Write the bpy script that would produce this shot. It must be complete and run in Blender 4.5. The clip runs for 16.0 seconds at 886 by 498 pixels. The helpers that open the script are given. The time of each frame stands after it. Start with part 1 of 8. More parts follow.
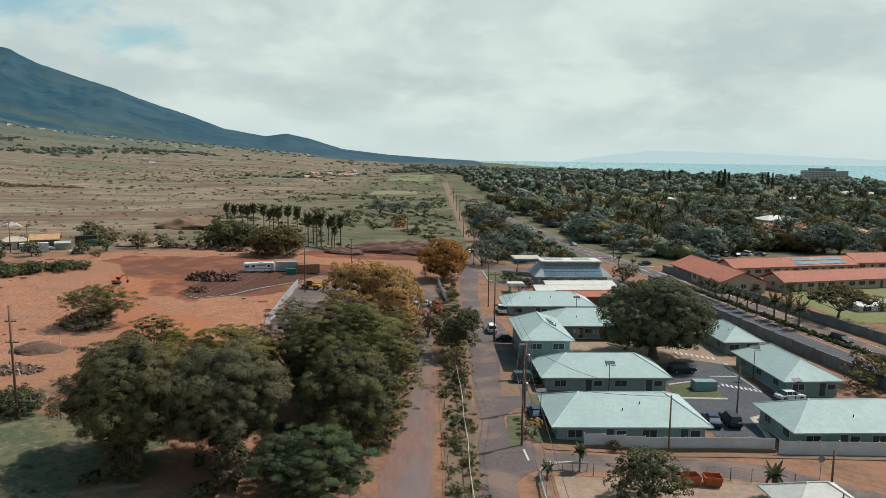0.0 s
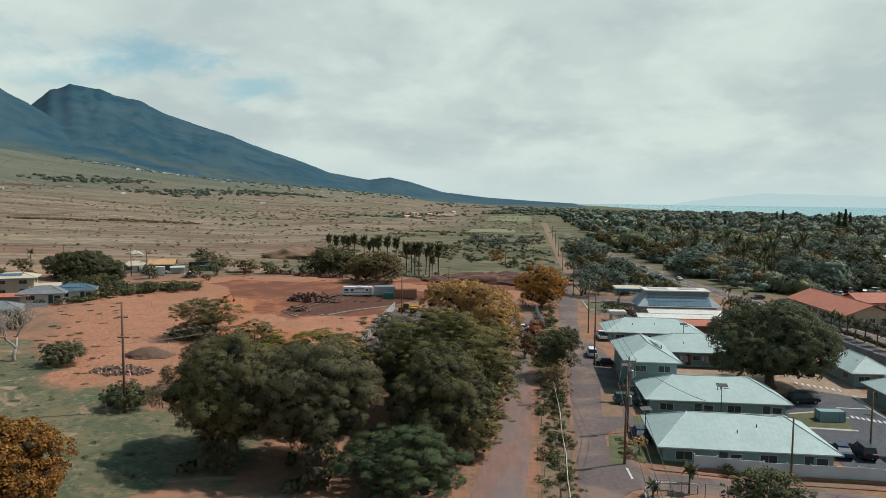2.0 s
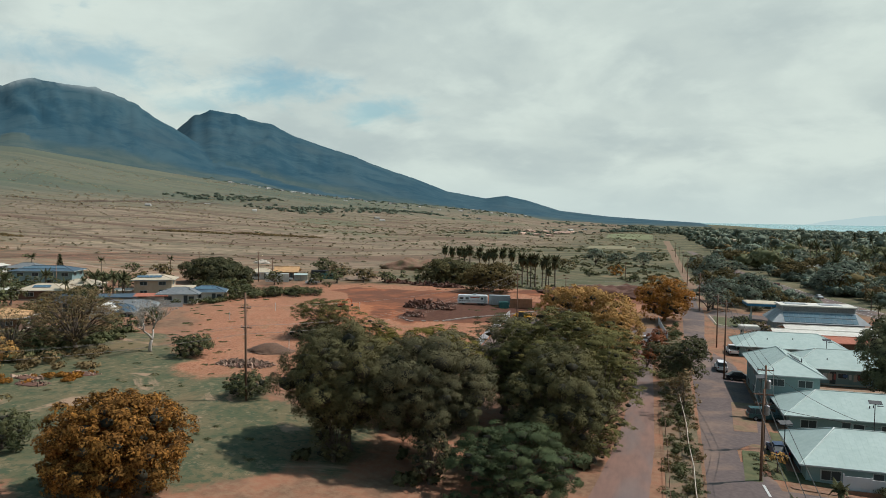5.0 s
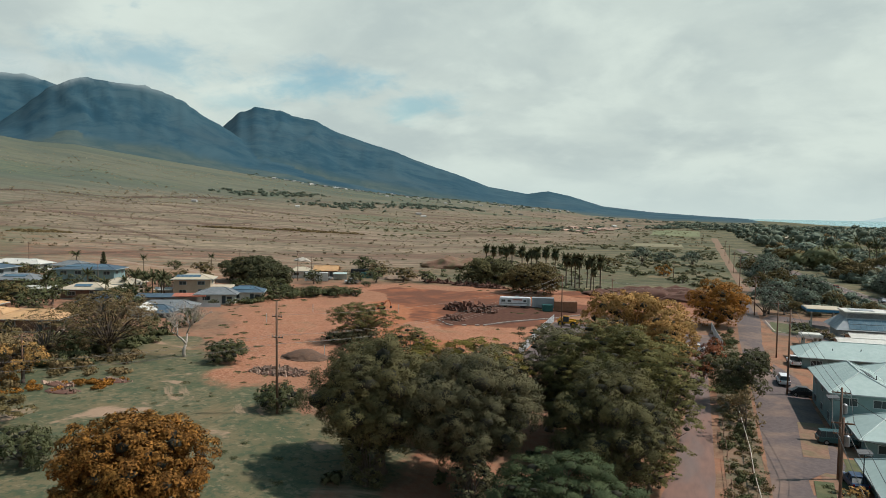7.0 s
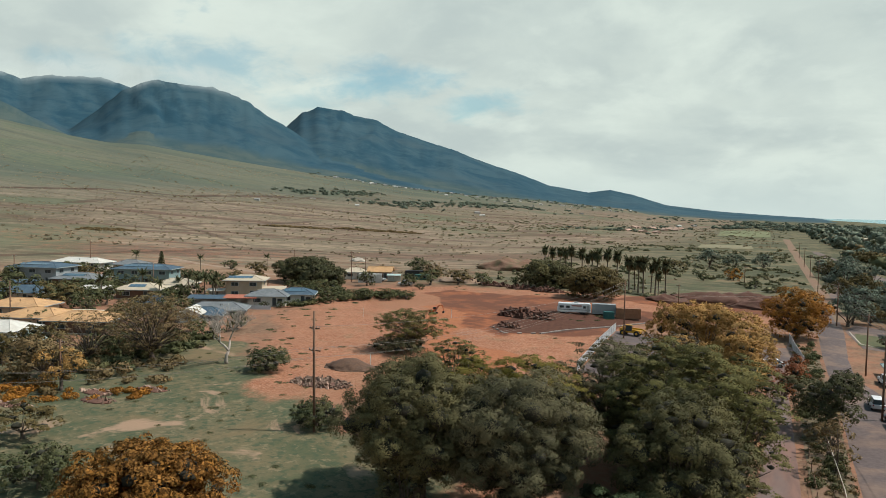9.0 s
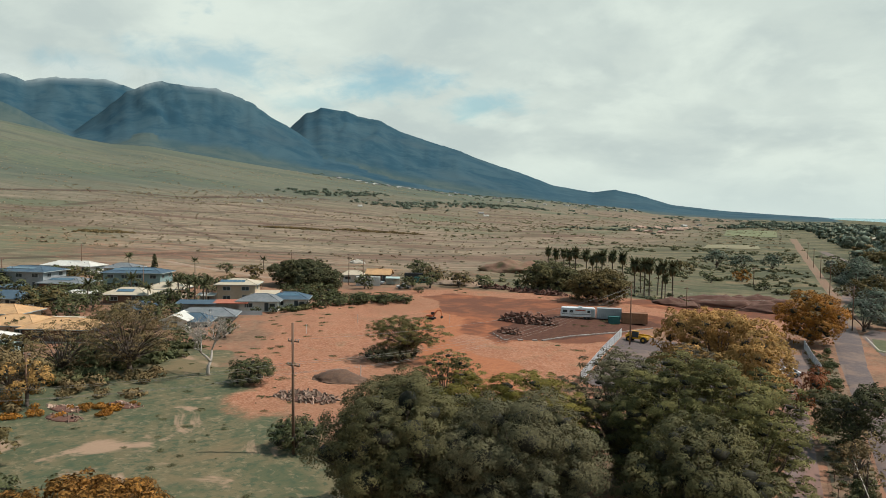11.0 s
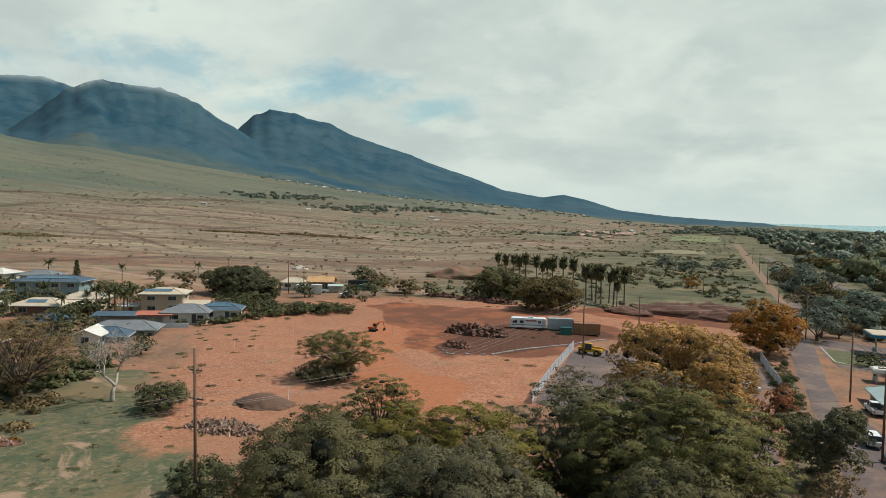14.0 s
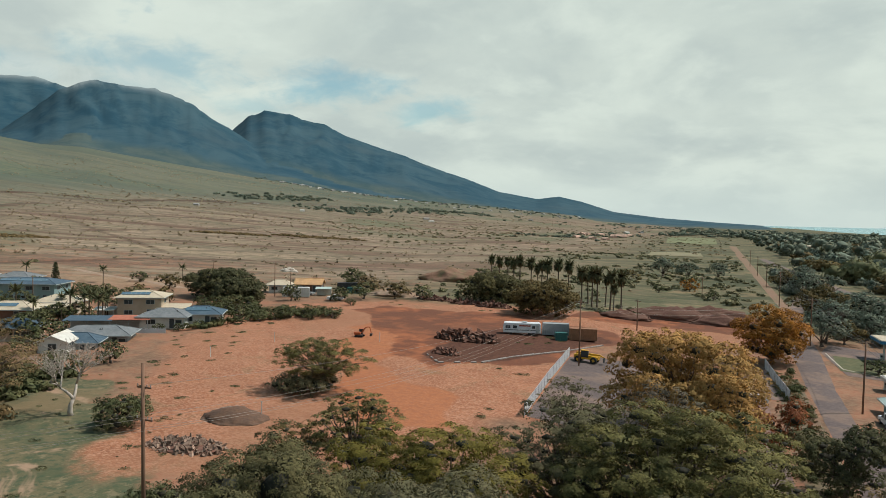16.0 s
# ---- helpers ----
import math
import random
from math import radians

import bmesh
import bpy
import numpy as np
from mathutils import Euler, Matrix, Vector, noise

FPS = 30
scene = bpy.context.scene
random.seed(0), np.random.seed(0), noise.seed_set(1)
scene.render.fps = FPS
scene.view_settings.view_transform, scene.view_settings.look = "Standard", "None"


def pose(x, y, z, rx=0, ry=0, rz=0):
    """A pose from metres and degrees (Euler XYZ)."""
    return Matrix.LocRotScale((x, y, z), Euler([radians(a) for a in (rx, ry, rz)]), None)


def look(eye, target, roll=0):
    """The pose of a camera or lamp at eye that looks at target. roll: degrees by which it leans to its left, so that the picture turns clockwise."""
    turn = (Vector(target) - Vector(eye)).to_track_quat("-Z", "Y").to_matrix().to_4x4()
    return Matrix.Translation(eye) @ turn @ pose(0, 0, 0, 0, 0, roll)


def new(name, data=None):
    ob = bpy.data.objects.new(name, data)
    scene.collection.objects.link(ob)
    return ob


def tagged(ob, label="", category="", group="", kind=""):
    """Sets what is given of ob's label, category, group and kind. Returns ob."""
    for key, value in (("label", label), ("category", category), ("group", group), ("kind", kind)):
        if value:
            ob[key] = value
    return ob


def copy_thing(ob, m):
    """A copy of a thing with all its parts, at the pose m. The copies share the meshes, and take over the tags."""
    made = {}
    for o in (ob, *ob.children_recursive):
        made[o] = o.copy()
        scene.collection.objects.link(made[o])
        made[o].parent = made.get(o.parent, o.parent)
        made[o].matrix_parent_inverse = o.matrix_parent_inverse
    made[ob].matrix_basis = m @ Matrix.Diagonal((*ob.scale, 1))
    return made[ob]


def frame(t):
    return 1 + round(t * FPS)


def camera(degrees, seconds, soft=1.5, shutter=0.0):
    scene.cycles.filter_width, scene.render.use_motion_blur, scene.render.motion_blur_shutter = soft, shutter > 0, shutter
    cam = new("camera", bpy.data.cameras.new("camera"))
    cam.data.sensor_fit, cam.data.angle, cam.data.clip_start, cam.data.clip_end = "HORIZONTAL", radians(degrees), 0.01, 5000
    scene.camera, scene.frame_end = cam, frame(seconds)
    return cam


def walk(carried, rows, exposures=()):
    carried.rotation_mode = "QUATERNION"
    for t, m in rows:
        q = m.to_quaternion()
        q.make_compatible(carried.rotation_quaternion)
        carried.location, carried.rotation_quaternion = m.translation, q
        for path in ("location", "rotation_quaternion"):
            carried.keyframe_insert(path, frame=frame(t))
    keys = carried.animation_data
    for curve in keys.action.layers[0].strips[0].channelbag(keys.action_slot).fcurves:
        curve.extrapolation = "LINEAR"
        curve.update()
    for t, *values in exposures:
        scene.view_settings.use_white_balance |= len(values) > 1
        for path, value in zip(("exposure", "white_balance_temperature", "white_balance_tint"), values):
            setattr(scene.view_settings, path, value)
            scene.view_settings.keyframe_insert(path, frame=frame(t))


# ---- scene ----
cam = camera(64.4, 16.0, 0.8)
PATH = [
    (0, (-1.181, 7.838, 35.209), (-1.159, 9.822, 34.953), 0.7),
    (0.5, (-1.193, 8.196, 33.993), (-1.252, 10.182, 33.764), 0.9),
    (1, (-1.025, 8.529, 32.745), (-1.166, 10.514, 32.548), 0.7),
    (1.5, (-1.04, 9.134, 31.427), (-1.242, 11.117, 31.261), 0.8),
    (2, (-1.089, 9.477, 30.184), (-1.346, 11.455, 30.047), 0.7),
    (2.5, (-1.11, 9.818, 29.158), (-1.415, 11.791, 29.045), 0.8),
    (3, (-1.07, 10.143, 28.283), (-1.424, 12.109, 28.19), 0.8),
    (3.5, (-1.136, 10.572, 27.542), (-1.546, 12.528, 27.46), 0.8),
    (4, (-1.056, 10.768, 27.19), (-1.528, 12.709, 27.105), 0.8),
    (4.5, (-1.273, 10.949, 27.092), (-1.795, 12.878, 27.006), 0.9),
    (5, (-1.446, 11.503, 27.133), (-2.025, 13.415, 27.045), 0.9),
    (7.5, (-3.683, 18.864, 28.663), (-4.404, 20.726, 28.557), 1.1),
    (8, (-4.175, 20.702, 28.949), (-4.942, 22.546, 28.841), 1.2),
    (8.5, (-4.826, 22.631, 28.977), (-5.642, 24.454, 28.867), 1.1),
    (9, (-4.887, 24.472, 28.952), (-5.732, 26.282, 28.842), 1.1),
    (11.5, (-6.973, 33.058, 29.167), (-7.829, 34.862, 29.058), 0.9),
    (12, (-7.399, 34.711, 29.156), (-8.239, 36.523, 29.048), 0.9),
    (12.5, (-7.752, 36.281, 29.214), (-8.56, 38.108, 29.111), 1.0),
    (13, (-8.292, 37.998, 29.278), (-9.07, 39.838, 29.177), 1.1),
    (13.5, (-8.758, 39.679, 29.301), (-9.505, 41.531, 29.203), 1.1),
    (14, (-9.207, 41.422, 29.335), (-9.936, 43.282, 29.24), 1.2),
    (14.5, (-9.608, 43.197, 29.297), (-10.325, 45.062, 29.204), 1.3),
    (15, (-10.056, 44.925, 29.351), (-10.772, 46.79, 29.259), 1.3),
    (15.5, (-10.416, 46.787, 29.165), (-11.135, 48.652, 29.076), 1.4),
    (16, (-10.646, 48.409, 29.061), (-11.363, 50.274, 28.971), 1.3),
]
EXPO = [(0.0, -0.05, 6300, 10), (1.0, -0.07, 6300, 10), (2.2, -0.13, 6310, 10), (4.8, -0.15, 6360, 10), (8.0, -0.09, 6460, 10), (9.2, -0.04, 6500, 10), (11.5, -0.01, 6560, 10), (13.0, -0.04, 6560, 10), (16.0, -0.10, 6560, 10)]
walk(cam, [(t, look(eye, target, roll)) for t, eye, target, roll in PATH], EXPO)

# ---------------------------------------------------------------- world and sun
SUN_DIR = Vector((0.60, 0.32, 0.95)).normalized()
world = bpy.data.worlds.new("sky")
scene.world = world
world.use_nodes = True


class Nodes:
    """Short writing for node trees."""

    def __init__(self, tree):
        self.tree, self.nodes, self.links = tree, tree.nodes, tree.links

    def add(self, kind):
        return self.nodes.new(kind)

    def link(self, a, b):
        self.links.new(a, b)

    def put(self, socket, value):
        if isinstance(value, bpy.types.NodeSocket):
            self.links.new(value, socket)
        else:
            socket.default_value = value

    def math(self, op, a, b=0.0, c=0.0, clamp=False):
        n = self.add("ShaderNodeMath")
        n.operation, n.use_clamp = op, clamp
        for s, v in zip(n.inputs, (a, b, c)):
            self.put(s, v)
        return n.outputs[0]

    def noise(self, vector, scale, detail=4.0, rough=0.55, warp=0.0):
        n = self.add("ShaderNodeTexNoise")
        self.put(n.inputs["Vector"], vector)
        n.inputs["Scale"].default_value, n.inputs["Detail"].default_value = scale, detail
        n.inputs["Roughness"].default_value, n.inputs["Distortion"].default_value = rough, warp
        return n.outputs["Fac"]

    def ramp(self, fac, lo, hi, a=0.0, b=1.0):
        n = self.add("ShaderNodeMapRange")
        n.interpolation_type = "SMOOTHSTEP"
        for s, v in zip(n.inputs, (fac, lo, hi, a, b)):
            self.put(s, v)
        return n.outputs[0]

    def mix(self, fac, a, b, blend="MIX"):
        n = self.add("ShaderNodeMix")
        n.data_type, n.blend_type = "RGBA", blend
        self.put(n.inputs[0], fac)
        for s, v in ((n.inputs[6], a), (n.inputs[7], b)):
            self.put(s, (*v, 1.0) if isinstance(v, tuple) and len(v) == 3 else v)
        return n.outputs[2]

    def stretch(self, vector, size):
        n = self.add("ShaderNodeMapping")
        self.put(n.inputs["Vector"], vector)
        n.inputs["Scale"].default_value = size
        return n.outputs[0]


def make_sky():
    w = Nodes(world.node_tree)
    w.nodes.clear()
    out, back = w.add("ShaderNodeOutputWorld"), w.add("ShaderNodeBackground")
    sky = w.add("ShaderNodeTexSky")
    sky.sky_type, sky.sun_disc = "NISHITA", False
    sky.sun_elevation, sky.sun_rotation = math.asin(SUN_DIR.z), math.atan2(SUN_DIR.x, SUN_DIR.y)
    sky.altitude, sky.air_density, sky.dust_density = 30, 1.0, 1.6
    coord = w.add("ShaderNodeTexCoord").outputs["Generated"]
    parts = w.add("ShaderNodeSeparateXYZ")
    w.link(coord, parts.inputs[0])
    # cloud sheet: the direction laid onto a level plane overhead
    rise = w.math("ADD", w.math("MAXIMUM", parts.outputs[2], 0.0), 0.34)
    flat = w.add("ShaderNodeCombineXYZ")
    w.put(flat.inputs[0], w.math("DIVIDE", parts.outputs[0], rise))
    w.put(flat.inputs[1], w.math("DIVIDE", parts.outputs[1], rise))
    big = w.noise(flat.outputs[0], 1.7, 6.0, 0.52, 0.3)
    fine = w.noise(flat.outputs[0], 4.6, 7.0, 0.58, 0.2)
    inland = w.ramp(parts.outputs[0], -0.05, -0.75)
    body = w.math("ADD", w.math("MULTIPLY", big, 0.7), w.math("MULTIPLY", fine, 0.3))
    cover = w.ramp(w.math("SUBTRACT", body, w.math("MULTIPLY", inland, 0.07)), 0.25, 0.34)
    cover = w.math("MAXIMUM", cover, w.ramp(parts.outputs[2], 0.1, 0.4, 0.5, 0.0))
    # thin places over the mountains where the blue shows
    az, el = w.math("ARCTAN2", parts.outputs[0], parts.outputs[1]), w.math("ARCSINE", parts.outputs[2])
    for a, e, wide, tall, deep in ((-43.5, 10.9, 6.5, 2.0, 0.5), (-30.0, 10.2, 5.5, 1.7, 0.62), (-22.3, 8.4, 4.0, 1.2, 0.5), (-36.0, 8.2, 3.5, 1.0, 0.35), (-53.0, 9.8, 3.0, 1.2, 0.4)):
        u = w.math("DIVIDE", w.math("SUBTRACT", az, radians(a)), radians(wide))
        v = w.math("DIVIDE", w.math("SUBTRACT", el, radians(e)), radians(tall))
        d = w.math("SQRT", w.math("ADD", w.math("MULTIPLY", u, u), w.math("MULTIPLY", v, v)))
        d = w.math("ADD", d, w.math("MULTIPLY", w.math("SUBTRACT", w.noise(flat.outputs[0], 9.0, 6.0, 0.6, 0.3), 0.5), 2.2))
        cover = w.math("MULTIPLY", cover, w.ramp(d, 0.1, 1.25, 1.0 - deep, 1.0))
    low = w.ramp(parts.outputs[2], 0.0, 0.09, 1.0, 0.0)
    cover = w.math("MAXIMUM", cover, w.math("MULTIPLY", low, 0.82))
    # the cloud lies over the mountains and the horizon; overhead it breaks up
    cover = w.math("MULTIPLY", cover, w.ramp(parts.outputs[2], 0.34, 0.56, 1.0, 0.06))
    shade = w.ramp(body, 0.40, 0.60)
    cloud = w.mix(shade, (0.73, 0.825, 0.755), (0.53, 0.62, 0.60))
    cloud = w.mix(w.math("MULTIPLY", w.ramp(fine, 0.45, 0.7), 0.35), cloud, (0.78, 0.87, 0.78))
    cloud = w.mix(w.math("MULTIPLY", low, 0.75), cloud, (0.63, 0.74, 0.71))
    clear = w.mix(1.0, sky.outputs[0], (0.072, 0.130, 0.124), "MULTIPLY")
    w.link(w.mix(cover, clear, cloud), back.inputs["Color"])
    back.inputs["Strength"].default_value = 1.0
    w.link(back.outputs[0], out.inputs[0])


make_sky()
sun = new("sun", bpy.data.lights.new("sun", "SUN"))
sun.data.energy, sun.data.angle, sun.data.color = 5.0, radians(0.53), (1.0, 0.925, 0.855)
sun.matrix_world = look(SUN_DIR * 400, (0, 0, 0))


# ---------------------------------------------------------------- materials
TONE = 0.9


def material(name, colour, other=None, size=0.5, rough=0.85, bump=0.0, metal=0.0, contrast=0.5, spots=None, spot_size=4.0, spot_amount=0.4,
             per_object=0.0, islands=0.0, bump_size=None, spec=0.3, stretch=(1, 1, 1), translucent=0.0):
    """A surface of two colours mixed at two scales, in metres of the world."""
    m = bpy.data.materials.new(name)
    m.use_nodes = True
    w = Nodes(m.node_tree)
    bsdf = w.nodes["Principled BSDF"]
    other = other or tuple(c * 0.7 for c in colour)
    colour, other, spots = (tuple(c * TONE for c in some) if some else None for some in (colour, other, spots))
    where = w.stretch(w.add("ShaderNodeTexCoord").outputs["Object"], stretch)
    fine = w.noise(where, 1.0 / size, 5.0, 0.6)
    broad = w.noise(where, 1.0 / spot_size, 4.0, 0.55, 0.4)
    base = w.mix(w.ramp(fine, 0.5 - 0.5 * (1 - contrast), 0.5 + 0.5 * (1 - contrast) + 0.02), colour, other)
    base = w.mix(w.math("MULTIPLY", w.ramp(broad, 0.42, 0.66), spot_amount), base, spots or tuple(c * 0.55 for c in colour))
    if per_object or islands:
        pick = w.add("ShaderNodeObjectInfo").outputs["Random"] if per_object else w.add("ShaderNodeNewGeometry").outputs["Random Per Island"]
        amount = per_object or islands
        hsv = w.add("ShaderNodeHueSaturation")
        w.put(hsv.inputs["Value"], w.ramp(pick, 0.0, 1.0, 1.0 - amount, 1.0 + amount))
        w.put(hsv.inputs["Color"], base)
        base = hsv.outputs[0]
    w.link(base, bsdf.inputs["Base Color"])
    w.put(bsdf.inputs["Roughness"], w.ramp(fine, 0.3, 0.7, max(0.02, rough - 0.08), min(1.0, rough + 0.08)))
    bsdf.inputs["Metallic"].default_value = metal
    bsdf.inputs["Specular IOR Level"].default_value = spec
    if bump:
        b = w.add("ShaderNodeBump")
        b.inputs["Strength"].default_value, b.inputs["Distance"].default_value = 0.8, bump
        w.put(b.inputs["Height"], w.noise(where, 1.0 / (bump_size or size), 5.0, 0.65))
        w.link(b.outputs[0], bsdf.inputs["Normal"])
    if translucent:
        out = w.nodes["Material Output"]
        t, mixer = w.add("ShaderNodeBsdfTranslucent"), w.add("ShaderNodeMixShader")
        w.link(base, t.inputs[0])
        mixer.inputs[0].default_value = translucent
        w.link(bsdf.outputs[0], mixer.inputs[1])
        w.link(t.outputs[0], mixer.inputs[2])
        w.link(mixer.outputs[0], out.inputs[0])
    return m


def leaf_material(name, colour, other, third=None, amount=0.22):
    return material(name, colour, other, size=1.6, rough=0.6, contrast=0.55, spots=third or tuple(c * 0.6 for c in colour), spot_size=5.0,
                    spot_amount=0.5, islands=amount, spec=0.03, translucent=0.16)


M = {}
M["asphalt"] = material("old_asphalt", (0.122, 0.089, 0.082), (0.093, 0.070, 0.067), 0.6, 0.9, 0.01, spots=(0.25, 0.16, 0.115), spot_size=7, spot_amount=0.55)
M["asphalt_dark"] = material("lot_asphalt", (0.075, 0.077, 0.085), (0.055, 0.056, 0.062), 0.5, 0.88, 0.008, spots=(0.11, 0.10, 0.10), spot_size=6)
M["dirt_road"] = material("dirt_lane", (0.215, 0.119, 0.092), (0.156, 0.098, 0.083), 0.9, 0.95, 0.03, spots=(0.15, 0.125, 0.12), spot_size=5, spot_amount=0.7, stretch=(1, 0.25, 1))
M["red_verge"] = material("red_verge_dirt", (0.24, 0.13, 0.085), (0.17, 0.095, 0.062), 0.8, 0.95, 0.03, spots=(0.13, 0.12, 0.06), spot_size=3, spot_amount=0.6)
M["verge"] = material("weedy_verge_soil", (0.175, 0.125, 0.075), (0.10, 0.088, 0.050), 0.35, 0.95, 0.05, spots=(0.23, 0.125, 0.08), spot_size=2.5, spot_amount=0.7)
M["pale_soil"] = material("pale_soil", (0.33, 0.24, 0.17), (0.24, 0.16, 0.11), 0.8, 0.95, 0.03, spots=(0.22, 0.13, 0.08), spot_size=4)
M["grey_soil"] = material("grey_soil", (0.150, 0.082, 0.052), (0.105, 0.060, 0.040), 0.3, 0.95, 0.08, spots=(0.07, 0.052, 0.042), spot_size=1.0)
M["soil_pile"] = material("dug_soil", (0.135, 0.062, 0.043), (0.085, 0.042, 0.031), 0.4, 0.95, 0.08, spots=(0.13, 0.075, 0.05), spot_size=2)
M["paint_white"] = material("white_road_paint", (0.60, 0.60, 0.58), (0.45, 0.44, 0.42), 0.3, 0.8)
M["roof_teal"] = material("pale_green_roof_metal", (0.385, 0.470, 0.440), (0.335, 0.415, 0.385), 0.7, 0.7, 0.004, spots=(0.30, 0.38, 0.355), spot_size=3.5, spot_amount=0.4, spec=0.4)
M["roof_cap"] = material("roof_cap_metal", (0.46, 0.53, 0.505), (0.41, 0.48, 0.46), 0.6, 0.5)
M["roof_red"] = material("red_clay_roof", (0.42, 0.145, 0.085), (0.33, 0.11, 0.07), 0.7, 0.8, 0.02, spots=(0.28, 0.10, 0.07), spot_size=4, spot_amount=0.5)
M["roof_tan"] = material("tan_shingle_roof", (0.56, 0.33, 0.16), (0.45, 0.26, 0.125), 0.6, 0.85, 0.02, spots=(0.25, 0.16, 0.10), spot_size=3)
M["roof_white"] = material("white_roof_coat", (0.62, 0.60, 0.54), (0.52, 0.49, 0.44), 0.7, 0.75, spots=(0.42, 0.36, 0.30), spot_size=4)
M["roof_grey"] = material("grey_roof", (0.17, 0.18, 0.185), (0.12, 0.13, 0.135), 0.6, 0.9, spots=(0.22, 0.23, 0.24), spot_size=3)
M["roof_blue"] = material("blue_grey_roof", (0.062, 0.10, 0.135), (0.045, 0.075, 0.105), 0.6, 0.85, spots=(0.10, 0.14, 0.17), spot_size=3)
M["roof_cream"] = material("cream_roof", (0.50, 0.42, 0.31), (0.42, 0.35, 0.26), 0.7, 0.8, spots=(0.38, 0.31, 0.22), spot_size=3)
M["wall_teal"] = material("teal_painted_wall", (0.21, 0.30, 0.30), (0.18, 0.265, 0.265), 1.2, 0.75, spots=(0.15, 0.22, 0.22), spot_size=3)
M["wall_white"] = material("white_painted_wall", (0.62, 0.62, 0.58), (0.54, 0.53, 0.50), 1.2, 0.8, spots=(0.42, 0.40, 0.36), spot_size=3)
M["wall_cream"] = material("cream_wall", (0.46, 0.37, 0.28), (0.40, 0.32, 0.24), 1.2, 0.85, spots=(0.36, 0.29, 0.2), spot_size=3)
M["wall_pink"] = material("pinkish_wall", (0.50, 0.33, 0.25), (0.42, 0.28, 0.21), 1.2, 0.85)
M["wall_brown"] = material("brown_wall", (0.17, 0.10, 0.07), (0.12, 0.075, 0.055), 1.0, 0.85)
M["wall_grey"] = material("grey_wall", (0.33, 0.35, 0.36), (0.27, 0.29, 0.30), 1.0, 0.8)
M["concrete"] = material("grey_concrete_wall", (0.20, 0.20, 0.205), (0.15, 0.15, 0.155), 0.8, 0.9, 0.01, spots=(0.10, 0.10, 0.10), spot_size=2.5, spot_amount=0.55)
M["concrete_light"] = material("pale_concrete", (0.48, 0.43, 0.36), (0.40, 0.35, 0.29), 0.8, 0.9, spots=(0.30, 0.24, 0.18), spot_size=2.5)
M["vinyl"] = material("white_vinyl_fence", (0.52, 0.53, 0.55), (0.47, 0.48, 0.5), 1.0, 0.6, spots=(0.42, 0.38, 0.36), spot_size=2, spot_amount=0.3)
M["glass"] = material("dark_window_glass", (0.02, 0.03, 0.035), (0.03, 0.04, 0.045), 1.0, 0.4, spec=0.4)
M["frame_white"] = material("white_window_frame", (0.40, 0.44, 0.44), (0.34, 0.38, 0.38), 0.5, 0.6)
M["door"] = material("dark_door", (0.06, 0.075, 0.08), (0.045, 0.055, 0.06), 0.5, 0.6)
M["wood_pole"] = material("weathered_pole_wood", (0.20, 0.112, 0.072), (0.125, 0.072, 0.050), 0.4, 0.9, 0.01, spots=(0.2, 0.13, 0.09), spot_size=2, stretch=(3, 3, 0.3))
M["metal_grey"] = material("galvanised_metal", (0.32, 0.33, 0.34), (0.25, 0.26, 0.27), 0.3, 0.45, metal=0.7)
M["metal_dark"] = material("dark_steel", (0.05, 0.052, 0.055), (0.035, 0.036, 0.04), 0.3, 0.5, metal=0.4)
M["cable"] = material("cable_black", (0.07, 0.065, 0.06), (0.05, 0.048, 0.045), 0.5, 0.6)
M["cable_light"] = material("cable_weathered", (0.33, 0.285, 0.25), (0.27, 0.235, 0.20), 0.5, 0.5)
M["solar"] = material("solar_panel_glass", (0.095, 0.155, 0.20), (0.08, 0.135, 0.175), 1.0, 0.2, spec=0.6)
M["tyre"] = material("tyre_rubber", (0.02, 0.02, 0.02), (0.03, 0.028, 0.026), 0.2, 0.85)
M["bark"] = material("grey_brown_bark", (0.140, 0.105, 0.082), (0.085, 0.064, 0.052), 0.3, 0.95, 0.03, stretch=(2, 2, 0.5))
# core of the crowns: inner shade is put into this very dark twig colour
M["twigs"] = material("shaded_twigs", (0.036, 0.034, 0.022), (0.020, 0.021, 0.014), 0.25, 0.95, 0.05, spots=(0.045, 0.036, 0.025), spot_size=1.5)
M["bark_pale"] = material("bleached_bark", (0.46, 0.41, 0.36), (0.33, 0.28, 0.24), 0.3, 0.9, 0.02, stretch=(2, 2, 0.5))
M["trunk_palm"] = material("palm_trunk", (0.17, 0.125, 0.09), (0.10, 0.075, 0.055), 0.25, 0.95, 0.03, stretch=(0.5, 0.5, 4))
M["orange"] = material("orange_machine_paint", (0.45, 0.115, 0.04), (0.36, 0.09, 0.035), 0.5, 0.55, spots=(0.3, 0.1, 0.04), spot_size=1.2)
M["yellow"] = material("yellow_machine_paint", (0.62, 0.33, 0.02), (0.52, 0.27, 0.02), 0.5, 0.5, spots=(0.35, 0.2, 0.05), spot_size=1.2)
M["rust"] = material("rusted_brown_steel", (0.33, 0.165, 0.095), (0.24, 0.120, 0.065), 0.5, 0.85, 0.01, spots=(0.14, 0.075, 0.05), spot_size=1.2)
M["teal_box"] = material("teal_green_steel", (0.03, 0.13, 0.12), (0.025, 0.10, 0.095), 0.5, 0.6)
M["camper"] = material("camper_white_shell", (0.66, 0.68, 0.70), (0.6, 0.62, 0.64), 0.8, 0.4)
M["stripe_red"] = material("red_brown_stripe", (0.35, 0.09, 0.06), (0.3, 0.08, 0.05), 0.5, 0.5)
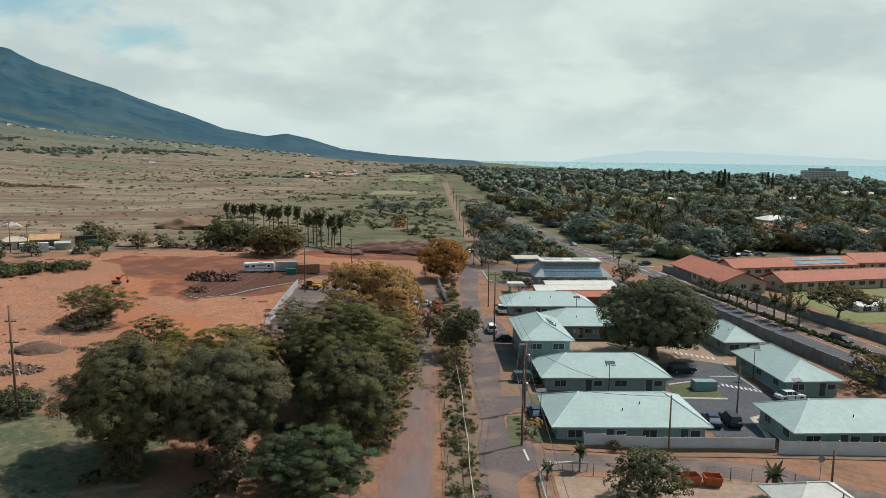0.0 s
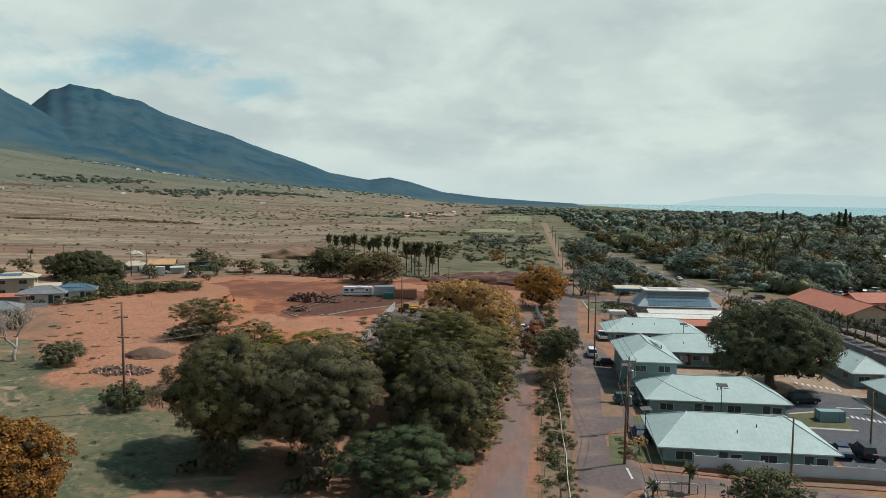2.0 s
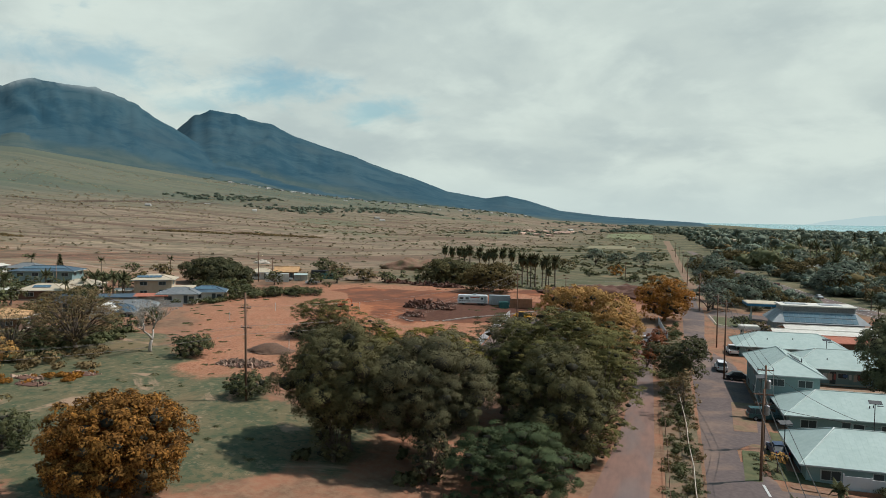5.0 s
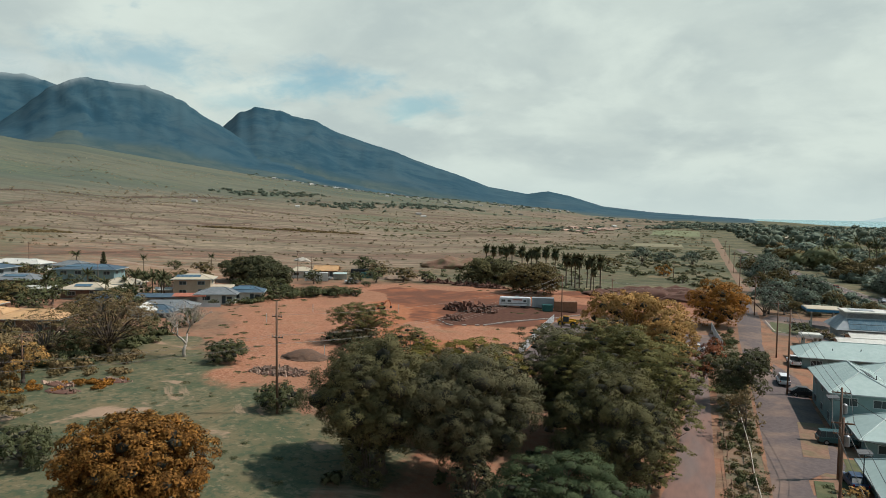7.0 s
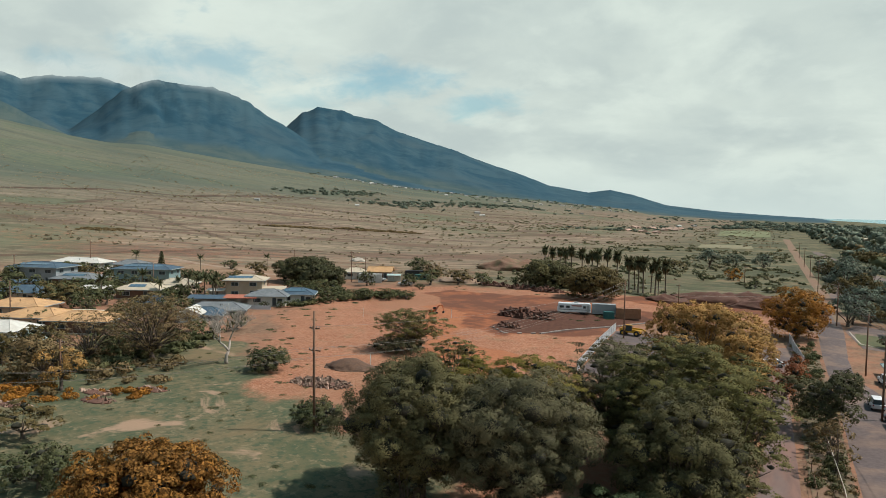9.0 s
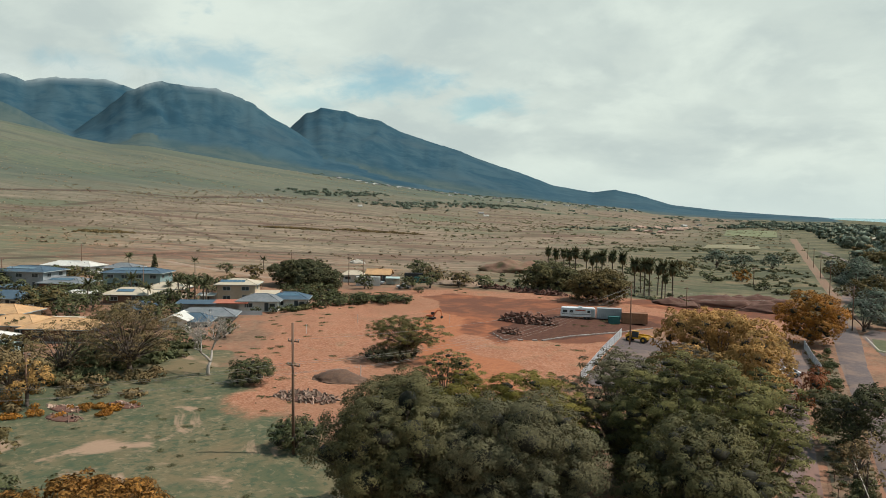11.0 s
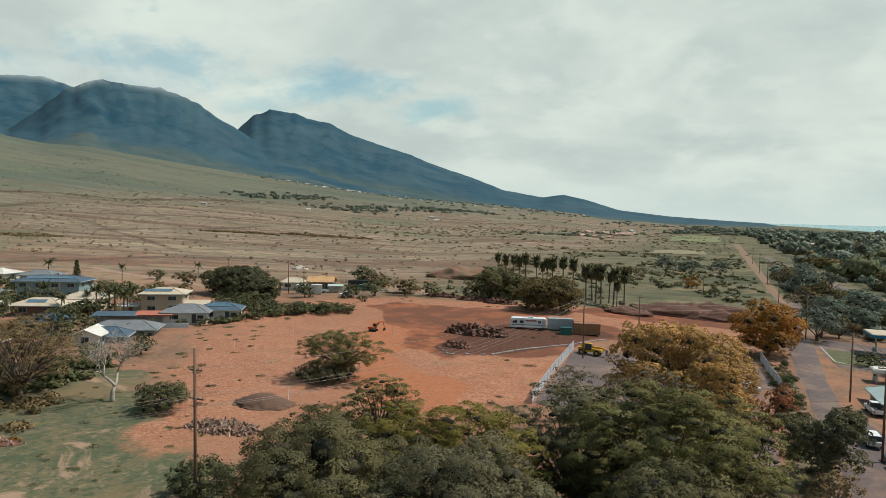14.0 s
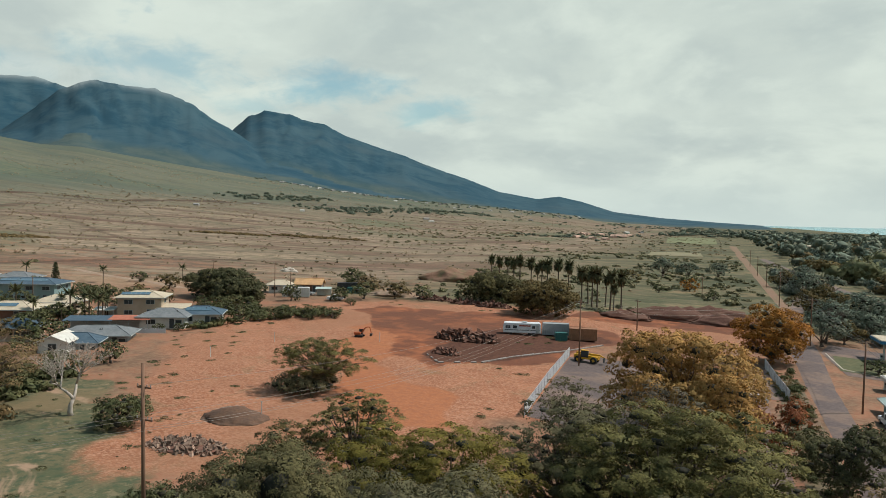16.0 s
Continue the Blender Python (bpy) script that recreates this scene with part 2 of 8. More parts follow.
M["blue_band"] = material("blue_band", (0.03, 0.18, 0.32), (0.03, 0.15, 0.27), 0.5, 0.5)
M["rock"] = material("broken_concrete_rock", (0.38, 0.27, 0.205), (0.20, 0.125, 0.09), 0.4, 0.95, 0.03, spots=(0.24, 0.13, 0.09), spot_size=1.5, per_object=0.5)
M["rubble_dark"] = material("dark_rubble", (0.15, 0.072, 0.05), (0.09, 0.046, 0.034), 0.4, 0.95, 0.05, islands=0.5)
M["tarp"] = material("white_plastic_sheet", (0.26, 0.23, 0.21), (0.15, 0.12, 0.11), 0.4, 0.4)
for key, colour in (("car_white", (0.70, 0.70, 0.70)), ("car_dark", (0.018, 0.02, 0.025)), ("car_grey", (0.10, 0.115, 0.125)), ("car_blue", (0.02, 0.045, 0.10)),
                    ("car_teal", (0.03, 0.08, 0.085)), ("car_red", (0.30, 0.02, 0.02)), ("car_silver", (0.35, 0.37, 0.39))):
    M[key] = material(key + "_paint", colour, tuple(c * 0.9 for c in colour), 2.0, 0.42, spec=0.4)
M["light_red"] = material("red_tail_lens", (0.35, 0.02, 0.02), rough=0.3)
M["light_clear"] = material("clear_lamp_lens", (0.6, 0.6, 0.6), rough=0.2)
L = {}
L["kiawe"] = leaf_material("olive_green_leaves", (0.168, 0.152, 0.056), (0.092, 0.088, 0.040), (0.205, 0.172, 0.060), 0.32)
L["lime"] = leaf_material("yellow_green_leaves", (0.185, 0.155, 0.036), (0.105, 0.092, 0.028), (0.225, 0.175, 0.042))
L["dusky"] = leaf_material("dusky_green_leaves", (0.151, 0.136, 0.074), (0.087, 0.082, 0.048), (0.184, 0.156, 0.084))
L["dark"] = leaf_material("dark_green_leaves", (0.136, 0.123, 0.058), (0.078, 0.074, 0.040), (0.184, 0.153, 0.065))
L["olive"] = leaf_material("olive_leaves", (0.146, 0.111, 0.047), (0.089, 0.071, 0.034), (0.190, 0.136, 0.056))
L["deep"] = leaf_material("deep_green_leaves", (0.098, 0.096, 0.048), (0.056, 0.060, 0.034), (0.138, 0.114, 0.054))
L["gold"] = leaf_material("golden_brown_leaves", (0.275, 0.126, 0.030), (0.135, 0.064, 0.020), (0.155, 0.094, 0.028), 0.6)
L["yellow"] = leaf_material("dry_yellow_leaves", (0.470, 0.268, 0.090), (0.300, 0.170, 0.062), (0.240, 0.175, 0.070))
L["orange"] = leaf_material("orange_leaves", (0.430, 0.185, 0.034), (0.230, 0.100, 0.026), (0.150, 0.095, 0.036))
L["redbrown"] = leaf_material("red_brown_leaves", (0.250, 0.085, 0.040), (0.150, 0.056, 0.030), (0.280, 0.130, 0.042))
L["grey"] = leaf_material("grey_twigs_leaves", (0.146, 0.121, 0.090), (0.096, 0.081, 0.059), (0.112, 0.104, 0.051))
L["brown"] = leaf_material("brownish_leaves", (0.235, 0.160, 0.080), (0.150, 0.108, 0.056), (0.180, 0.142, 0.066))
L["palm"] = leaf_material("palm_fronds", (0.078, 0.086, 0.040), (0.046, 0.052, 0.028), (0.150, 0.108, 0.058))
L["bush"] = leaf_material("bush_leaves", (0.112, 0.118, 0.055), (0.066, 0.076, 0.038), (0.160, 0.135, 0.062))
# woods: leaf green made paler and bluer, with distance haze in the colour
L["forest"] = leaf_material("hazy_wood_leaves", (0.158, 0.188, 0.140), (0.104, 0.134, 0.106), (0.215, 0.190, 0.122), 0.4)
L["canopy"] = leaf_material("canopy_leaves", (0.170, 0.176, 0.092), (0.108, 0.118, 0.066), (0.220, 0.205, 0.100))
L["shade"] = leaf_material("shade_tree_leaves", (0.128, 0.136, 0.074), (0.078, 0.086, 0.052), (0.170, 0.158, 0.080))
L["fresh"] = leaf_material("fresh_green_leaves", (0.092, 0.116, 0.056), (0.054, 0.072, 0.038), (0.120, 0.132, 0.060))
L["scrub"] = leaf_material("scrub_leaves", (0.198, 0.189, 0.106), (0.138, 0.139, 0.081), (0.252, 0.195, 0.109), 0.3)
L["straw"] = leaf_material("dry_shrub_leaves", (0.340, 0.260, 0.170), (0.265, 0.205, 0.135), (0.230, 0.200, 0.125), 0.3)
L["grass"] = leaf_material("grass_blades", (0.153, 0.156, 0.078), (0.101, 0.116, 0.061), (0.246, 0.189, 0.108), 0.3)


# ---------------------------------------------------------------- ground
def smooth(a, b, x):
    t = np.clip((np.asarray(x, float) - a) / (b - a), 0, 1)
    return t * t * (3 - 2 * t)


RIDGES = {  # crest distance, foot distance, wildness of the land (0 grass, 1 mountain), depth of the gullies, azimuths, elevations
    "apron": (2750, 1500, 0.0, 0.05, (-82, -66, -57.2, -54, -52.7, -50.5, -48, -45, -41.5, -37.7, -33.8, -28.8, -22.8, -16.9, -10.8, -6), (6.9, 6.2, 5.5, 4.85, 4.55, 4.25, 4.3, 3.88, 3.42, 2.9, 2.42, 1.78, 1.25, 0.92, 0.4, -0.6)),
    "hill": (2980, 2700, 0.42, 0.22, (-82, -64, -58.6, -57.2, -56, -55.2, -53.8, -52.6, -51.5), (8.6, 7.9, 7.2, 6.92, 6.35, 5.85, 5.25, 4.6, 3.2)),
    "spur": (3080, 2720, 0.45, 0.16, (-52, -50.6, -49.6, -48.5, -47.8, -47.0, -46.2, -45, -43.6, -42), (3.2, 4.4, 4.95, 5.42, 5.44, 5.0, 4.62, 4.2, 3.75, 2.6)),
    "shoulder": (3060, 2750, 0.5, 0.16, (-41.5, -40, -38.6, -37, -35.5, -33, -30.5, -28), (2.6, 3.72, 3.66, 3.4, 3.2, 2.85, 2.3, 1.2)),
    "front": (3700, 2850, 1.0, 0.37, (-80, -66, -60, -57, -54.5, -53, -51, -49.5, -47.4, -46.2, -45, -43.2, -41.8, -40.5, -39.6, -38.8, -37.6, -35.3, -31.2, -28, -24, -20, -15),
              (9.5, 8.6, 7.6, 6.7, 5.6, 5.2, 6.9, 8.3, 9.24, 9.1, 9.06, 8.98, 8.56, 8.02, 7.38, 6.9, 6.3, 4.76, 3.3, 2.4, 1.4, 0.5, -1.5)),
    "left": (4600, 3300, 1.0, 0.34, (-80, -65, -57.1, -55.8, -54.4, -50.9, -49.5, -45, -40, -36), (11, 9.6, 8.81, 8.47, 8.89, 9.05, 8.69, 7.3, 5.0, 1.0)),
    "back": (4350, 3150, 1.0, 0.32, (-43, -41, -39, -37.6, -36.6, -35.3, -33.5, -32.2, -30.6, -29, -26.5, -24.4, -22, -19.2, -16.6, -13.5, -11.8, -10, -7.5, -3.8, 0, 3.2, 7),
             (0.5, 3, 5.2, 6.35, 7.35, 7.89, 7.78, 7.35, 7.09, 6.29, 5.5, 4.9, 4.0, 3.12, 2.16, 1.62, 1.86, 1.48, 0.72, 0.31, 0.08, -0.08, -0.9)),
}
EYE = (-4.9, 24.5, 28.95)


def wave(a, f, s):
    return np.sin(a * f + s) + 0.5 * np.sin(a * f * 2.17 + s * 1.7) + 0.28 * np.sin(a * f * 4.3 + s * 2.9)


def near_height(x, y):
    left = 3.0 * smooth(-14, -60, x)
    road = 1.0 * smooth(95, 200, y) * (1 - smooth(-14, -60, x))
    right = -0.06 * np.clip(np.asarray(x, float) - 9, 0, 18)
    u = np.clip(-np.asarray(x, float) - 150, 0, None)
    u = np.where(u > 1900, 1900 + 0.15 * (u - 1900), u)
    return left + road + right + 0.03 * u + 4.4e-5 * u * u


def sea_lift(d):
    return 25.0 * np.clip((d - 1500) / 3400, 0, 1) ** 1.6


def coast(y):
    return 760 - 0.205 * (np.asarray(y, float) - 1630) + 30 * np.sin(np.asarray(y, float) / 260.0)


def lattice(ix, iy, seed):
    n = (ix.astype(np.int64) * 374761393 + iy.astype(np.int64) * 668265263 + seed * 974711) & 0x7FFFFFFF
    n = ((n ^ (n >> 13)) * 1274126177) & 0x7FFFFFFF
    return ((n ^ (n >> 16)) & 0xFFFF) / 65535.0


def rough_noise(u, v, seed):
    """Smooth value noise from 0 to 1 on a lattice."""
    iu, iv = np.floor(u), np.floor(v)
    fu, fv = u - iu, v - iv
    fu, fv = fu * fu * (3 - 2 * fu), fv * fv * (3 - 2 * fv)
    low = lattice(iu, iv, seed) * (1 - fu) + lattice(iu + 1, iv, seed) * fu
    top = lattice(iu, iv + 1, seed) * (1 - fu) + lattice(iu + 1, iv + 1, seed) * fu
    return low * (1 - fv) + top * fv


def gullies(az, t, seed):
    """0 on the spurs, 1 in the beds of the gullies that run down a mountainside."""
    u = az + 2.4 * (rough_noise(az * 0.22, t * 2.0, seed + 1) - 0.5) * (1 - t) * 2 + 0.5 * (rough_noise(az * 0.9, t * 5.0, seed + 2) - 0.5)
    out, size, total = 0.0, 1.0, 0.0
    for k, f in enumerate((0.22, 0.5, 1.2, 3.0)):
        n = rough_noise(u * f, t * (0.6 + 0.9 * k), seed + 7 * k)
        out, total, size = out + size * (1 - np.abs(2 * n - 1)) ** 1.3, total + size, size * 0.5
    return out / total


def terrain(x, y):
    """Height of the land, and how wild it is: 0 grassland, 1 mountain slope in haze colours."""
    x, y = np.asarray(x, float), np.asarray(y, float)
    dx, dy = x - EYE[0], y - EYE[1]
    d, az = np.hypot(dx, dy), np.degrees(np.arctan2(dx, dy))
    low = near_height(x, y) + sea_lift(d)
    z = low - 9.0 * smooth(-40, 60, x - coast(y)) * smooth(300, 500, d)
    bump = smooth(220, 600, d) * smooth(-20, -120, x)
    z = z + bump * (0.9 * wave(x * 0.013 + y * 0.004, 1.0, 0.3) + 0.7 * wave(y * 0.011 - x * 0.003, 1.3, 1.1)) * np.clip(d / 700, 0.5, 2)
    wild = np.zeros(np.shape(d))
    for k, (dc, df, kind, deep, azs, els) in enumerate(RIDGES.values()):
        if np.all(d < df):
            continue
        crest = EYE[2] + dc * np.tan(np.radians(np.interp(az, azs, els, left=els[0], right=-3)))
        crest = crest + kind * (crest - low) * 0.02 * (rough_noise(az * 3.0, 0 * az, k) + 0.5 * rough_noise(az * 7.0, 0 * az, k) - 0.75)
        t = np.clip((d - df) / (dc - df), 0, 1)
        rise = t * t * (3 - 2 * t) * 0.45 + t * 0.55 if kind == 1 else t ** 1.25
        cut = deep * gullies(az, t, 11 * k + 3) * np.clip(4 * t * (1 - t), 0, 1) ** 0.8
        up = low + (crest - low) * rise * (1 - cut)
        up = np.where(d > dc, crest - (d - dc) * (0.7 if kind == 1 else 0.12), up)
        rises = (t > 0) & (crest > low + 1.0) & (up > z)
        z, wild = np.where(rises, up, z), np.where(rises, kind if kind < 1 else 0.5 + 0.5 * smooth(0.02, 0.42, t), wild)
    return z, wild


def height(x, y):
    return terrain(x, y)[0]


def hz(x, y):
    return float(height(x, y))


def inside(x, y, poly):
    """Signed distance to a polygon, positive inside."""
    best, sign = np.full(np.shape(x), 1e9), np.full(np.shape(x), -1.0)
    for (ax, ay), (bx, by) in zip(poly, poly[1:] + poly[:1]):
        ex, ey, wx, wy = bx - ax, by - ay, x - ax, y - ay
        t = np.clip((wx * ex + wy * ey) / (ex * ex + ey * ey), 0, 1)
        best = np.minimum(best, np.hypot(wx - ex * t, wy - ey * t))
        cross = ((ay <= y) & (by > y) & (ex * wy - ey * wx > 0)) | ((ay > y) & (by <= y) & (ex * wy - ey * wx < 0))
        sign = np.where(cross, -sign, sign)
    return best * sign


RED_FIELD = [(-34, 143), (-36, 190), (-28, 216), (2, 226), (4, 250), (-40, 252), (-78, 250), (-112, 240), (-122, 214), (-118, 186), (-113, 166), (-96, 138), (-80, 122), (-66, 102),
             (-56, 104), (-44, 122)]
DARK_PAD = [(-61, 171), (-56, 165), (-49, 170), (-45.6, 179), (-38, 191.4), (-31, 210), (-40, 218), (-50, 215), (-58, 204), (-62, 192), (-62, 180)]
GRADED = [(-104, 221), (-98, 230), (-72, 233), (-52, 230), (-34, 223), (-29, 208), (-43, 174), (-56, 159), (-66, 172), (-78, 192), (-95, 211)]
BARE = [(-400, 262), (-250, 214), (-215, 204), (-110, 256), (-96, 268), (-112, 335), (-190, 318), (-300, 322), (-420, 330)]
SWEEP = [(-76, 221), (-60, 229), (-40, 222), (-52, 214), (-70, 205), (-72, 178), (-66, 160), (-56, 150), (-46, 145), (-40, 133), (-47, 126), (-54, 131), (-62, 141), (-73, 152), (-84, 172), (-90, 196)]
DUG = [(-46, 243), (-26, 239), (-8, 240), (2, 246), (0, 262), (-20, 268), (-40, 262)]
FRINGE = [(-116, 168), (-112, 195), (-98, 206), (-78, 200), (-74, 191), (-84, 190), (-98, 193), (-107, 184), (-110, 168)]
GREEN = [(-41, 62), (-35, 70), (-35, 80), (-38, 90), (-44, 97), (-62, 103), (-78, 118), (-96, 128), (-112, 130), (-128, 100), (-120, 60), (-80, 45)]

RUSSET = [(-633, 428), (-634, 495), (-517, 452), (-436, 360), (-441, 305)]
# dark lines of brush and turned earth across the plain: course, half width, weight
BANDS = [([(-870, 581), (-903, 773), (-866, 882), (-874, 983)], 26, 1.0), ([(-604, 524), (-577, 572), (-546, 640), (-509, 737)], 16, 0.8), ([(-422, 423), (-419, 495), (-441, 631)], 12, 0.75),
         ([(-283, 203), (-272, 247), (-258, 304), (-227, 339)], 8, 0.8), ([(-680, 531), (-734, 640)], 16, 0.7), ([(-584, 844), (-574, 963)], 20, 0.7), ([(-887, 1027), (-880, 1262)], 34, 0.9),
         ([(-551, 503), (-396, 414), (-282, 342)], 7, 0.6)]


def make_ground():
    az = np.radians(np.concatenate([np.arange(-180, -72, 4.0), np.arange(-72, -4, 0.24), np.arange(-4, 44, 0.36), np.arange(44, 180, 4.0)]))
    r = [0.0]
    step = 9.0
    while step < 4900:
        r.append(step)
        step *= 1.0135 if step < 420 else 1.024 if step < 2200 else 1.011
    r = np.array(sorted(r[1:] + [2750.0, 2980.0, 3060.0, 3080.0, 3700.0, 4350.0, 4600.0, 4900.0]))
    A, R = np.meshgrid(az, r)
    x, y = EYE[0] + R * np.sin(A), EYE[1] + R * np.cos(A)
    z, wild = terrain(x, y)
    n, k = len(r), len(az)
    verts = np.stack([x.ravel(), y.ravel(), z.ravel()], 1)
    verts = np.concatenate([verts, [[EYE[0], EYE[1], hz(EYE[0], EYE[1])]]])
    i = np.arange(n - 1)[:, None] * k + np.arange(k)[None, :]
    j = np.arange(n - 1)[:, None] * k + (np.arange(k)[None, :] + 1) % k
    quads = np.stack([i, i + k, j + k, j], -1).reshape(-1, 4)
    faces = quads.tolist() + [[n * k, a, (a + 1) % k] for a in range(k)]
    mesh = bpy.data.meshes.new("ground")
    mesh.from_pydata(verts.tolist(), [], faces)
    X, Y, Zv = verts[:, 0], verts[:, 1], verts[:, 2]
    d = np.hypot(X - EYE[0], Y - EYE[1])
    wob = 2.2 * wave(X * 0.21 + Y * 0.09, 1.0, 0.5) + 2.2 * wave(Y * 0.19 - X * 0.07, 1.0, 2.0)
    soil = np.stack([np.maximum(smooth(-9, 7, inside(X, Y, RED_FIELD) + wob * 0.8), 0.36 * smooth(-14, 10, inside(X, Y, BARE) + wob)), np.maximum(smooth(-5, 5, inside(X, Y, GREEN) + wob), 0.75 * smooth(-2.5, 2.5, inside(X, Y, FRINGE) + wob * 0.8)), smooth(-2, 2, np.maximum(inside(X, Y, GRADED), inside(X, Y, DUG)) + wob * 0.6), smooth(-3, 4, inside(X, Y, SWEEP) + wob)], 1)
    streak = np.zeros(len(X))
    for line, width, weight in BANDS:
        for (ax, ay), (bx, by) in zip(line, line[1:]):
            t = np.clip(((X - ax) * (bx - ax) + (Y - ay) * (by - ay)) / ((bx - ax) ** 2 + (by - ay) ** 2), 0, 1)
            off = np.hypot(X - ax - (bx - ax) * t, Y - ay - (by - ay) * t)
            streak = np.maximum(streak, weight * smooth(width, width * 0.3, off))
    streak = np.maximum(streak, 0.42 * smooth(-40, 12, inside(X, Y, RUSSET)))
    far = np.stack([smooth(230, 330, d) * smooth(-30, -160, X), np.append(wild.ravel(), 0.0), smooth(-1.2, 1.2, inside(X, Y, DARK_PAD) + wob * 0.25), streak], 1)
    for name, values in (("soil", soil), ("land", far)):
        layer = mesh.color_attributes.new(name, "FLOAT_COLOR", "POINT")
        layer.data.foreach_set("color", values.astype(np.float32).ravel())
    mesh.polygons.foreach_set("use_smooth", [True] * len(mesh.polygons))
    ob = tagged(new("ground", mesh), "red soil, dry grass field and mountain slopes painted haze-blue", "ground", kind="structure")
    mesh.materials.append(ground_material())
    return ob


def ground_material():
    m = bpy.data.materials.new("open_ground")
    m.use_nodes = True
    w = Nodes(m.node_tree)
    bsdf = w.nodes["Principled BSDF"]
    where = w.add("ShaderNodeTexCoord").outputs["Object"]
    soil, land = w.add("ShaderNodeVertexColor"), w.add("ShaderNodeVertexColor")
    soil.layer_name, land.layer_name = "soil", "land"
    sp, lp = w.add("ShaderNodeSeparateColor"), w.add("ShaderNodeSeparateColor")
    w.link(soil.outputs[0], sp.inputs[0])
    w.link(land.outputs[0], lp.inputs[0])
    n1, n2, n3 = w.noise(where, 1.1, 6, 0.65), w.noise(where, 0.16, 5, 0.6, 0.4), w.noise(where, 0.03, 5, 0.55, 0.5)
    turn = w.add("ShaderNodeMapping")
    w.link(where, turn.inputs["Vector"])
    turn.inputs["Rotation"].default_value = (0, 0, radians(-28))
    across = turn.outputs[0]
    furrow = w.noise(w.stretch(across, (0.024, 0.10, 0.0)), 1.0, 7, 0.66, 0.5)
    strip = w.noise(w.stretch(across, (0.0042, 0.019, 0.0)), 1.0, 6, 0.62, 0.4)
    band = w.noise(w.stretch(across, (0.0008, 0.006, 0.0)), 1.0, 4, 0.5, 0.3)
    vast = w.noise(where, 0.0035, 5, 0.6, 0.6)
    # rough dry ground beside the lanes
    rough = w.mix(w.ramp(n2, 0.40, 0.62), (0.275, 0.128, 0.078), (0.165, 0.098, 0.064))
    rough = w.mix(w.ramp(n1, 0.4, 0.65), rough, w.mix(0.5, rough, (0.28, 0.180, 0.115)))
    # grey-green grass
    grass = w.mix(w.ramp(n2, 0.38, 0.62), (0.086, 0.092, 0.051), (0.142, 0.118, 0.067))
    grass = w.mix(w.ramp(n1, 0.46, 0.62, 0, 0.9), grass, (0.060, 0.078, 0.046))
    grass = w.mix(w.ramp(w.noise(where, 0.8, 5, 0.7), 0.54, 0.64, 0, 0.7), grass, (0.21, 0.165, 0.10))
    grass = w.mix(w.ramp(w.noise(where, 0.055, 5, 0.65, 0.5), 0.52, 0.66, 0, 0.85), grass, (0.17, 0.125, 0.07))
    grass = w.mix(w.ramp(w.noise(where, 0.085, 5, 0.65, 0.8), 0.575, 0.66, 0, 0.9), grass, (0.33, 0.215, 0.145))
    # red field and graded earth
    red = w.mix(w.ramp(n2, 0.35, 0.65), (0.33, 0.136, 0.074), (0.26, 0.102, 0.054))
    red = w.mix(w.ramp(n1, 0.48, 0.68, 0, 0.5), red, (0.40, 0.21, 0.135))
    red = w.mix(w.ramp(w.noise(where, 0.075, 6, 0.72, 1.2), 0.54, 0.66, 0, 0.7), red, (0.17, 0.120, 0.065))
    straw = w.noise(w.stretch(where, (1.0, 2.2, 1.0)), 2.1, 5, 0.7)
    red = w.mix(w.ramp(straw, 0.50, 0.60, 0, 0.75), red, (0.43, 0.245, 0.165))
    red = w.mix(w.ramp(straw, 0.465, 0.38, 0, 0.75), red, (0.18, 0.092, 0.060))
    red = w.mix(w.ramp(n3, 0.46, 0.64, 0, 0.55), red, (0.27, 0.135, 0.08))
    graded = w.mix(w.ramp(n2, 0.32, 0.58), (0.31, 0.112, 0.054), (0.150, 0.060, 0.036))
    graded = w.mix(w.ramp(n3, 0.45, 0.6, 0, 0.5), graded, (0.13, 0.06, 0.04))
    pad = w.mix(w.ramp(n1, 0.35, 0.65), (0.076, 0.034, 0.024), (0.112, 0.052, 0.034))
    # wide dry fields
    dry = w.mix(w.ramp(furrow, 0.38, 0.6), (0.322, 0.233, 0.163), (0.166, 0.123, 0.088))
    dry = w.mix(w.ramp(band, 0.45, 0.6, 0, 0.7), dry, w.mix(0.5, dry, (0.13, 0.125, 0.075)))
    dry = w.mix(w.ramp(strip, 0.52, 0.60, 0, 0.85), dry, (0.150, 0.088, 0.062))
    dry = w.mix(w.ramp(w.noise(w.stretch(across, (0.0022, 0.030, 0.0)), 1.0, 5, 0.6, 0.3), 0.56, 0.62, 0, 0.85), dry, (0.125, 0.070, 0.050))
    dry = w.mix(w.ramp(strip, 0.40, 0.33, 0, 0.7), dry, (0.32, 0.245, 0.16))
    dry = w.mix(w.ramp(vast, 0.52, 0.64, 0, 0.7), dry, (0.105, 0.120, 0.065))
    dry = w.mix(w.ramp(w.noise(where, 0.14, 5, 0.7), 0.50, 0.66, 0, 0.75), dry, (0.085, 0.075, 0.045))
    # mountain slopes: distance haze and cloud shade put into a dark blue
    hazy_slope = w.mix(w.ramp(w.noise(where, 0.005, 8, 0.68, 0.5), 0.36, 0.66), (0.018, 0.056, 0.082), (0.044, 0.086, 0.106))
    hazy_slope = w.mix(w.ramp(w.noise(where, 0.0022, 6, 0.6, 0.4), 0.50, 0.70, 0, 0.5), hazy_slope, (0.058, 0.086, 0.096))
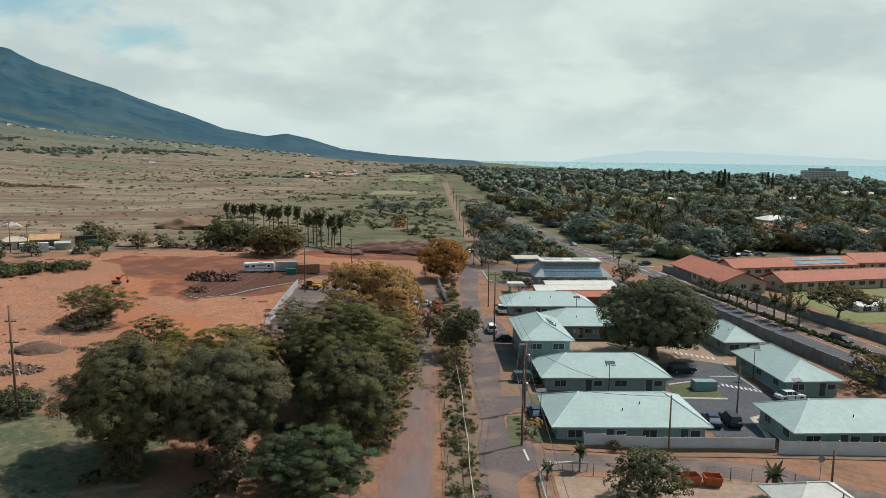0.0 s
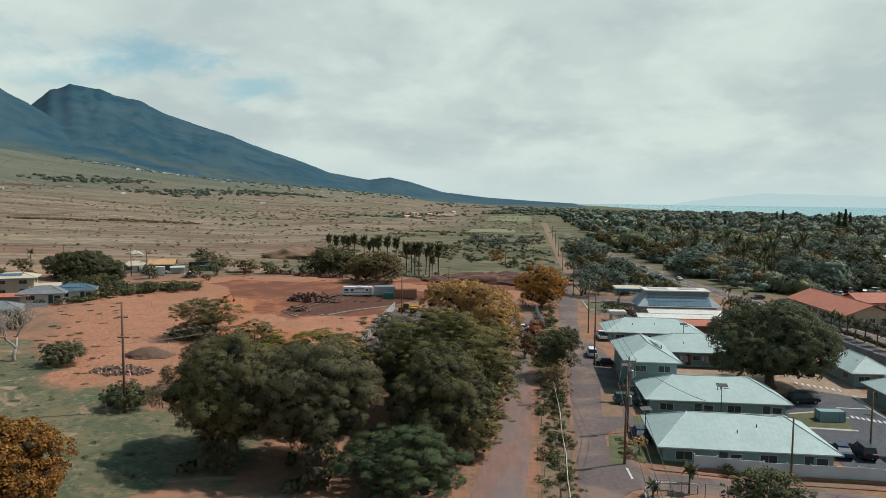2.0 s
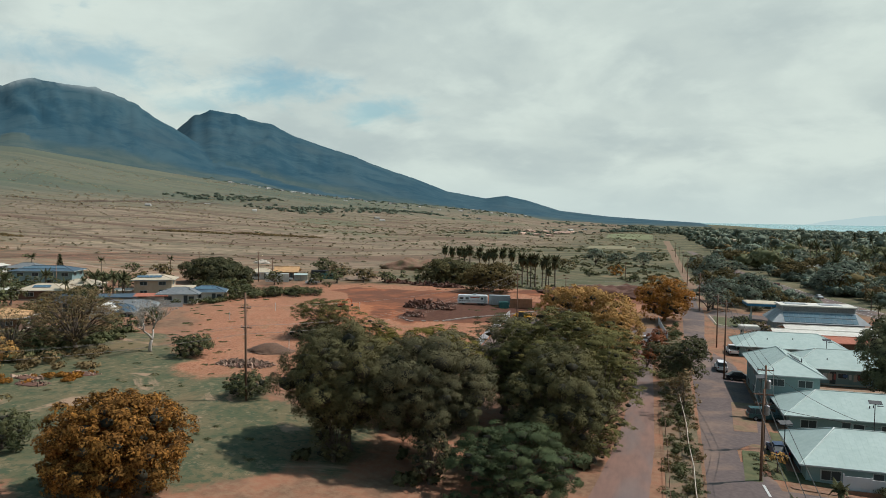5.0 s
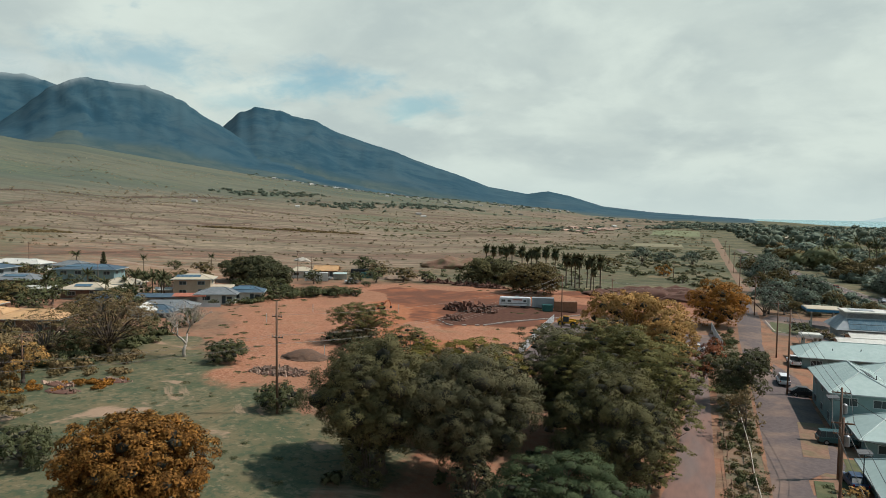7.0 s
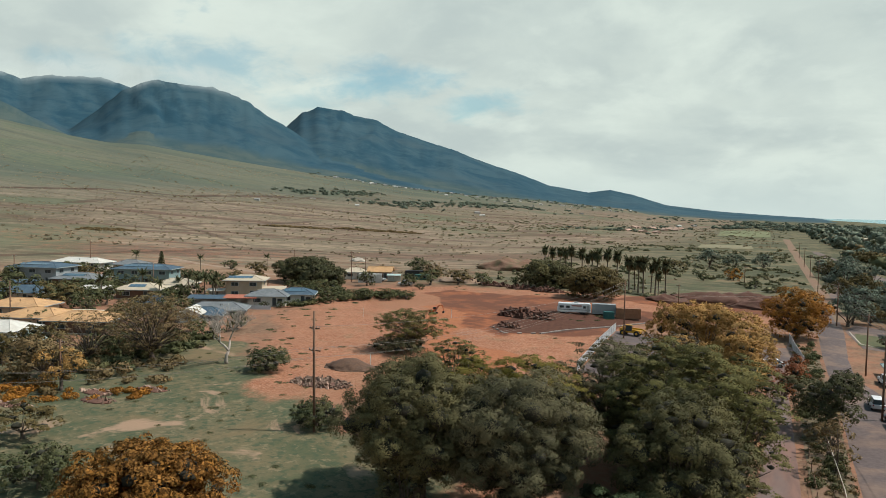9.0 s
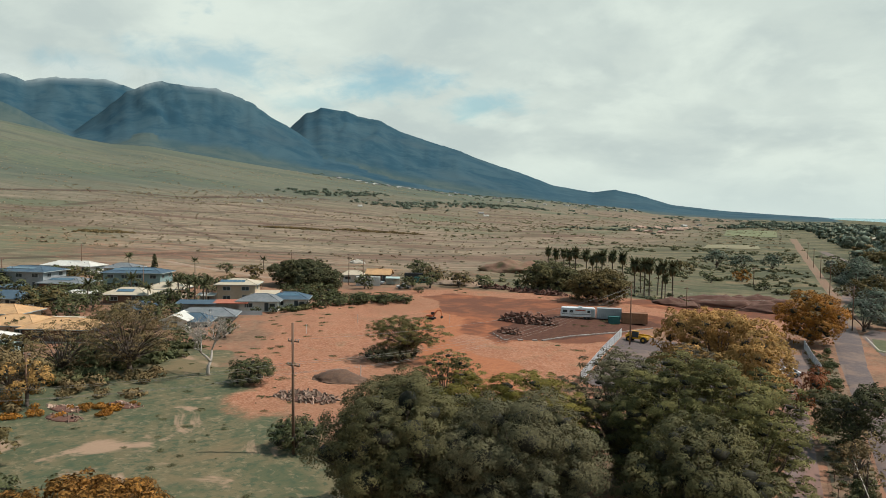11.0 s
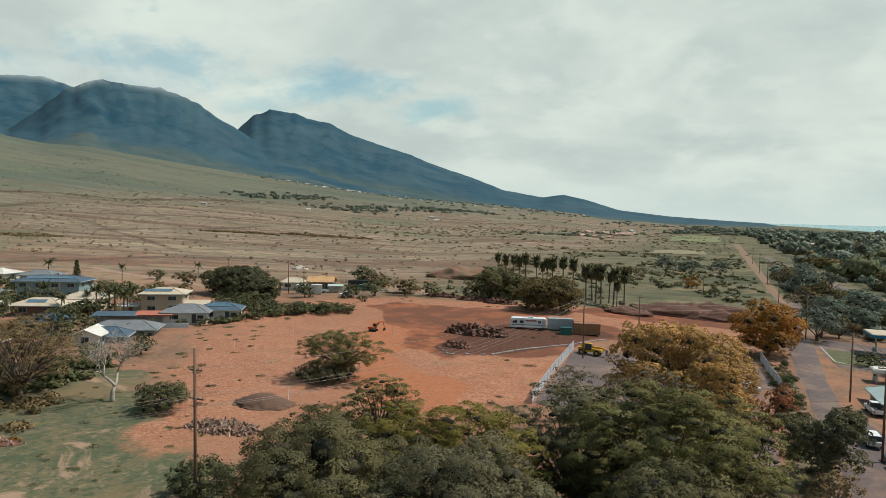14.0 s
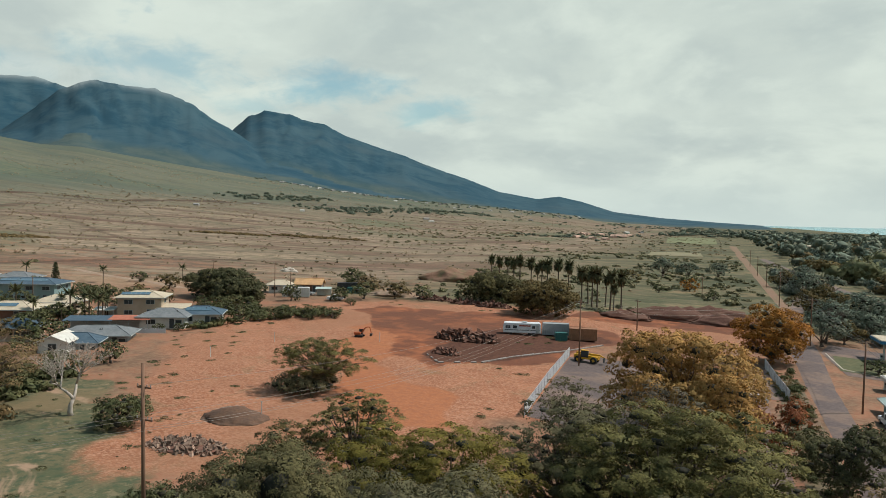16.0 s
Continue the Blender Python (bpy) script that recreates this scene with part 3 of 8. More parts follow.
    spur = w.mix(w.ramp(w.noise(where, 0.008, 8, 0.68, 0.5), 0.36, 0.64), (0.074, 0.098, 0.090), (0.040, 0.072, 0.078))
    up = w.add("ShaderNodeSeparateXYZ")
    w.link(where, up.inputs[0])
    dry = w.mix(w.math("MULTIPLY", w.ramp(w.math("ADD", up.outputs[2], w.math("MULTIPLY", vast, 70.0)), 40, 120), 0.72), dry, w.mix(w.ramp(furrow, 0.42, 0.58), (0.070, 0.100, 0.080), (0.130, 0.140, 0.092)))
    dry = w.mix(w.math("MULTIPLY", w.ramp(w.noise(w.stretch(across, (0.0012, 0.0045, 0.0)), 1.0, 6, 0.6, 0.6), 0.46, 0.60), w.ramp(up.outputs[2], 30, 90, 0, 0.6)), dry, (0.066, 0.088, 0.070))
    green = w.mix(w.ramp(n3, 0.4, 0.62), (0.190, 0.150, 0.090), (0.120, 0.106, 0.064))
    green = w.mix(w.ramp(w.noise(where, 0.32, 6, 0.7), 0.46, 0.64, 0, 0.6), green, (0.074, 0.070, 0.042))
    green = w.mix(w.ramp(w.noise(w.stretch(where, (0.5, 1.6, 1.0)), 0.022, 6, 0.65, 0.6), 0.50, 0.62, 0, 0.8), green, (0.235, 0.165, 0.095))
    green = w.mix(w.ramp(w.noise(where, 0.03, 5, 0.65, 1.2), 0.60, 0.70, 0, 0.8), green, (0.15, 0.085, 0.055))
    rough = w.mix(w.ramp(up.outputs[1], 236, 262), rough, w.mix(w.ramp(n2, 0.4, 0.65), green, (0.10, 0.10, 0.055)))
    mottle = w.noise(w.stretch(across, (0.035, 0.13, 0.0)), 1.0, 6, 0.7, 0.8)
    dry = w.mix(w.ramp(mottle, 0.53, 0.62, 0, 0.45), dry, (0.085, 0.08, 0.048))
    wide = w.noise(w.stretch(across, (0.012, 0.04, 0.0)), 1.0, 7, 0.7, 0.8)
    rough = w.mix(w.math("MULTIPLY", w.ramp(wide, 0.48, 0.56, 0, 0.85), w.ramp(up.outputs[1], 250, 280)), rough, (0.060, 0.066, 0.038))
    brush = w.mix(w.ramp(w.noise(where, 0.09, 5, 0.7), 0.4, 0.62), (0.100, 0.052, 0.036), (0.052, 0.046, 0.033))
    dry = w.mix(w.math("MULTIPLY", land.outputs["Alpha"], w.ramp(w.math("ADD", n2, w.math("SUBTRACT", land.outputs["Alpha"], 0.5)), 0.30, 0.55)), dry, brush)
    base = w.mix(lp.outputs[0], rough, dry)
    n_edge = w.math("ADD", w.math("MULTIPLY", w.math("SUBTRACT", n2, 0.5), 1.1), w.math("MULTIPLY", w.math("SUBTRACT", n1, 0.5), 0.5))

    def mask(s):
        return w.ramp(w.math("ADD", s, n_edge), 0.3, 0.7)

    base = w.mix(mask(sp.outputs[1]), base, grass)
    base = w.mix(mask(sp.outputs[0]), base, red)
    swept = w.mix(w.ramp(n1, 0.4, 0.65), (0.36, 0.135, 0.062), (0.29, 0.108, 0.054))
    base = w.mix(w.math("MULTIPLY", mask(soil.outputs["Alpha"]), 0.8), base, swept)
    base = w.mix(mask(sp.outputs[2]), base, graded)
    base = w.mix(mask(lp.outputs[2]), base, pad)
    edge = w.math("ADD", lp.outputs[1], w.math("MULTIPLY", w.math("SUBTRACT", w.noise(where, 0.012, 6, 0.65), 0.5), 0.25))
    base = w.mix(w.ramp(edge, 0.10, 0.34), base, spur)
    base = w.mix(w.ramp(edge, 0.55, 0.85), base, hazy_slope)
    base = w.mix(1.0, base, (TONE, TONE, TONE), "MULTIPLY")
    w.link(base, bsdf.inputs["Base Color"])
    bsdf.inputs["Roughness"].default_value = 0.95
    bsdf.inputs["Specular IOR Level"].default_value = 0.1
    b = w.add("ShaderNodeBump")
    b.inputs["Strength"].default_value, b.inputs["Distance"].default_value = 0.7, 0.12
    w.put(b.inputs["Height"], w.math("ADD", n1, w.math("MULTIPLY", n2, 2.0)))
    w.link(b.outputs[0], bsdf.inputs["Normal"])
    return m


ground = make_ground()


def make_water():
    m = material("sea_water", (0.12, 0.33, 0.35), (0.10, 0.29, 0.32), 30.0, 0.25, 0.3, spec=0.4, bump_size=12)
    az = np.radians(np.arange(-2, 80, 1.0))
    r = np.array([400, 900, 1400, 1900, 2400, 2900, 3400, 3900, 4400, 4900.0])
    A, R = np.meshgrid(az, r)
    verts = np.stack([EYE[0] + R * np.sin(A), EYE[1] + R * np.cos(A), -4.0 + sea_lift(R)], -1).reshape(-1, 3)
    k = len(az)
    faces = [[a * k + b, a * k + b + 1, (a + 1) * k + b + 1, (a + 1) * k + b] for a in range(len(r) - 1) for b in range(k - 1)]
    mesh = bpy.data.meshes.new("water")
    mesh.from_pydata(verts.tolist(), [], faces)
    mesh.materials.append(m)
    tagged(new("water", mesh), "calm blue-green sea out to the horizon", "sea", kind="structure")
    # low island far out, its haze put in as an even pale glow
    m = bpy.data.materials.new("hazy_island")
    m.use_nodes = True
    w = Nodes(m.node_tree)
    shine = w.nodes["Principled BSDF"]
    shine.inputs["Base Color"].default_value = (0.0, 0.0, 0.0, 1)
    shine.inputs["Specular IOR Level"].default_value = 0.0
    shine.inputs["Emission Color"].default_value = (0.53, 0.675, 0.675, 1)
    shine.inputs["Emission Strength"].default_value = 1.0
    azs = np.arange(9, 60, 0.6)
    els = np.interp(azs, (9, 11, 12.5, 17, 19, 24, 27, 33, 45, 60), (-0.2, 0.0, 0.3, 0.85, 0.82, 0.7, 0.55, 0.3, 0.1, -0.2)) + 0.03 * np.sin(azs * 2.3)
    verts = []
    for a, e in zip(np.radians(azs), np.radians(els)):
        for d, t in ((4780, -0.2), (4820, 0.65), (4860, 1.0), (4895, 0.2)):
            verts.append((EYE[0] + d * math.sin(a), EYE[1] + d * math.cos(a), EYE[2] - 12 + (d * math.tan(e) + 12) * t))
    faces = [[4 * a + b, 4 * a + b + 1, 4 * a + b + 5, 4 * a + b + 4] for a in range(len(azs) - 1) for b in range(3)]
    mesh = bpy.data.meshes.new("backdrop")
    mesh.from_pydata(verts, [], faces)
    mesh.materials.append(m)
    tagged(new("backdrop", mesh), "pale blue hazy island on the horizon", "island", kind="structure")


make_water()


def make_cloud_cap():
    """Thin cloud that lies on the highest peaks."""
    m = bpy.data.materials.new("peak_cloud")
    m.use_nodes = True
    w = Nodes(m.node_tree)
    bsdf = w.nodes["Principled BSDF"]
    where = w.add("ShaderNodeTexCoord").outputs["Object"]
    veil = w.add("ShaderNodeVertexColor")
    veil.layer_name = "veil"
    thick = w.math("MULTIPLY", veil.outputs[0], w.ramp(w.noise(where, 0.0042, 6, 0.6, 0.5), 0.34, 0.56))
    w.link(thick, bsdf.inputs["Alpha"])
    bsdf.inputs["Base Color"].default_value = (0.0, 0.0, 0.0, 1)
    bsdf.inputs["Specular IOR Level"].default_value = 0.0
    # an even glow stands in for daylight on the cloud
    bsdf.inputs["Emission Color"].default_value = (0.64, 0.735, 0.705, 1)
    bsdf.inputs["Emission Strength"].default_value = 1.0
    azs, ups = np.arange(-70, -39.9, 0.5), np.linspace(-1.5, 2.2, 16)
    verts, share = [], []
    for a in azs:
        crest = max(float(np.interp(a, RIDGES[k][4], RIDGES[k][5])) for k in ("front", "left"))
        for u in ups:
            e, d = radians(crest + u), 3560.0
            verts.append((EYE[0] + d * math.sin(radians(a)), EYE[1] + d * math.cos(radians(a)), EYE[2] + d * math.tan(e)))
            s = float(smooth(-0.5, 0.5, u) * smooth(2.1, 0.7, u) * smooth(-40.5, -44.0, a)) * 0.9
            share.append((s, s, s, 1.0))
    n = len(ups)
    faces = [[i * n + j, (i + 1) * n + j, (i + 1) * n + j + 1, i * n + j + 1] for i in range(len(azs) - 1) for j in range(n - 1)]
    mesh = bpy.data.meshes.new("backdrop_cloud")
    mesh.from_pydata(verts, [], faces)
    layer = mesh.color_attributes.new("veil", "FLOAT_COLOR", "POINT")
    layer.data.foreach_set("color", np.array(share, np.float32).ravel())
    mesh.materials.append(m)
    ob = tagged(new("backdrop_cloud", mesh), "thin white cloud lying on the mountain peaks", "cloud", kind="structure")
    ob.visible_shadow = False


make_cloud_cap()


# ---------------------------------------------------------------- building helpers
def box(bm, centre, size, rz=0.0, bevel=0.0):
    m = Matrix.Translation(centre) @ Matrix.Rotation(radians(rz), 4, "Z") @ Matrix.Diagonal((*size, 1))
    made = bmesh.ops.create_cube(bm, size=1.0, matrix=m)["verts"]
    if bevel:
        edges = {e for v in made for e in v.link_edges}
        bmesh.ops.bevel(bm, geom=list(edges), offset=bevel, segments=1, affect="EDGES", profile=0.5)
    return bm


def tube(bm, points, radii, sides=8, cap=True):
    """A tapered tube along points."""
    rings = []
    points = [Vector(p) for p in points]
    for k, p in enumerate(points):
        ahead = (points[min(k + 1, len(points) - 1)] - points[max(k - 1, 0)]).normalized()
        side = ahead.orthogonal().normalized()
        if abs(ahead.z) > 0.9:
            side = (Vector((1, 0, 0)) - ahead * ahead.x).normalized()
        up = ahead.cross(side)
        rings.append([bm.verts.new(p + radii[k] * (math.cos(a) * side + math.sin(a) * up)) for a in (2 * math.pi * s / sides for s in range(sides))])
    for a, b in zip(rings, rings[1:]):
        for s in range(sides):
            bm.faces.new((a[s], a[(s + 1) % sides], b[(s + 1) % sides], b[s]))
    if cap:
        bm.faces.new(rings[0][::-1])
        bm.faces.new(rings[-1])
    return bm


def prism(bm, outline, lo, hi, axis="y"):
    """An outline of (u, v) drawn out between lo and hi: u along x (or y), v up."""
    def at(u, v, w):
        return (u, w, v) if axis == "y" else (w, u, v)
    a = [bm.verts.new(at(u, v, lo)) for u, v in outline]
    b = [bm.verts.new(at(u, v, hi)) for u, v in outline]
    n = len(outline)
    for k in range(n):
        bm.faces.new((a[k], a[(k + 1) % n], b[(k + 1) % n], b[k]))
    bm.faces.new(a[::-1])
    bm.faces.new(b)
    bmesh.ops.recalc_face_normals(bm, faces=bm.faces)
    return bm


def face(bm, *points):
    return bm.faces.new([bm.verts.new(p) for p in points])


def mesh_from(name, bm, mat, smooth_shade=False):
    mesh = bpy.data.meshes.new(name)
    bm.to_mesh(mesh)
    bm.free()
    mesh.materials.append(mat)
    if smooth_shade:
        mesh.polygons.foreach_set("use_smooth", [True] * len(mesh.polygons))
    return mesh


def part(name, bm, mat, parent, label="", smooth_shade=False):
    data = bm if isinstance(bm, bpy.types.Mesh) else mesh_from(name, bm, mat, smooth_shade)
    ob = new(name, data)
    ob.parent = parent
    if label:
        ob["label"] = label
    return ob


def thing(name, place, label, category, group="", turn=0.0, kind=""):
    ob = new(name)
    ob.empty_display_size = 0.2
    ob.matrix_basis = pose(*place, 0, 0, turn)
    return tagged(ob, label, category, group, kind)


def B():
    return bmesh.new()


# ---------------------------------------------------------------- lanes
def strip(name, points, widths, mat, label, category, lift=0.06, step=2.0):
    pts, ws = [], []
    for (a, b), (wa, wb) in zip(zip(points, points[1:]), zip(widths, widths[1:])):
        n = max(1, int(math.dist(a, b) / step))
        for k in range(n):
            t = k / n
            pts.append((a[0] + (b[0] - a[0]) * t, a[1] + (b[1] - a[1]) * t))
            ws.append(wa + (wb - wa) * t)
    pts.append(points[-1])
    ws.append(widths[-1])
    bm, rows = B(), []
    for k, (p, wd) in enumerate(zip(pts, ws)):
        q, o = pts[min(k + 1, len(pts) - 1)], pts[max(k - 1, 0)]
        ahead = Vector((q[0] - o[0], q[1] - o[1])).normalized()
        side = Vector((ahead.y, -ahead.x))
        row = []
        for s in (-1.0, -0.5, 0.0, 0.5, 1.0):
            ragged = 0.18 * noise.noise((p[0] * 0.35 + s * 9, p[1] * 0.35, 2.0)) if abs(s) == 1 else 0
            x, y = p[0] + side.x * (s * wd / 2 + ragged), p[1] + side.y * (s * wd / 2 + ragged)
            row.append(bm.verts.new((x, y, hz(x, y) + lift - (0.12 if abs(s) == 1 else 0))))
        rows.append(row)
    for a, b in zip(rows, rows[1:]):
        for k in range(4):
            bm.faces.new((a[k], a[k + 1], b[k + 1], b[k]))
    return tagged(new(name, mesh_from(name, bm, mat, True)), label, category, kind="structure")


def patch(name, outline, mat, label, category, lift=0.05, step=1.5):
    """A flat area of ground cover that follows the land."""
    xs, ys = [p[0] for p in outline], [p[1] for p in outline]
    bm = B()
    bm.faces.new([bm.verts.new((x, y, 0)) for x, y in outline])
    for axis, lo, hi in (((1, 0, 0), min(xs), max(xs)), ((0, 1, 0), min(ys), max(ys))):
        v = lo + step
        while v < hi:
            bmesh.ops.bisect_plane(bm, geom=bm.verts[:] + bm.edges[:] + bm.faces[:], plane_co=(v * axis[0], v * axis[1], 0), plane_no=axis)
            v += step
    for v in bm.verts:
        v.co.z = hz(v.co.x, v.co.y) + lift
    return tagged(new(name, mesh_from(name, bm, mat, True)), label, category, kind="structure")


strip("road", [(2.4, -70), (4.5, 20), (5.6, 60), (6.0, 80), (6.6, 100), (7.0, 126), (7.3, 150), (7.6, 184), (9.2, 222), (11, 260), (15, 300), (22, 360)], [5.4] * 4 + [5.2, 5.2, 5.4, 6.0, 8.0, 6, 5.5, 5],
      M["asphalt"], "worn asphalt lane with reddish dusty edges", "road")
strip("road_dirt", [(-8, -70), (-6, 20), (-5, 60), (-4.3, 80), (-3.2, 98), (-2.8, 126), (-3.0, 148), (-3.2, 172)], [8.5, 8.5, 8.4, 8.0, 6.4, 4.6, 4.4, 4.2], M["dirt_road"], "unpaved dirt lane with pale wheel tracks", "dirt road", 0.05)
strip("road_cross", [(8.6, 86.6), (20, 87.6), (30, 87.6), (38, 86.2), (44, 82.5), (50, 77), (58, 68)], [6.0, 5.8, 5.8, 5.4, 5.0, 5.0, 5.0], M["asphalt"], "grey asphalt side street", "road", 0.075)
strip("road_highway", [(96, 70), (91, 100), (83.5, 135), (77.5, 168), (71, 206), (64, 245), (53, 306), (44, 400), (36, 520), (28, 700)], [9.5] * 5 + [12, 9, 8.5, 8, 8], M["asphalt"], "two-lane asphalt highway with painted lines", "road", 0.07)
strip("footpath", [(88, 76), (83, 100), (75.4, 132), (70.3, 165), (66.3, 205)], [9.0, 9.0, 8.4, 7.4, 5.0], M["asphalt_dark"], "dark worn asphalt path behind a concrete wall", "path", 0.06)
patch("verge", [(0.2, 60), (3.4, 60), (4.0, 90), (4.6, 126), (4.8, 150), (4.6, 190), (0.8, 190), (-0.2, 150), (-0.2, 126), (0.2, 90)], M["verge"], "reddish weedy verge between two lanes", "verge", 0.045)
patch("dirt_strip", [(10.0, 124.3), (13.4, 125.3), (11.9, 109.8), (8.9, 108.9)], M["red_verge"], "bare red dirt strip beside the lane", "dirt", 0.07)
patch("yard_lot", [(36.4, 97), (43, 97), (44.5, 104), (49, 106.5), (53.5, 108), (56.5, 113), (51.2, 116), (50.4, 122), (51, 129.5), (44, 133), (38, 128), (36.4, 120)], M["asphalt_dark"], "dark asphalt car park", "car park", 0.06)
patch("yard_drive", [(9.9, 96), (13.2, 96), (13.2, 160), (10.6, 160)], M["red_verge"], "red dirt roadside strip", "verge", 0.04)
patch("yard_apron", [(7.9, 100), (10.6, 104.4), (13.2, 104.8), (13.4, 124), (13.4, 152), (10.2, 163), (9.0, 150), (8.4, 140), (8.2, 118)], M["asphalt"], "worn asphalt drives beside the road", "driveway", 0.05)
patch("yard_corner", [(7.0, 79.6), (9.8, 83.6), (11.8, 85.0), (11.4, 91.6), (9.2, 97), (7.6, 96), (7.2, 88)], M["asphalt"], "asphalt corner of the side street", "road", 0.056)
patch("yard_bare", [(44, 124), (53, 122), (54, 140), (46, 148), (38, 146), (36, 134)], M["pale_soil"], "pale bare soil yard under a tree", "yard", 0.05)
patch("yard_scrap", [(12, 70), (40, 70), (40, 83), (32, 84.2), (12.4, 83.2)], M["pale_soil"], "pale sandy fenced yard", "yard", 0.05)


# ---------------------------------------------------------------- houses
def hip_roof(bm, w, d, z, rise, over, ridge):
    """Hip roof over a w x d plan; ridge: its length, along the longer side. Thick eaves."""
    x, y = w / 2 + over, d / 2 + over
    if w >= d:
        r = [(-ridge / 2, 0), (ridge / 2, 0)]
    else:
        r = [(0, -ridge / 2), (0, ridge / 2)]
    base = [bm.verts.new((sx * x, sy * y, z)) for sx, sy in ((-1, -1), (1, -1), (1, 1), (-1, 1))]
    low = [bm.verts.new((sx * x, sy * y, z - 0.16)) for sx, sy in ((-1, -1), (1, -1), (1, 1), (-1, 1))]
    a, b = (bm.verts.new((px, py, z + rise)) for px, py in r)
    if w >= d:
        faces = [(base[0], base[1], b, a), (base[1], base[2], b), (base[2], base[3], a, b), (base[3], base[0], a)]
    else:
        faces = [(base[0], base[1], a), (base[1], base[2], b, a), (base[2], base[3], b), (base[3], base[0], a, b)]
    for f in faces:
        bm.faces.new(f)
    for k in range(4):
        bm.faces.new((low[k], low[(k + 1) % 4], base[(k + 1) % 4], base[k]))
    bm.faces.new(low[::-1])
    return [(v.co.copy()) for v in base], a.co.copy(), b.co.copy()


def gable_roof(bm, w, d, z, rise, over):
    """Ridge along x."""
    x, y, t = w / 2 + over, d / 2 + over, 0.18
    outline = [(-y, z), (0, z + rise), (y, z), (y, z - t), (0, z + rise - t), (-y, z - t)]
    prism(bm, outline, -x, x, axis="x")


def window(parent, place, w, h, side, mat=None):
    """A window on the wall whose outward side is (nx, ny)."""
    nx, ny = side
    flat = abs(ny) > abs(nx)
    def size(a, t, b):
        return (a, t, b) if flat else (t, a, b)
    x, y, z = place
    win = part("window", box(B(), (x + nx * 0.03, y + ny * 0.03, z), size(w + 0.16, 0.08, h + 0.16)), M["frame_white"], parent)
    n = max(1, round(w / 0.9))
    for k in range(n):
        off = (k - (n - 1) / 2) * (w / n)
        px, py = (x + off, y) if flat else (x, y + off)
        part("pane", box(B(), (px + nx * 0.065, py + ny * 0.065, z), size(w / n - 0.07, 0.03, h)), M["glass"], win)
    return win


def door(parent, place, w, h, side, mat="door"):
    nx, ny = side
    size = (w, 0.08, h) if abs(ny) > abs(nx) else (0.08, w, h)
    frame_size = (w + 0.14, 0.05, h + 0.07) if abs(ny) > abs(nx) else (0.05, w + 0.14, h + 0.07)
    x, y, z = place
    ob = part("door", box(B(), (x + nx * 0.04, y + ny * 0.04, z + h / 2), size), M[mat], parent)
    part("door_frame", box(B(), (x + nx * 0.02, y + ny * 0.02, z + h / 2 + 0.03), frame_size), M["frame_white"], ob)
    return ob


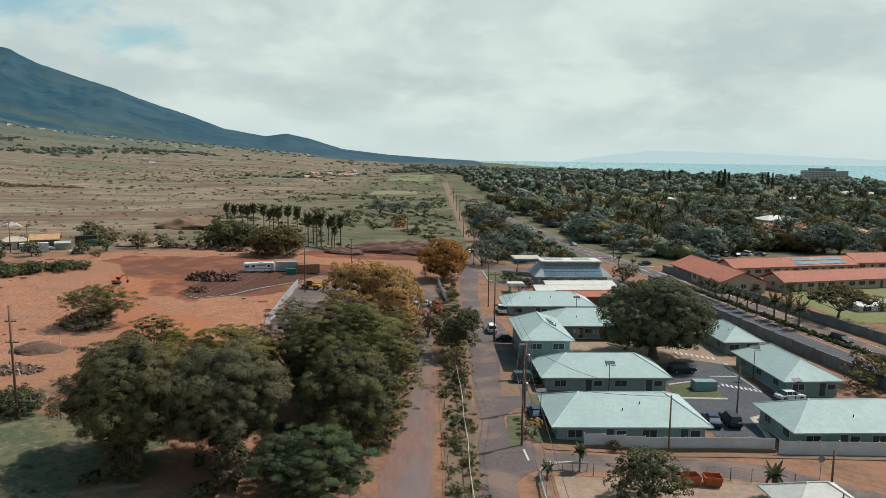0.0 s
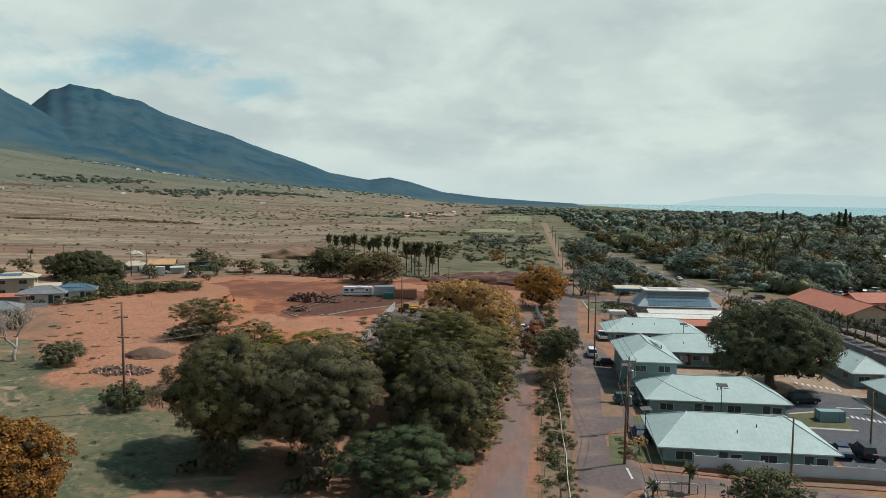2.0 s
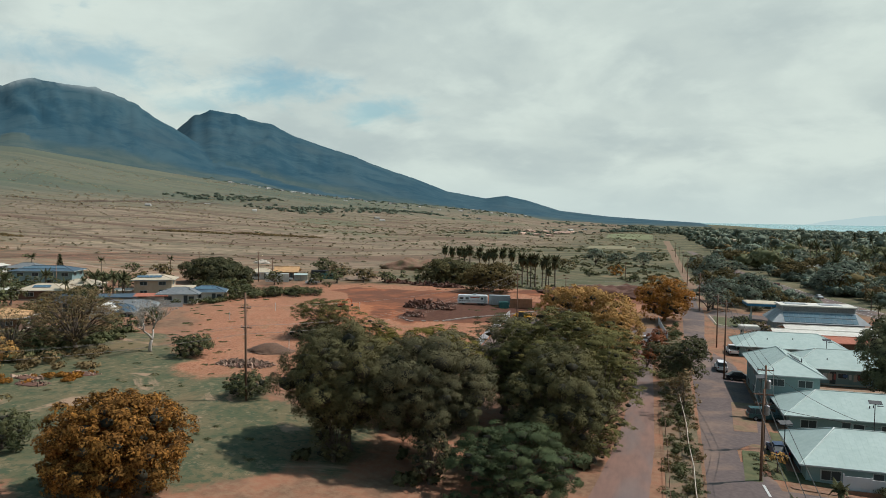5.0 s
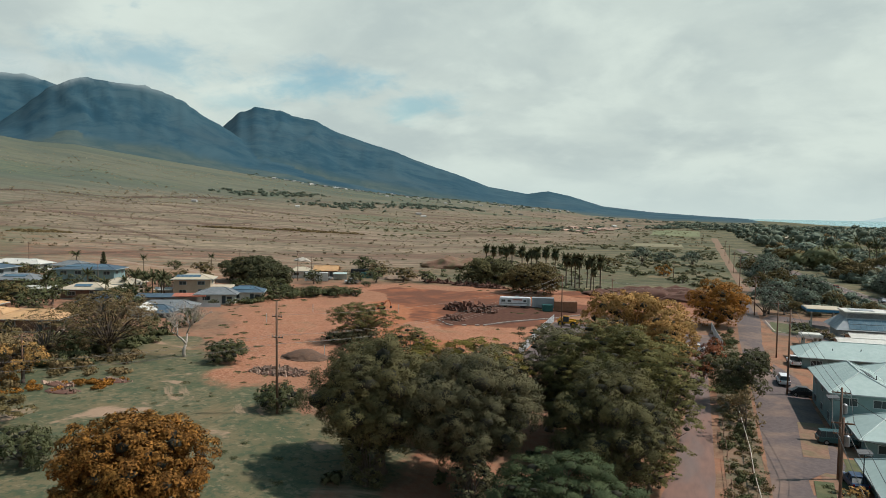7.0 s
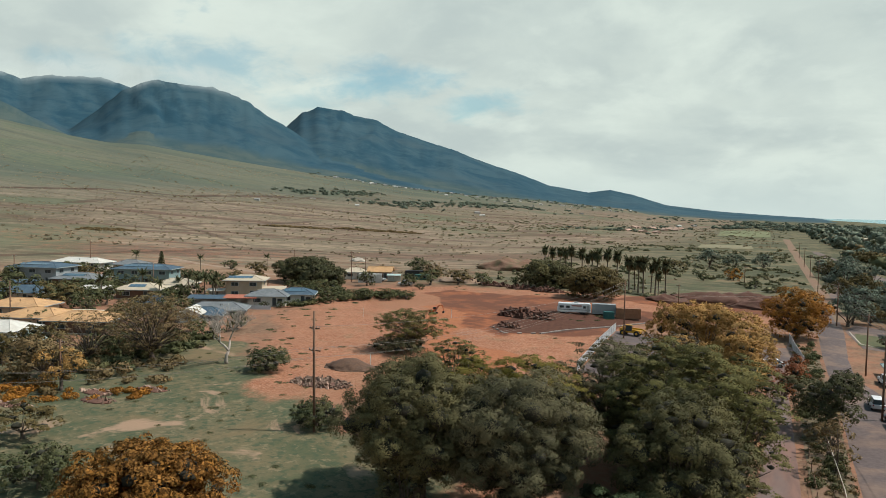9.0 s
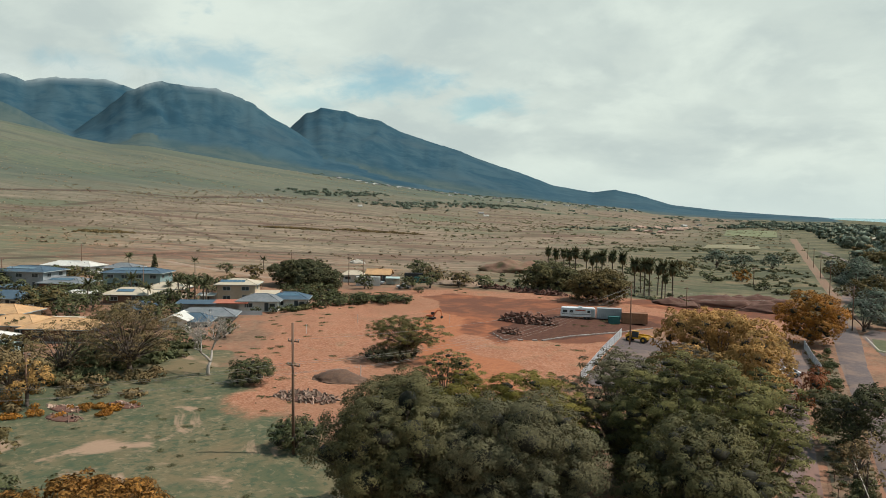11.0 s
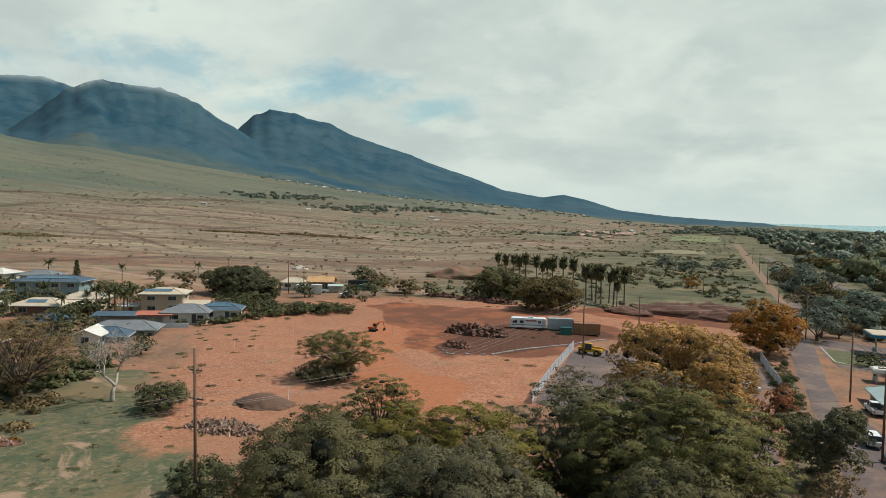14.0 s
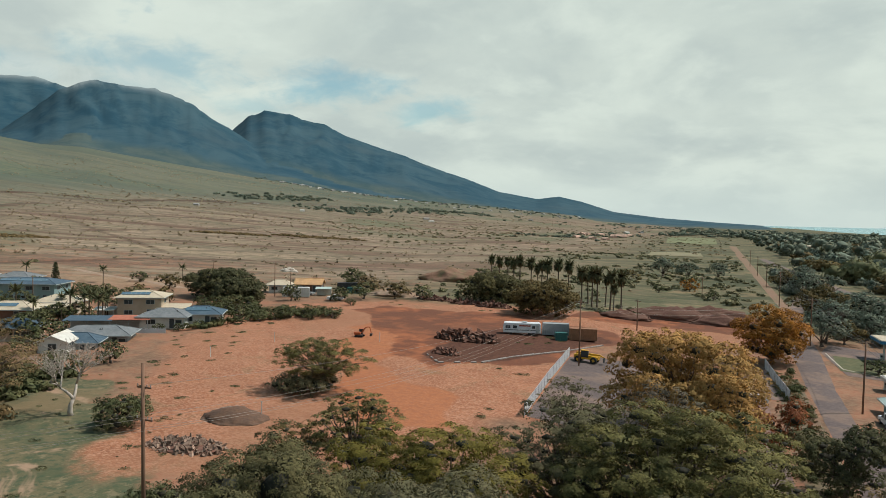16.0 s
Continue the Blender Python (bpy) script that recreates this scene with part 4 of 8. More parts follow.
def hip_house(place, turn, w, d, label, wall_h=2.6, rise=2.4, over=0.75, ridge=None, roof="roof_teal", wall="wall_teal", storeys=1, windows=True, group="green-roofed houses", category="house",
              plinth=0.25, solar=None, name="house"):
    """A hipped house of w x d wall to wall, its floor at the place."""
    h = thing(name, place, label, category, group, turn)
    ridge = ridge if ridge is not None else max(1.0, abs(w - d) + 1.0)
    top = wall_h * storeys
    part("wall", box(B(), (0, 0, (top - 1.2) / 2), (w, d, top + 1.2)), M[wall], h)
    part("plinth", box(B(), (0, 0, 0.02), (w + 0.12, d + 0.12, plinth)), M["concrete_light"], h)
    bm = B()
    base, a, b = hip_roof(bm, w, d, top + 0.1, rise, over, ridge)
    roof_ob = part("roof", bm, M[roof], h)
    hips = [(base[0], a), (base[3], a), (base[1], b), (base[2], b)] if w >= d else [(base[0], a), (base[1], a), (base[3], b), (base[2], b)]
    cap = M["roof_cap"] if roof == "roof_teal" else M[roof]
    for p, q in hips + [(a, b)]:
        part("ridge_cap", tube(B(), (p + Vector((0, 0, 0.01)), q + Vector((0, 0, 0.03))), (0.07, 0.08), 6), cap, roof_ob)
    bm = B()
    x, y = w / 2 + over, d / 2 + over
    for c, s in (((0, -y - 0.03, top + 0.03), (2 * x + 0.12, 0.06, 0.17)), ((0, y + 0.03, top + 0.03), (2 * x + 0.12, 0.06, 0.17)),
                 ((-x - 0.03, 0, top + 0.03), (0.06, 2 * y, 0.17)), ((x + 0.03, 0, top + 0.03), (0.06, 2 * y, 0.17))):
        box(bm, c, s)
    part("gutter", bm, M["frame_white"], h)
    # raised seams down the long slopes
    if roof in ("roof_teal",):
        seams, n = B(), int((2 * x if w >= d else 2 * y) / 0.62)
        for k in range(1, n):
            u = -1 + 2 * k / n
            for s in (-1, 1):
                if w >= d:
                    ex, ry = u * x, ridge / 2
                    t = min(1.0, (x - abs(ex)) / max(0.01, x - ry))
                    tube(seams, ((ex, s * y, top + 0.105), (ex, s * y * (1 - t), top + 0.11 + rise * t)), (0.006, 0.006), 3, False)
                else:
                    ey, ry = u * y, ridge / 2
                    t = min(1.0, (y - abs(ey)) / max(0.01, y - ry))
                    tube(seams, ((s * x, ey, top + 0.105), (s * x * (1 - t), ey, top + 0.11 + rise * t)), (0.006, 0.006), 3, False)
        part("seams", seams, M["roof_teal"], roof_ob)
    rng = random.Random(int(w * 31 + d * 17 + place[1]))
    for k in range(2 if w * d > 90 else 1):
        vx, vy = rng.uniform(-0.3, 0.3) * w, -d * rng.uniform(0.18, 0.32)
        vz = top + 0.1 + rise * (1 - abs(vy) / y)
        part("vent_pipe", tube(B(), ((vx, vy, vz - 0.2), (vx, vy, vz + 0.35)), (0.07, 0.07), 8), M["metal_dark"], roof_ob)
    if windows:
        for s in range(storeys):
            zc = s * wall_h + wall_h * 0.6
            n = max(2, int(w / 4.2))
            for k in range(n):
                u = (k + 0.5) / n * w - w / 2
                for side in ((0, -1), (0, 1)):
                    if side[1] < 0 and s == 0 and k in (1, n - 1):
                        door(h, (u - 0.3, -d / 2, 0.12), 0.95, 2.05, side)
                        window(h, (u + 1.15, -d / 2, zc), 1.3, 0.8, side)
                    else:
                        window(h, (u, side[1] * d / 2, zc), 1.9, 0.95, side)
            n = max(1, int(d / 4.5))
            for k in range(n):
                u = (k + 0.5) / n * d - d / 2
                for side in ((-1, 0), (1, 0)):
                    window(h, (side[0] * w / 2, u, zc), 1.6, 0.95, side)
    if solar:
        sx, sy, nx, ny = solar
        for k in range(nx):
            for r in range(ny):
                px, py = sx + k * 1.12, sy + r * 1.75
                pz = top + 0.1 + rise * (1 - abs(py) / y)
                bm = box(B(), (0, 0, 0), (1.06, 1.7, 0.05))
                bmesh.ops.transform(bm, matrix=Matrix.Translation((px, py, pz + 0.1)) @ Matrix.Rotation(math.atan2(rise, y) * (1 if py < 0 else -1), 4, "X"), verts=bm.verts)
                part("solar_panel", bm, M["solar"], roof_ob)
    return h


# the green-roofed housing beside the lane
TEAL = "teal house with pale green hipped metal roof"
hip_house((24.1, 99.6, -1.1), 1.0, 19.2, 11.0, TEAL + ", behind a white fence", ridge=11.5, rise=2.55)
hip_house((25.5, 118.3, -0.85), 1.5, 19.0, 9.2, TEAL + ", beside a solar lamp", ridge=10.8, rise=2.5)
tall_house = hip_house((17.8, 131.5, -0.6), 1.5, 7.6, 15.5, "two-storey house with pale green hipped roof and teal walls", wall_h=2.75, storeys=2, rise=2.2, ridge=8.0, over=0.7)
for k, v in enumerate((-2.2, 0.2)):
    bm = box(B(), (0, 0, 0), (1.3, 1.9, 0.08))
    bmesh.ops.transform(bm, matrix=Matrix.Translation((1.7, v, 5.6 + 2.2 * (1 - 1.7 / 4.5) + 0.06)) @ Matrix.Rotation(math.atan2(2.2, 4.5), 4, "Y"), verts=bm.verts)
    part("skylight", bm, M["glass"], tall_house, "dark glass roof light")
hip_house((30.5, 151.0, -0.4), 1.5, 17.0, 10.5, TEAL + ", with a washing line", ridge=8.0, rise=2.5)
hip_house((24.8, 169.0, -0.3), 2.0, 19.5, 10.0, TEAL, ridge=11.0, rise=2.4)
hip_house((56.5, 142.0, -0.95), 3.0, 6.4, 11.5, "small house with pale green hipped roof beside the concrete wall", ridge=6.0, rise=2.2)
hip_house((57.2, 121.2, -1.0), 3.0, 8.4, 16.0, TEAL + ", beside the car park", ridge=9.5, rise=2.45)
hip_house((57.5, 97.6, -1.05), 2.0, 26.0, 9.4, "long teal house with pale green hipped metal roof", ridge=18.0, rise=2.5)
hip_house((37.8, 75.2, -1.5), 3.0, 7.0, 5.5, "small white-roofed house at the corner of a yard", ridge=2.0, rise=1.9, roof="roof_white", wall="wall_white", group="")


# ---------------------------------------------------------------- plants
def unit_ball(level=2):
    bm = bmesh.new()
    bmesh.ops.create_icosphere(bm, subdivisions=level, radius=1.0)
    v, f = np.array([v.co[:] for v in bm.verts]), np.array([[v.index for v in f.verts] for f in bm.faces])
    bm.free()
    return v, f


ROUGH_V, ROUGH_F = unit_ball(1)


def puffed(u, lobe, cells):
    """How far out the uneven skin of a lobe lies in the directions u."""
    r = np.array(lobe[3:])
    d = np.linalg.norm((u[:, None] - cells[None]) * r * (1.0, 1.0, 1.3), axis=2).min(1)
    return 1.0 - 0.22 * np.clip(d / 0.95, 0, 1.6) ** 1.6 * min(1.0, 1.6 / r.max())


def leaf_cloud(name, lobes, per_m2, size, seed, mat, gap=0.35, flat=0.35, inner=0.3, core=0.0):
    """Tufts of leaves over ellipsoid lobes (x, y, z, rx, ry, rz); each leaf a small blade. core: a rough mass inside,
    its dark twig colour standing for the crown's inner shade.
    """
    rng = np.random.default_rng(seed)
    P, N, CV, SH = [], [], [], []
    arr = np.array(lobes, float)
    spray = flat > 0.5 and per_m2 > 10
    cell = 2.4 if spray else 1.4 if per_m2 > 10 else 3.0
    thick, rise, spread = (0.42, 1.0, 0.34) if spray else (0.8, 0.7, 0.24)
    for k, lobe in enumerate(lobes):
        c0, r = np.array(lobe[:3]), np.array(lobe[3:])
        rx, ry, rz = r
        area = 4 * math.pi * ((rx * ry) ** 1.6 / 3 + (rx * rz) ** 1.6 / 3 + (ry * rz) ** 1.6 / 3) ** (1 / 1.6)
        m = max(7, int(area / cell))
        i = np.arange(m) + 0.5
        el, turn = np.arccos(1 - 2 * i / m), i * 2.39996 + rng.uniform(0, 6.283)
        cells = np.stack([np.cos(turn) * np.sin(el), np.sin(turn) * np.sin(el), np.cos(el)], 1) + rng.normal(scale=0.28 / math.sqrt(m), size=(m, 3))
        cells /= np.linalg.norm(cells, axis=1, keepdims=True)
        mid = c0 + cells * r * rng.uniform(0.66, 1.04, (m, 1))
        keep = ((cells[:, 2] > -0.12) | (rng.random(m) < 0.25)) & (rng.random(m) > gap * 0.22)
        others = np.delete(arr, k, 0)
        if len(others):
            q = (mid[:, None, :] - others[None, :, :3]) / others[None, :, 3:]
            keep &= ((q * q).sum(-1) > 0.6).all(1)
        w, mid = cells[keep], mid[keep]
        if len(mid):
            rt = np.minimum(0.54 * math.sqrt(cell) * rng.uniform(0.6, 1.6, len(mid)), r.min() * (1.2 if spray else 0.8))
            each = np.maximum(6, (per_m2 * 1.55 * cell * (rt / (0.54 * math.sqrt(cell))) ** 2).astype(int))
            who = np.repeat(np.arange(len(mid)), each)
            n = len(who)
            v = rng.normal(size=(n, 3)) * (0.8 if spray else 0.86) + w[who] * 0.8 + (0, 0, rise)
            v /= np.linalg.norm(v, axis=1, keepdims=True)
            shell = np.where(rng.random(n) < inner * 0.4, rng.uniform(0.2, 0.8, n), rng.uniform(0.76, 1.06, n) + 0.35 * rng.random(n) ** 4)
            P.append(mid[who] + v * (rt[who] * shell)[:, None] * (1.0, 1.0, thick))
            N.append(v)
            SH.append(v * 0.55 + w[who] * 0.55)
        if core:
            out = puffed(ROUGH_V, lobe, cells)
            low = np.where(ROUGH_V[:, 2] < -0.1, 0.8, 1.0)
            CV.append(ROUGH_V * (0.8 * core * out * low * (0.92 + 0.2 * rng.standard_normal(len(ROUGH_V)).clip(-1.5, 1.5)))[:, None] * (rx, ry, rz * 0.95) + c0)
    P, N = np.concatenate(P), np.concatenate(N)
    n = len(P)
    N = N + rng.normal(scale=spread, size=(n, 3))
    N[:, 2] += 0.5 * flat
    N /= np.linalg.norm(N, axis=1, keepdims=True)
    T = np.cross(N, rng.normal(size=(n, 3)))
    T /= np.linalg.norm(T, axis=1, keepdims=True)
    S = np.cross(N, T)
    soft = np.concatenate(SH) + N * 0.45
    ln = (size * rng.uniform(0.6, 1.45, n))[:, None]
    wd = ln * rng.uniform(0.45, 0.8, n)[:, None]
    V = np.stack([P - T * ln * 0.45 - S * wd * 0.55, P + T * ln * 0.6, P - T * ln * 0.45 + S * wd * 0.55], 1).reshape(-1, 3)
    tri = np.concatenate([ROUGH_F + 3 * n + k * len(ROUGH_V) for k in range(len(CV))]) if CV else np.zeros((0, 3), int)
    V = np.concatenate([V, *CV]) if CV else V
    loops = np.concatenate([np.arange(3 * n), tri.ravel()]).astype(np.int32)
    mesh = bpy.data.meshes.new(name)
    mesh.vertices.add(len(V))
    mesh.vertices.foreach_set("co", V.astype(np.float32).ravel())
    mesh.loops.add(len(loops))
    mesh.loops.foreach_set("vertex_index", loops)
    mesh.polygons.add(n + len(tri))
    mesh.polygons.foreach_set("loop_start", np.arange(0, 3 * (n + len(tri)), 3).astype(np.int32))
    mesh.update(calc_edges=True)
    mesh.materials.append(mat)
    way = np.concatenate([np.repeat(soft, 3, 0)] + [ROUGH_V] * len(CV))
    mesh.polygons.foreach_set("use_smooth", np.ones(len(mesh.polygons), bool))
    mesh.normals_split_custom_set_from_vertices((way / np.linalg.norm(way, axis=1, keepdims=True)).astype(np.float32))
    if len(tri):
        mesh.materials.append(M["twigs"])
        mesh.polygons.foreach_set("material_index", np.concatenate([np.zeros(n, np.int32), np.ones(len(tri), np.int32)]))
    return mesh


def limb(bm, a, b, ra, rb, rng, bend=0.12, sides=7, steps=4):
    a, b = Vector(a), Vector(b)
    off = Vector((rng.uniform(-1, 1), rng.uniform(-1, 1), rng.uniform(0, 0.8))) * (b - a).length * bend
    pts = [a.lerp(b, t) + off * math.sin(math.pi * t) for t in (k / steps for k in range(steps + 1))]
    tube(bm, pts, [ra + (rb - ra) * k / steps for k in range(steps + 1)], sides)
    return pts


def crown_lobes(rng, radius, base, top, count, form):
    """Lobes of a crown between heights base and top."""
    out = []
    if form in ("dome", "hanging", "layered", "acacia"):
        foot = {"dome": 0.8, "hanging": 0.4, "layered": 0.75, "acacia": 0.5}[form]
        small, large = {"dome": (0.19, 0.33), "hanging": (0.17, 0.29), "layered": (0.20, 0.34), "acacia": (0.17, 0.30)}[form]
        thin, fat = {"dome": (0.6, 0.9), "hanging": (0.65, 1.0), "layered": (0.42, 0.62), "acacia": (0.32, 0.48)}[form]
        for _ in range(5000):
            if len(out) >= count:
                break
            az, h = rng.uniform(0, 6.283), rng.random() if form != "acacia" else 1 - rng.random() ** 1.6
            wide = radius * ((foot + (1 - foot) * min(1.0, h / 0.4)) if h < 0.45 else math.sqrt(max(0.02, 1 - ((h - 0.45) / 0.58) ** 2)))
            f = rng.uniform(0.74, 1.0) if rng.random() < 0.88 else rng.uniform(0.1, 0.6)
            s = radius * rng.uniform(small, large)
            p = Vector(((wide - s * 0.6) * f * math.cos(az), (wide - s * 0.6) * f * math.sin(az), base + s * 0.45 + (top - base - s * 0.9) * h))
            if all(Vector((p.x - o[0], p.y - o[1], (p.z - o[2]) * 1.35)).length > (0.70 if form == "layered" else 0.62) * (s + o[3]) for o in out):
                out.append((*p, s, s * rng.uniform(0.8, 1.2), s * rng.uniform(thin, fat)))
        return out
    for k in range(count):
        a = k * 2.399 + rng.uniform(-0.4, 0.4)
        f = math.sqrt((k + 0.5) / count)
        if form == "umbrella":  # wide and flat on spreading limbs
            r = radius * f * 0.80
            z = top - (top - base) * (0.28 + 0.42 * f * f) + rng.uniform(-0.25, 0.25)
            s = radius * rng.uniform(0.26, 0.42)
            out.append((r * math.cos(a), r * math.sin(a), z + rng.uniform(-0.12, 0.1) * (top - base), s, s * rng.uniform(0.85, 1.15), s * rng.uniform(0.40, 0.58)))
        else:  # round, loose
            t = rng.uniform(0.15, 1.0)
            r = radius * math.sqrt(max(0.03, 1 - (2 * t - 1) ** 2 * 0.9)) * rng.uniform(0.35, 0.95)
            s = radius * rng.uniform(0.24, 0.40)
            out.append((r * math.cos(a), r * math.sin(a), base + (top - base - s) * t, s, s, s * rng.uniform(0.6, 0.85)))
    return out


def make_tree(x, y, radius, base, top, label, leaves="dark", form="round", count=16, per_m2=9.0, leaf=0.42, seed=1, trunk=0.35, bark="bark", gap=0.35, lean=(0, 0), inner=0.3, squash=1.0, z=None,
              group="", category="tree", name="tree", core=0.62):
    """A tree at (x, y); base and top are heights of its crown over the ground."""
    rng = random.Random(seed)
    t = thing(name, (x, y, hz(x, y) if z is None else z), label, category, group)
    count = max(5, int(count * (1.35 if form in ("dome", "hanging", "layered", "acacia") else 0.8)))
    lobes = [(a + lean[0], b * squash + lean[1], c, d, e, f) for a, b, c, d, e, f in crown_lobes(rng, radius, base, top, count, form)]
    bm = B()
    fork = Vector((rng.uniform(-0.3, 0.3), rng.uniform(-0.3, 0.3), max(0.7, base * (0.55 if form == "umbrella" else 0.9) + 0.2)))
    limb(bm, (0, 0, -0.4), fork, trunk * 1.25, trunk * 0.8, rng, 0.05, 9)
    tube(bm, ((0, 0, -0.3), (0, 0, 0.5)), (trunk * 1.9, trunk * 1.1), 9)
    for k, lb in enumerate(lobes):
        c = Vector(lb[:3]) - Vector((0, 0, lb[5] * 0.4))
        mid = fork.lerp(c, rng.uniform(0.4, 0.55)) + Vector((0, 0, (c - fork).length * (0.03 if form == "umbrella" else 0.08)))
        limb(bm, fork, mid, trunk * 0.40, trunk * 0.22, rng, 0.06, 5, 2)
        limb(bm, mid, c, trunk * 0.22, trunk * 0.08, rng, 0.08, 4, 2)
        for s in range(0 if core > 0.55 else 2):
            tip = Vector(lb[:3]) + Vector((rng.uniform(-0.8, 0.8) * lb[3], rng.uniform(-0.8, 0.8) * lb[4], rng.uniform(-0.2, 0.7) * lb[5]))
            limb(bm, mid, tip, trunk * 0.12, trunk * 0.03, rng, 0.1, 3, 2)
    part("trunk", bm, M[bark], t, smooth_shade=True)
    core = min(core, 0.48) if form == "layered" else core
    fine = form in ("hanging", "layered", "acacia")
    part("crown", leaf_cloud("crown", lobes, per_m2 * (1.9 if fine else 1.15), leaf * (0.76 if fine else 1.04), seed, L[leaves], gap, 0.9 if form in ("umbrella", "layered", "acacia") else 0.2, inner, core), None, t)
    return t


# trees between the field and the dirt lane
make_tree(-34.0, 82.5, 7.7, 2.6, 13.4, "large dense dark green tree with drooping crown", "dark", "hanging", 54, 40, 0.18, 3, 0.6, core=0.82)
make_tree(-24.4, 83.4, 7.2, 2.8, 13.8, "tall dense dark green tree with greyish twigs", "dusky", "hanging", 50, 40, 0.18, 5, 0.5, core=0.82)
make_tree(-11.2, 88.0, 6.0, 0.8, 13.0, "dense dark green tree beside the dirt lane", "dark", "hanging", 48, 34, 0.20, 8, 0.5, core=0.82)
make_tree(-14.0, 77.2, 6.2, 0.4, 7.4, "low spreading fresh green tree at the lane's edge", "fresh", "layered", 40, 36, 0.20, 9, 0.4)
make_tree(-7.4, 91.0, 2.8, 0.2, 5.2, "green shrubby tree at the dirt lane's edge", "kiawe", "layered", 20, 26, 0.21, 81, 0.2)
# crown columns of the two big trees that hang to the ground, built as shrubs
make_tree(-33.6, 78.6, 2.5, 0.1, 6.2, "dark drooping column of a tree's crown, added as a shrub", "dark", "dome", 22, 34, 0.17, 84, 0.2, name="shrub", category="shrub", core=0.8)
make_tree(-22.6, 78.2, 2.4, 0.1, 5.8, "leafy drooping column of a tree's crown, added as a shrub", "dusky", "dome", 22, 34, 0.17, 85, 0.2, name="shrub", category="shrub", core=0.8)
make_tree(-18.6, 72.8, 1.7, 0.1, 1.6, "small bright green shrub on red soil", "fresh", "dome", 12, 28, 0.18, 83, 0.1, name="shrub", category="shrub")
make_tree(-41.5, 107.0, 4.4, 3.4, 10.4, "forked olive tree with rounded crown at the field's edge", "kiawe", "layered", 30, 22, 0.22, 11, 0.42)
make_tree(-47.0, 104.5, 3.8, 1.4, 7.2, "small dark twiggy tree at the field's edge", "olive", "layered", 20, 20, 0.22, 12, 0.28)
make_tree(-28.0, 98.0, 6.9, 1.6, 12.4, "spreading yellow-green tree with rounded crown", "lime", "layered", 38, 24, 0.22, 13, 0.4)
make_tree(-34.8, 98.6, 5.4, 1.6, 11.2, "spreading olive tree near the field", "lime", "layered", 30, 24, 0.22, 14, 0.35)
make_tree(-13.4, 101.5, 8.2, 2.6, 15.8, "broad dark olive-green tree with layered crown", "kiawe", "layered", 50, 24, 0.23, 15, 0.5)
make_tree(-21.0, 106.5, 6.8, 2.6, 13.8, "broad greyish green tree with layered crown", "dusky", "layered", 40, 20, 0.24, 16, 0.42, core=0.55)
make_tree(-7.4, 98.0, 4.6, 1.4, 12.4, "olive-green tree leaning over the dirt lane", "kiawe", "layered", 34, 24, 0.23, 17, 0.35)
make_tree(-7.2, 112.0, 5.2, 2.0, 12.6, "olive-green tree beside the dirt lane", "kiawe", "layered", 30, 22, 0.24, 18, 0.4)
make_tree(-14.5, 116.0, 5.6, 3.5, 14.0, "greyish tree with thin twiggy crown", "grey", "acacia", 24, 12, 0.24, 19, 0.35, gap=0.6, core=0)
make_tree(-25.8, 131.0, 4.8, 4.6, 9.6, "open flat-topped tree by the yard fence", "dusky", "acacia", 16, 16, 0.22, 20, 0.2, core=0)
make_tree(-14.0, 146.0, 9.6, 2.4, 15.0, "large tree with dry yellow leaves", "yellow", "round", 46, 13, 0.30, 21, 0.45, gap=0.4, core=0.5)
make_tree(-8.2, 136.5, 4.8, 2.0, 11.0, "tree with dry yellow-green leaves", "yellow", "round", 18, 12, 0.28, 22, 0.35, gap=0.5, core=0.5)
make_tree(-2.4, 142.0, 4.2, 0.5, 8.0, "small red-brown leafed tree", "redbrown", "round", 16, 14, 0.28, 23, 0.25, gap=0.4, core=0.6)
make_tree(1.0, 205.0, 6.9, 0.5, 12.9, "bright orange leafed tree beside the lane", "orange", "round", 50, 13, 0.28, 24, 0.4, core=0.5, gap=0.6)
make_tree(3.0, 130.0, 4.9, 2.2, 8.9, "dark green round tree beside the lane", "deep", "round", 26, 22, 0.25, 25, 0.3)
make_tree(2.6, 114.2, 2.5, 1.4, 6.4, "thin brownish tree on the verge", "brown", "round", 11, 14, 0.26, 26, 0.14, gap=0.5, core=0)
make_tree(2.4, 120.5, 2.4, 1.0, 5.8, "thin brown-green tree on the verge", "brown", "round", 10, 14, 0.26, 27, 0.14, gap=0.5, core=0)
make_tree(39.0, 133.0, 10.4, 2.2, 14.2, "huge umbrella-crowned dark green tree in the yard", "shade", "dome", 72, 24, 0.23, 28, 0.8)
make_tree(-64.2, 139.0, 7.6, 2.0, 7.6, "wide flat-topped thorn tree in the red field", "kiawe", "acacia", 34, 26, 0.2, 29, 0.3, squash=0.85, core=0, gap=0.6)
make_tree(-66.5, 138.0, 5.4, 0.1, 2.0, "low dark shrub thicket beneath a thorn tree", "dusky", "dome", 20, 11, 0.26, 44, 0.12, core=0.7, name="shrub", category="shrub")
make_tree(-46.2, 61.4, 6.2, 0.8, 8.6, "golden brown leafed tree", "gold", "dome", 40, 36, 0.22, 30, 0.3, gap=0.25)
make_tree(21.8, 78.2, 4.3, 0.8, 5.2, "pale green bushy tree in the fenced yard", "bush", "dome", 20, 18, 0.24, 31, 0.3)
make_tree(-97.0, 108.8, 8.8, 1.6, 11.4, "wide tree with thin brownish crown and bare limbs", "brown", "acacia", 46, 7, 0.25, 32, 0.4, gap=0.6, core=0)
make_tree(-104.5, 102.5, 6.0, 1.2, 8.5, "tree with thin brownish crown and bare limbs", "brown", "acacia", 26, 7, 0.25, 43, 0.3, gap=0.6, core=0)
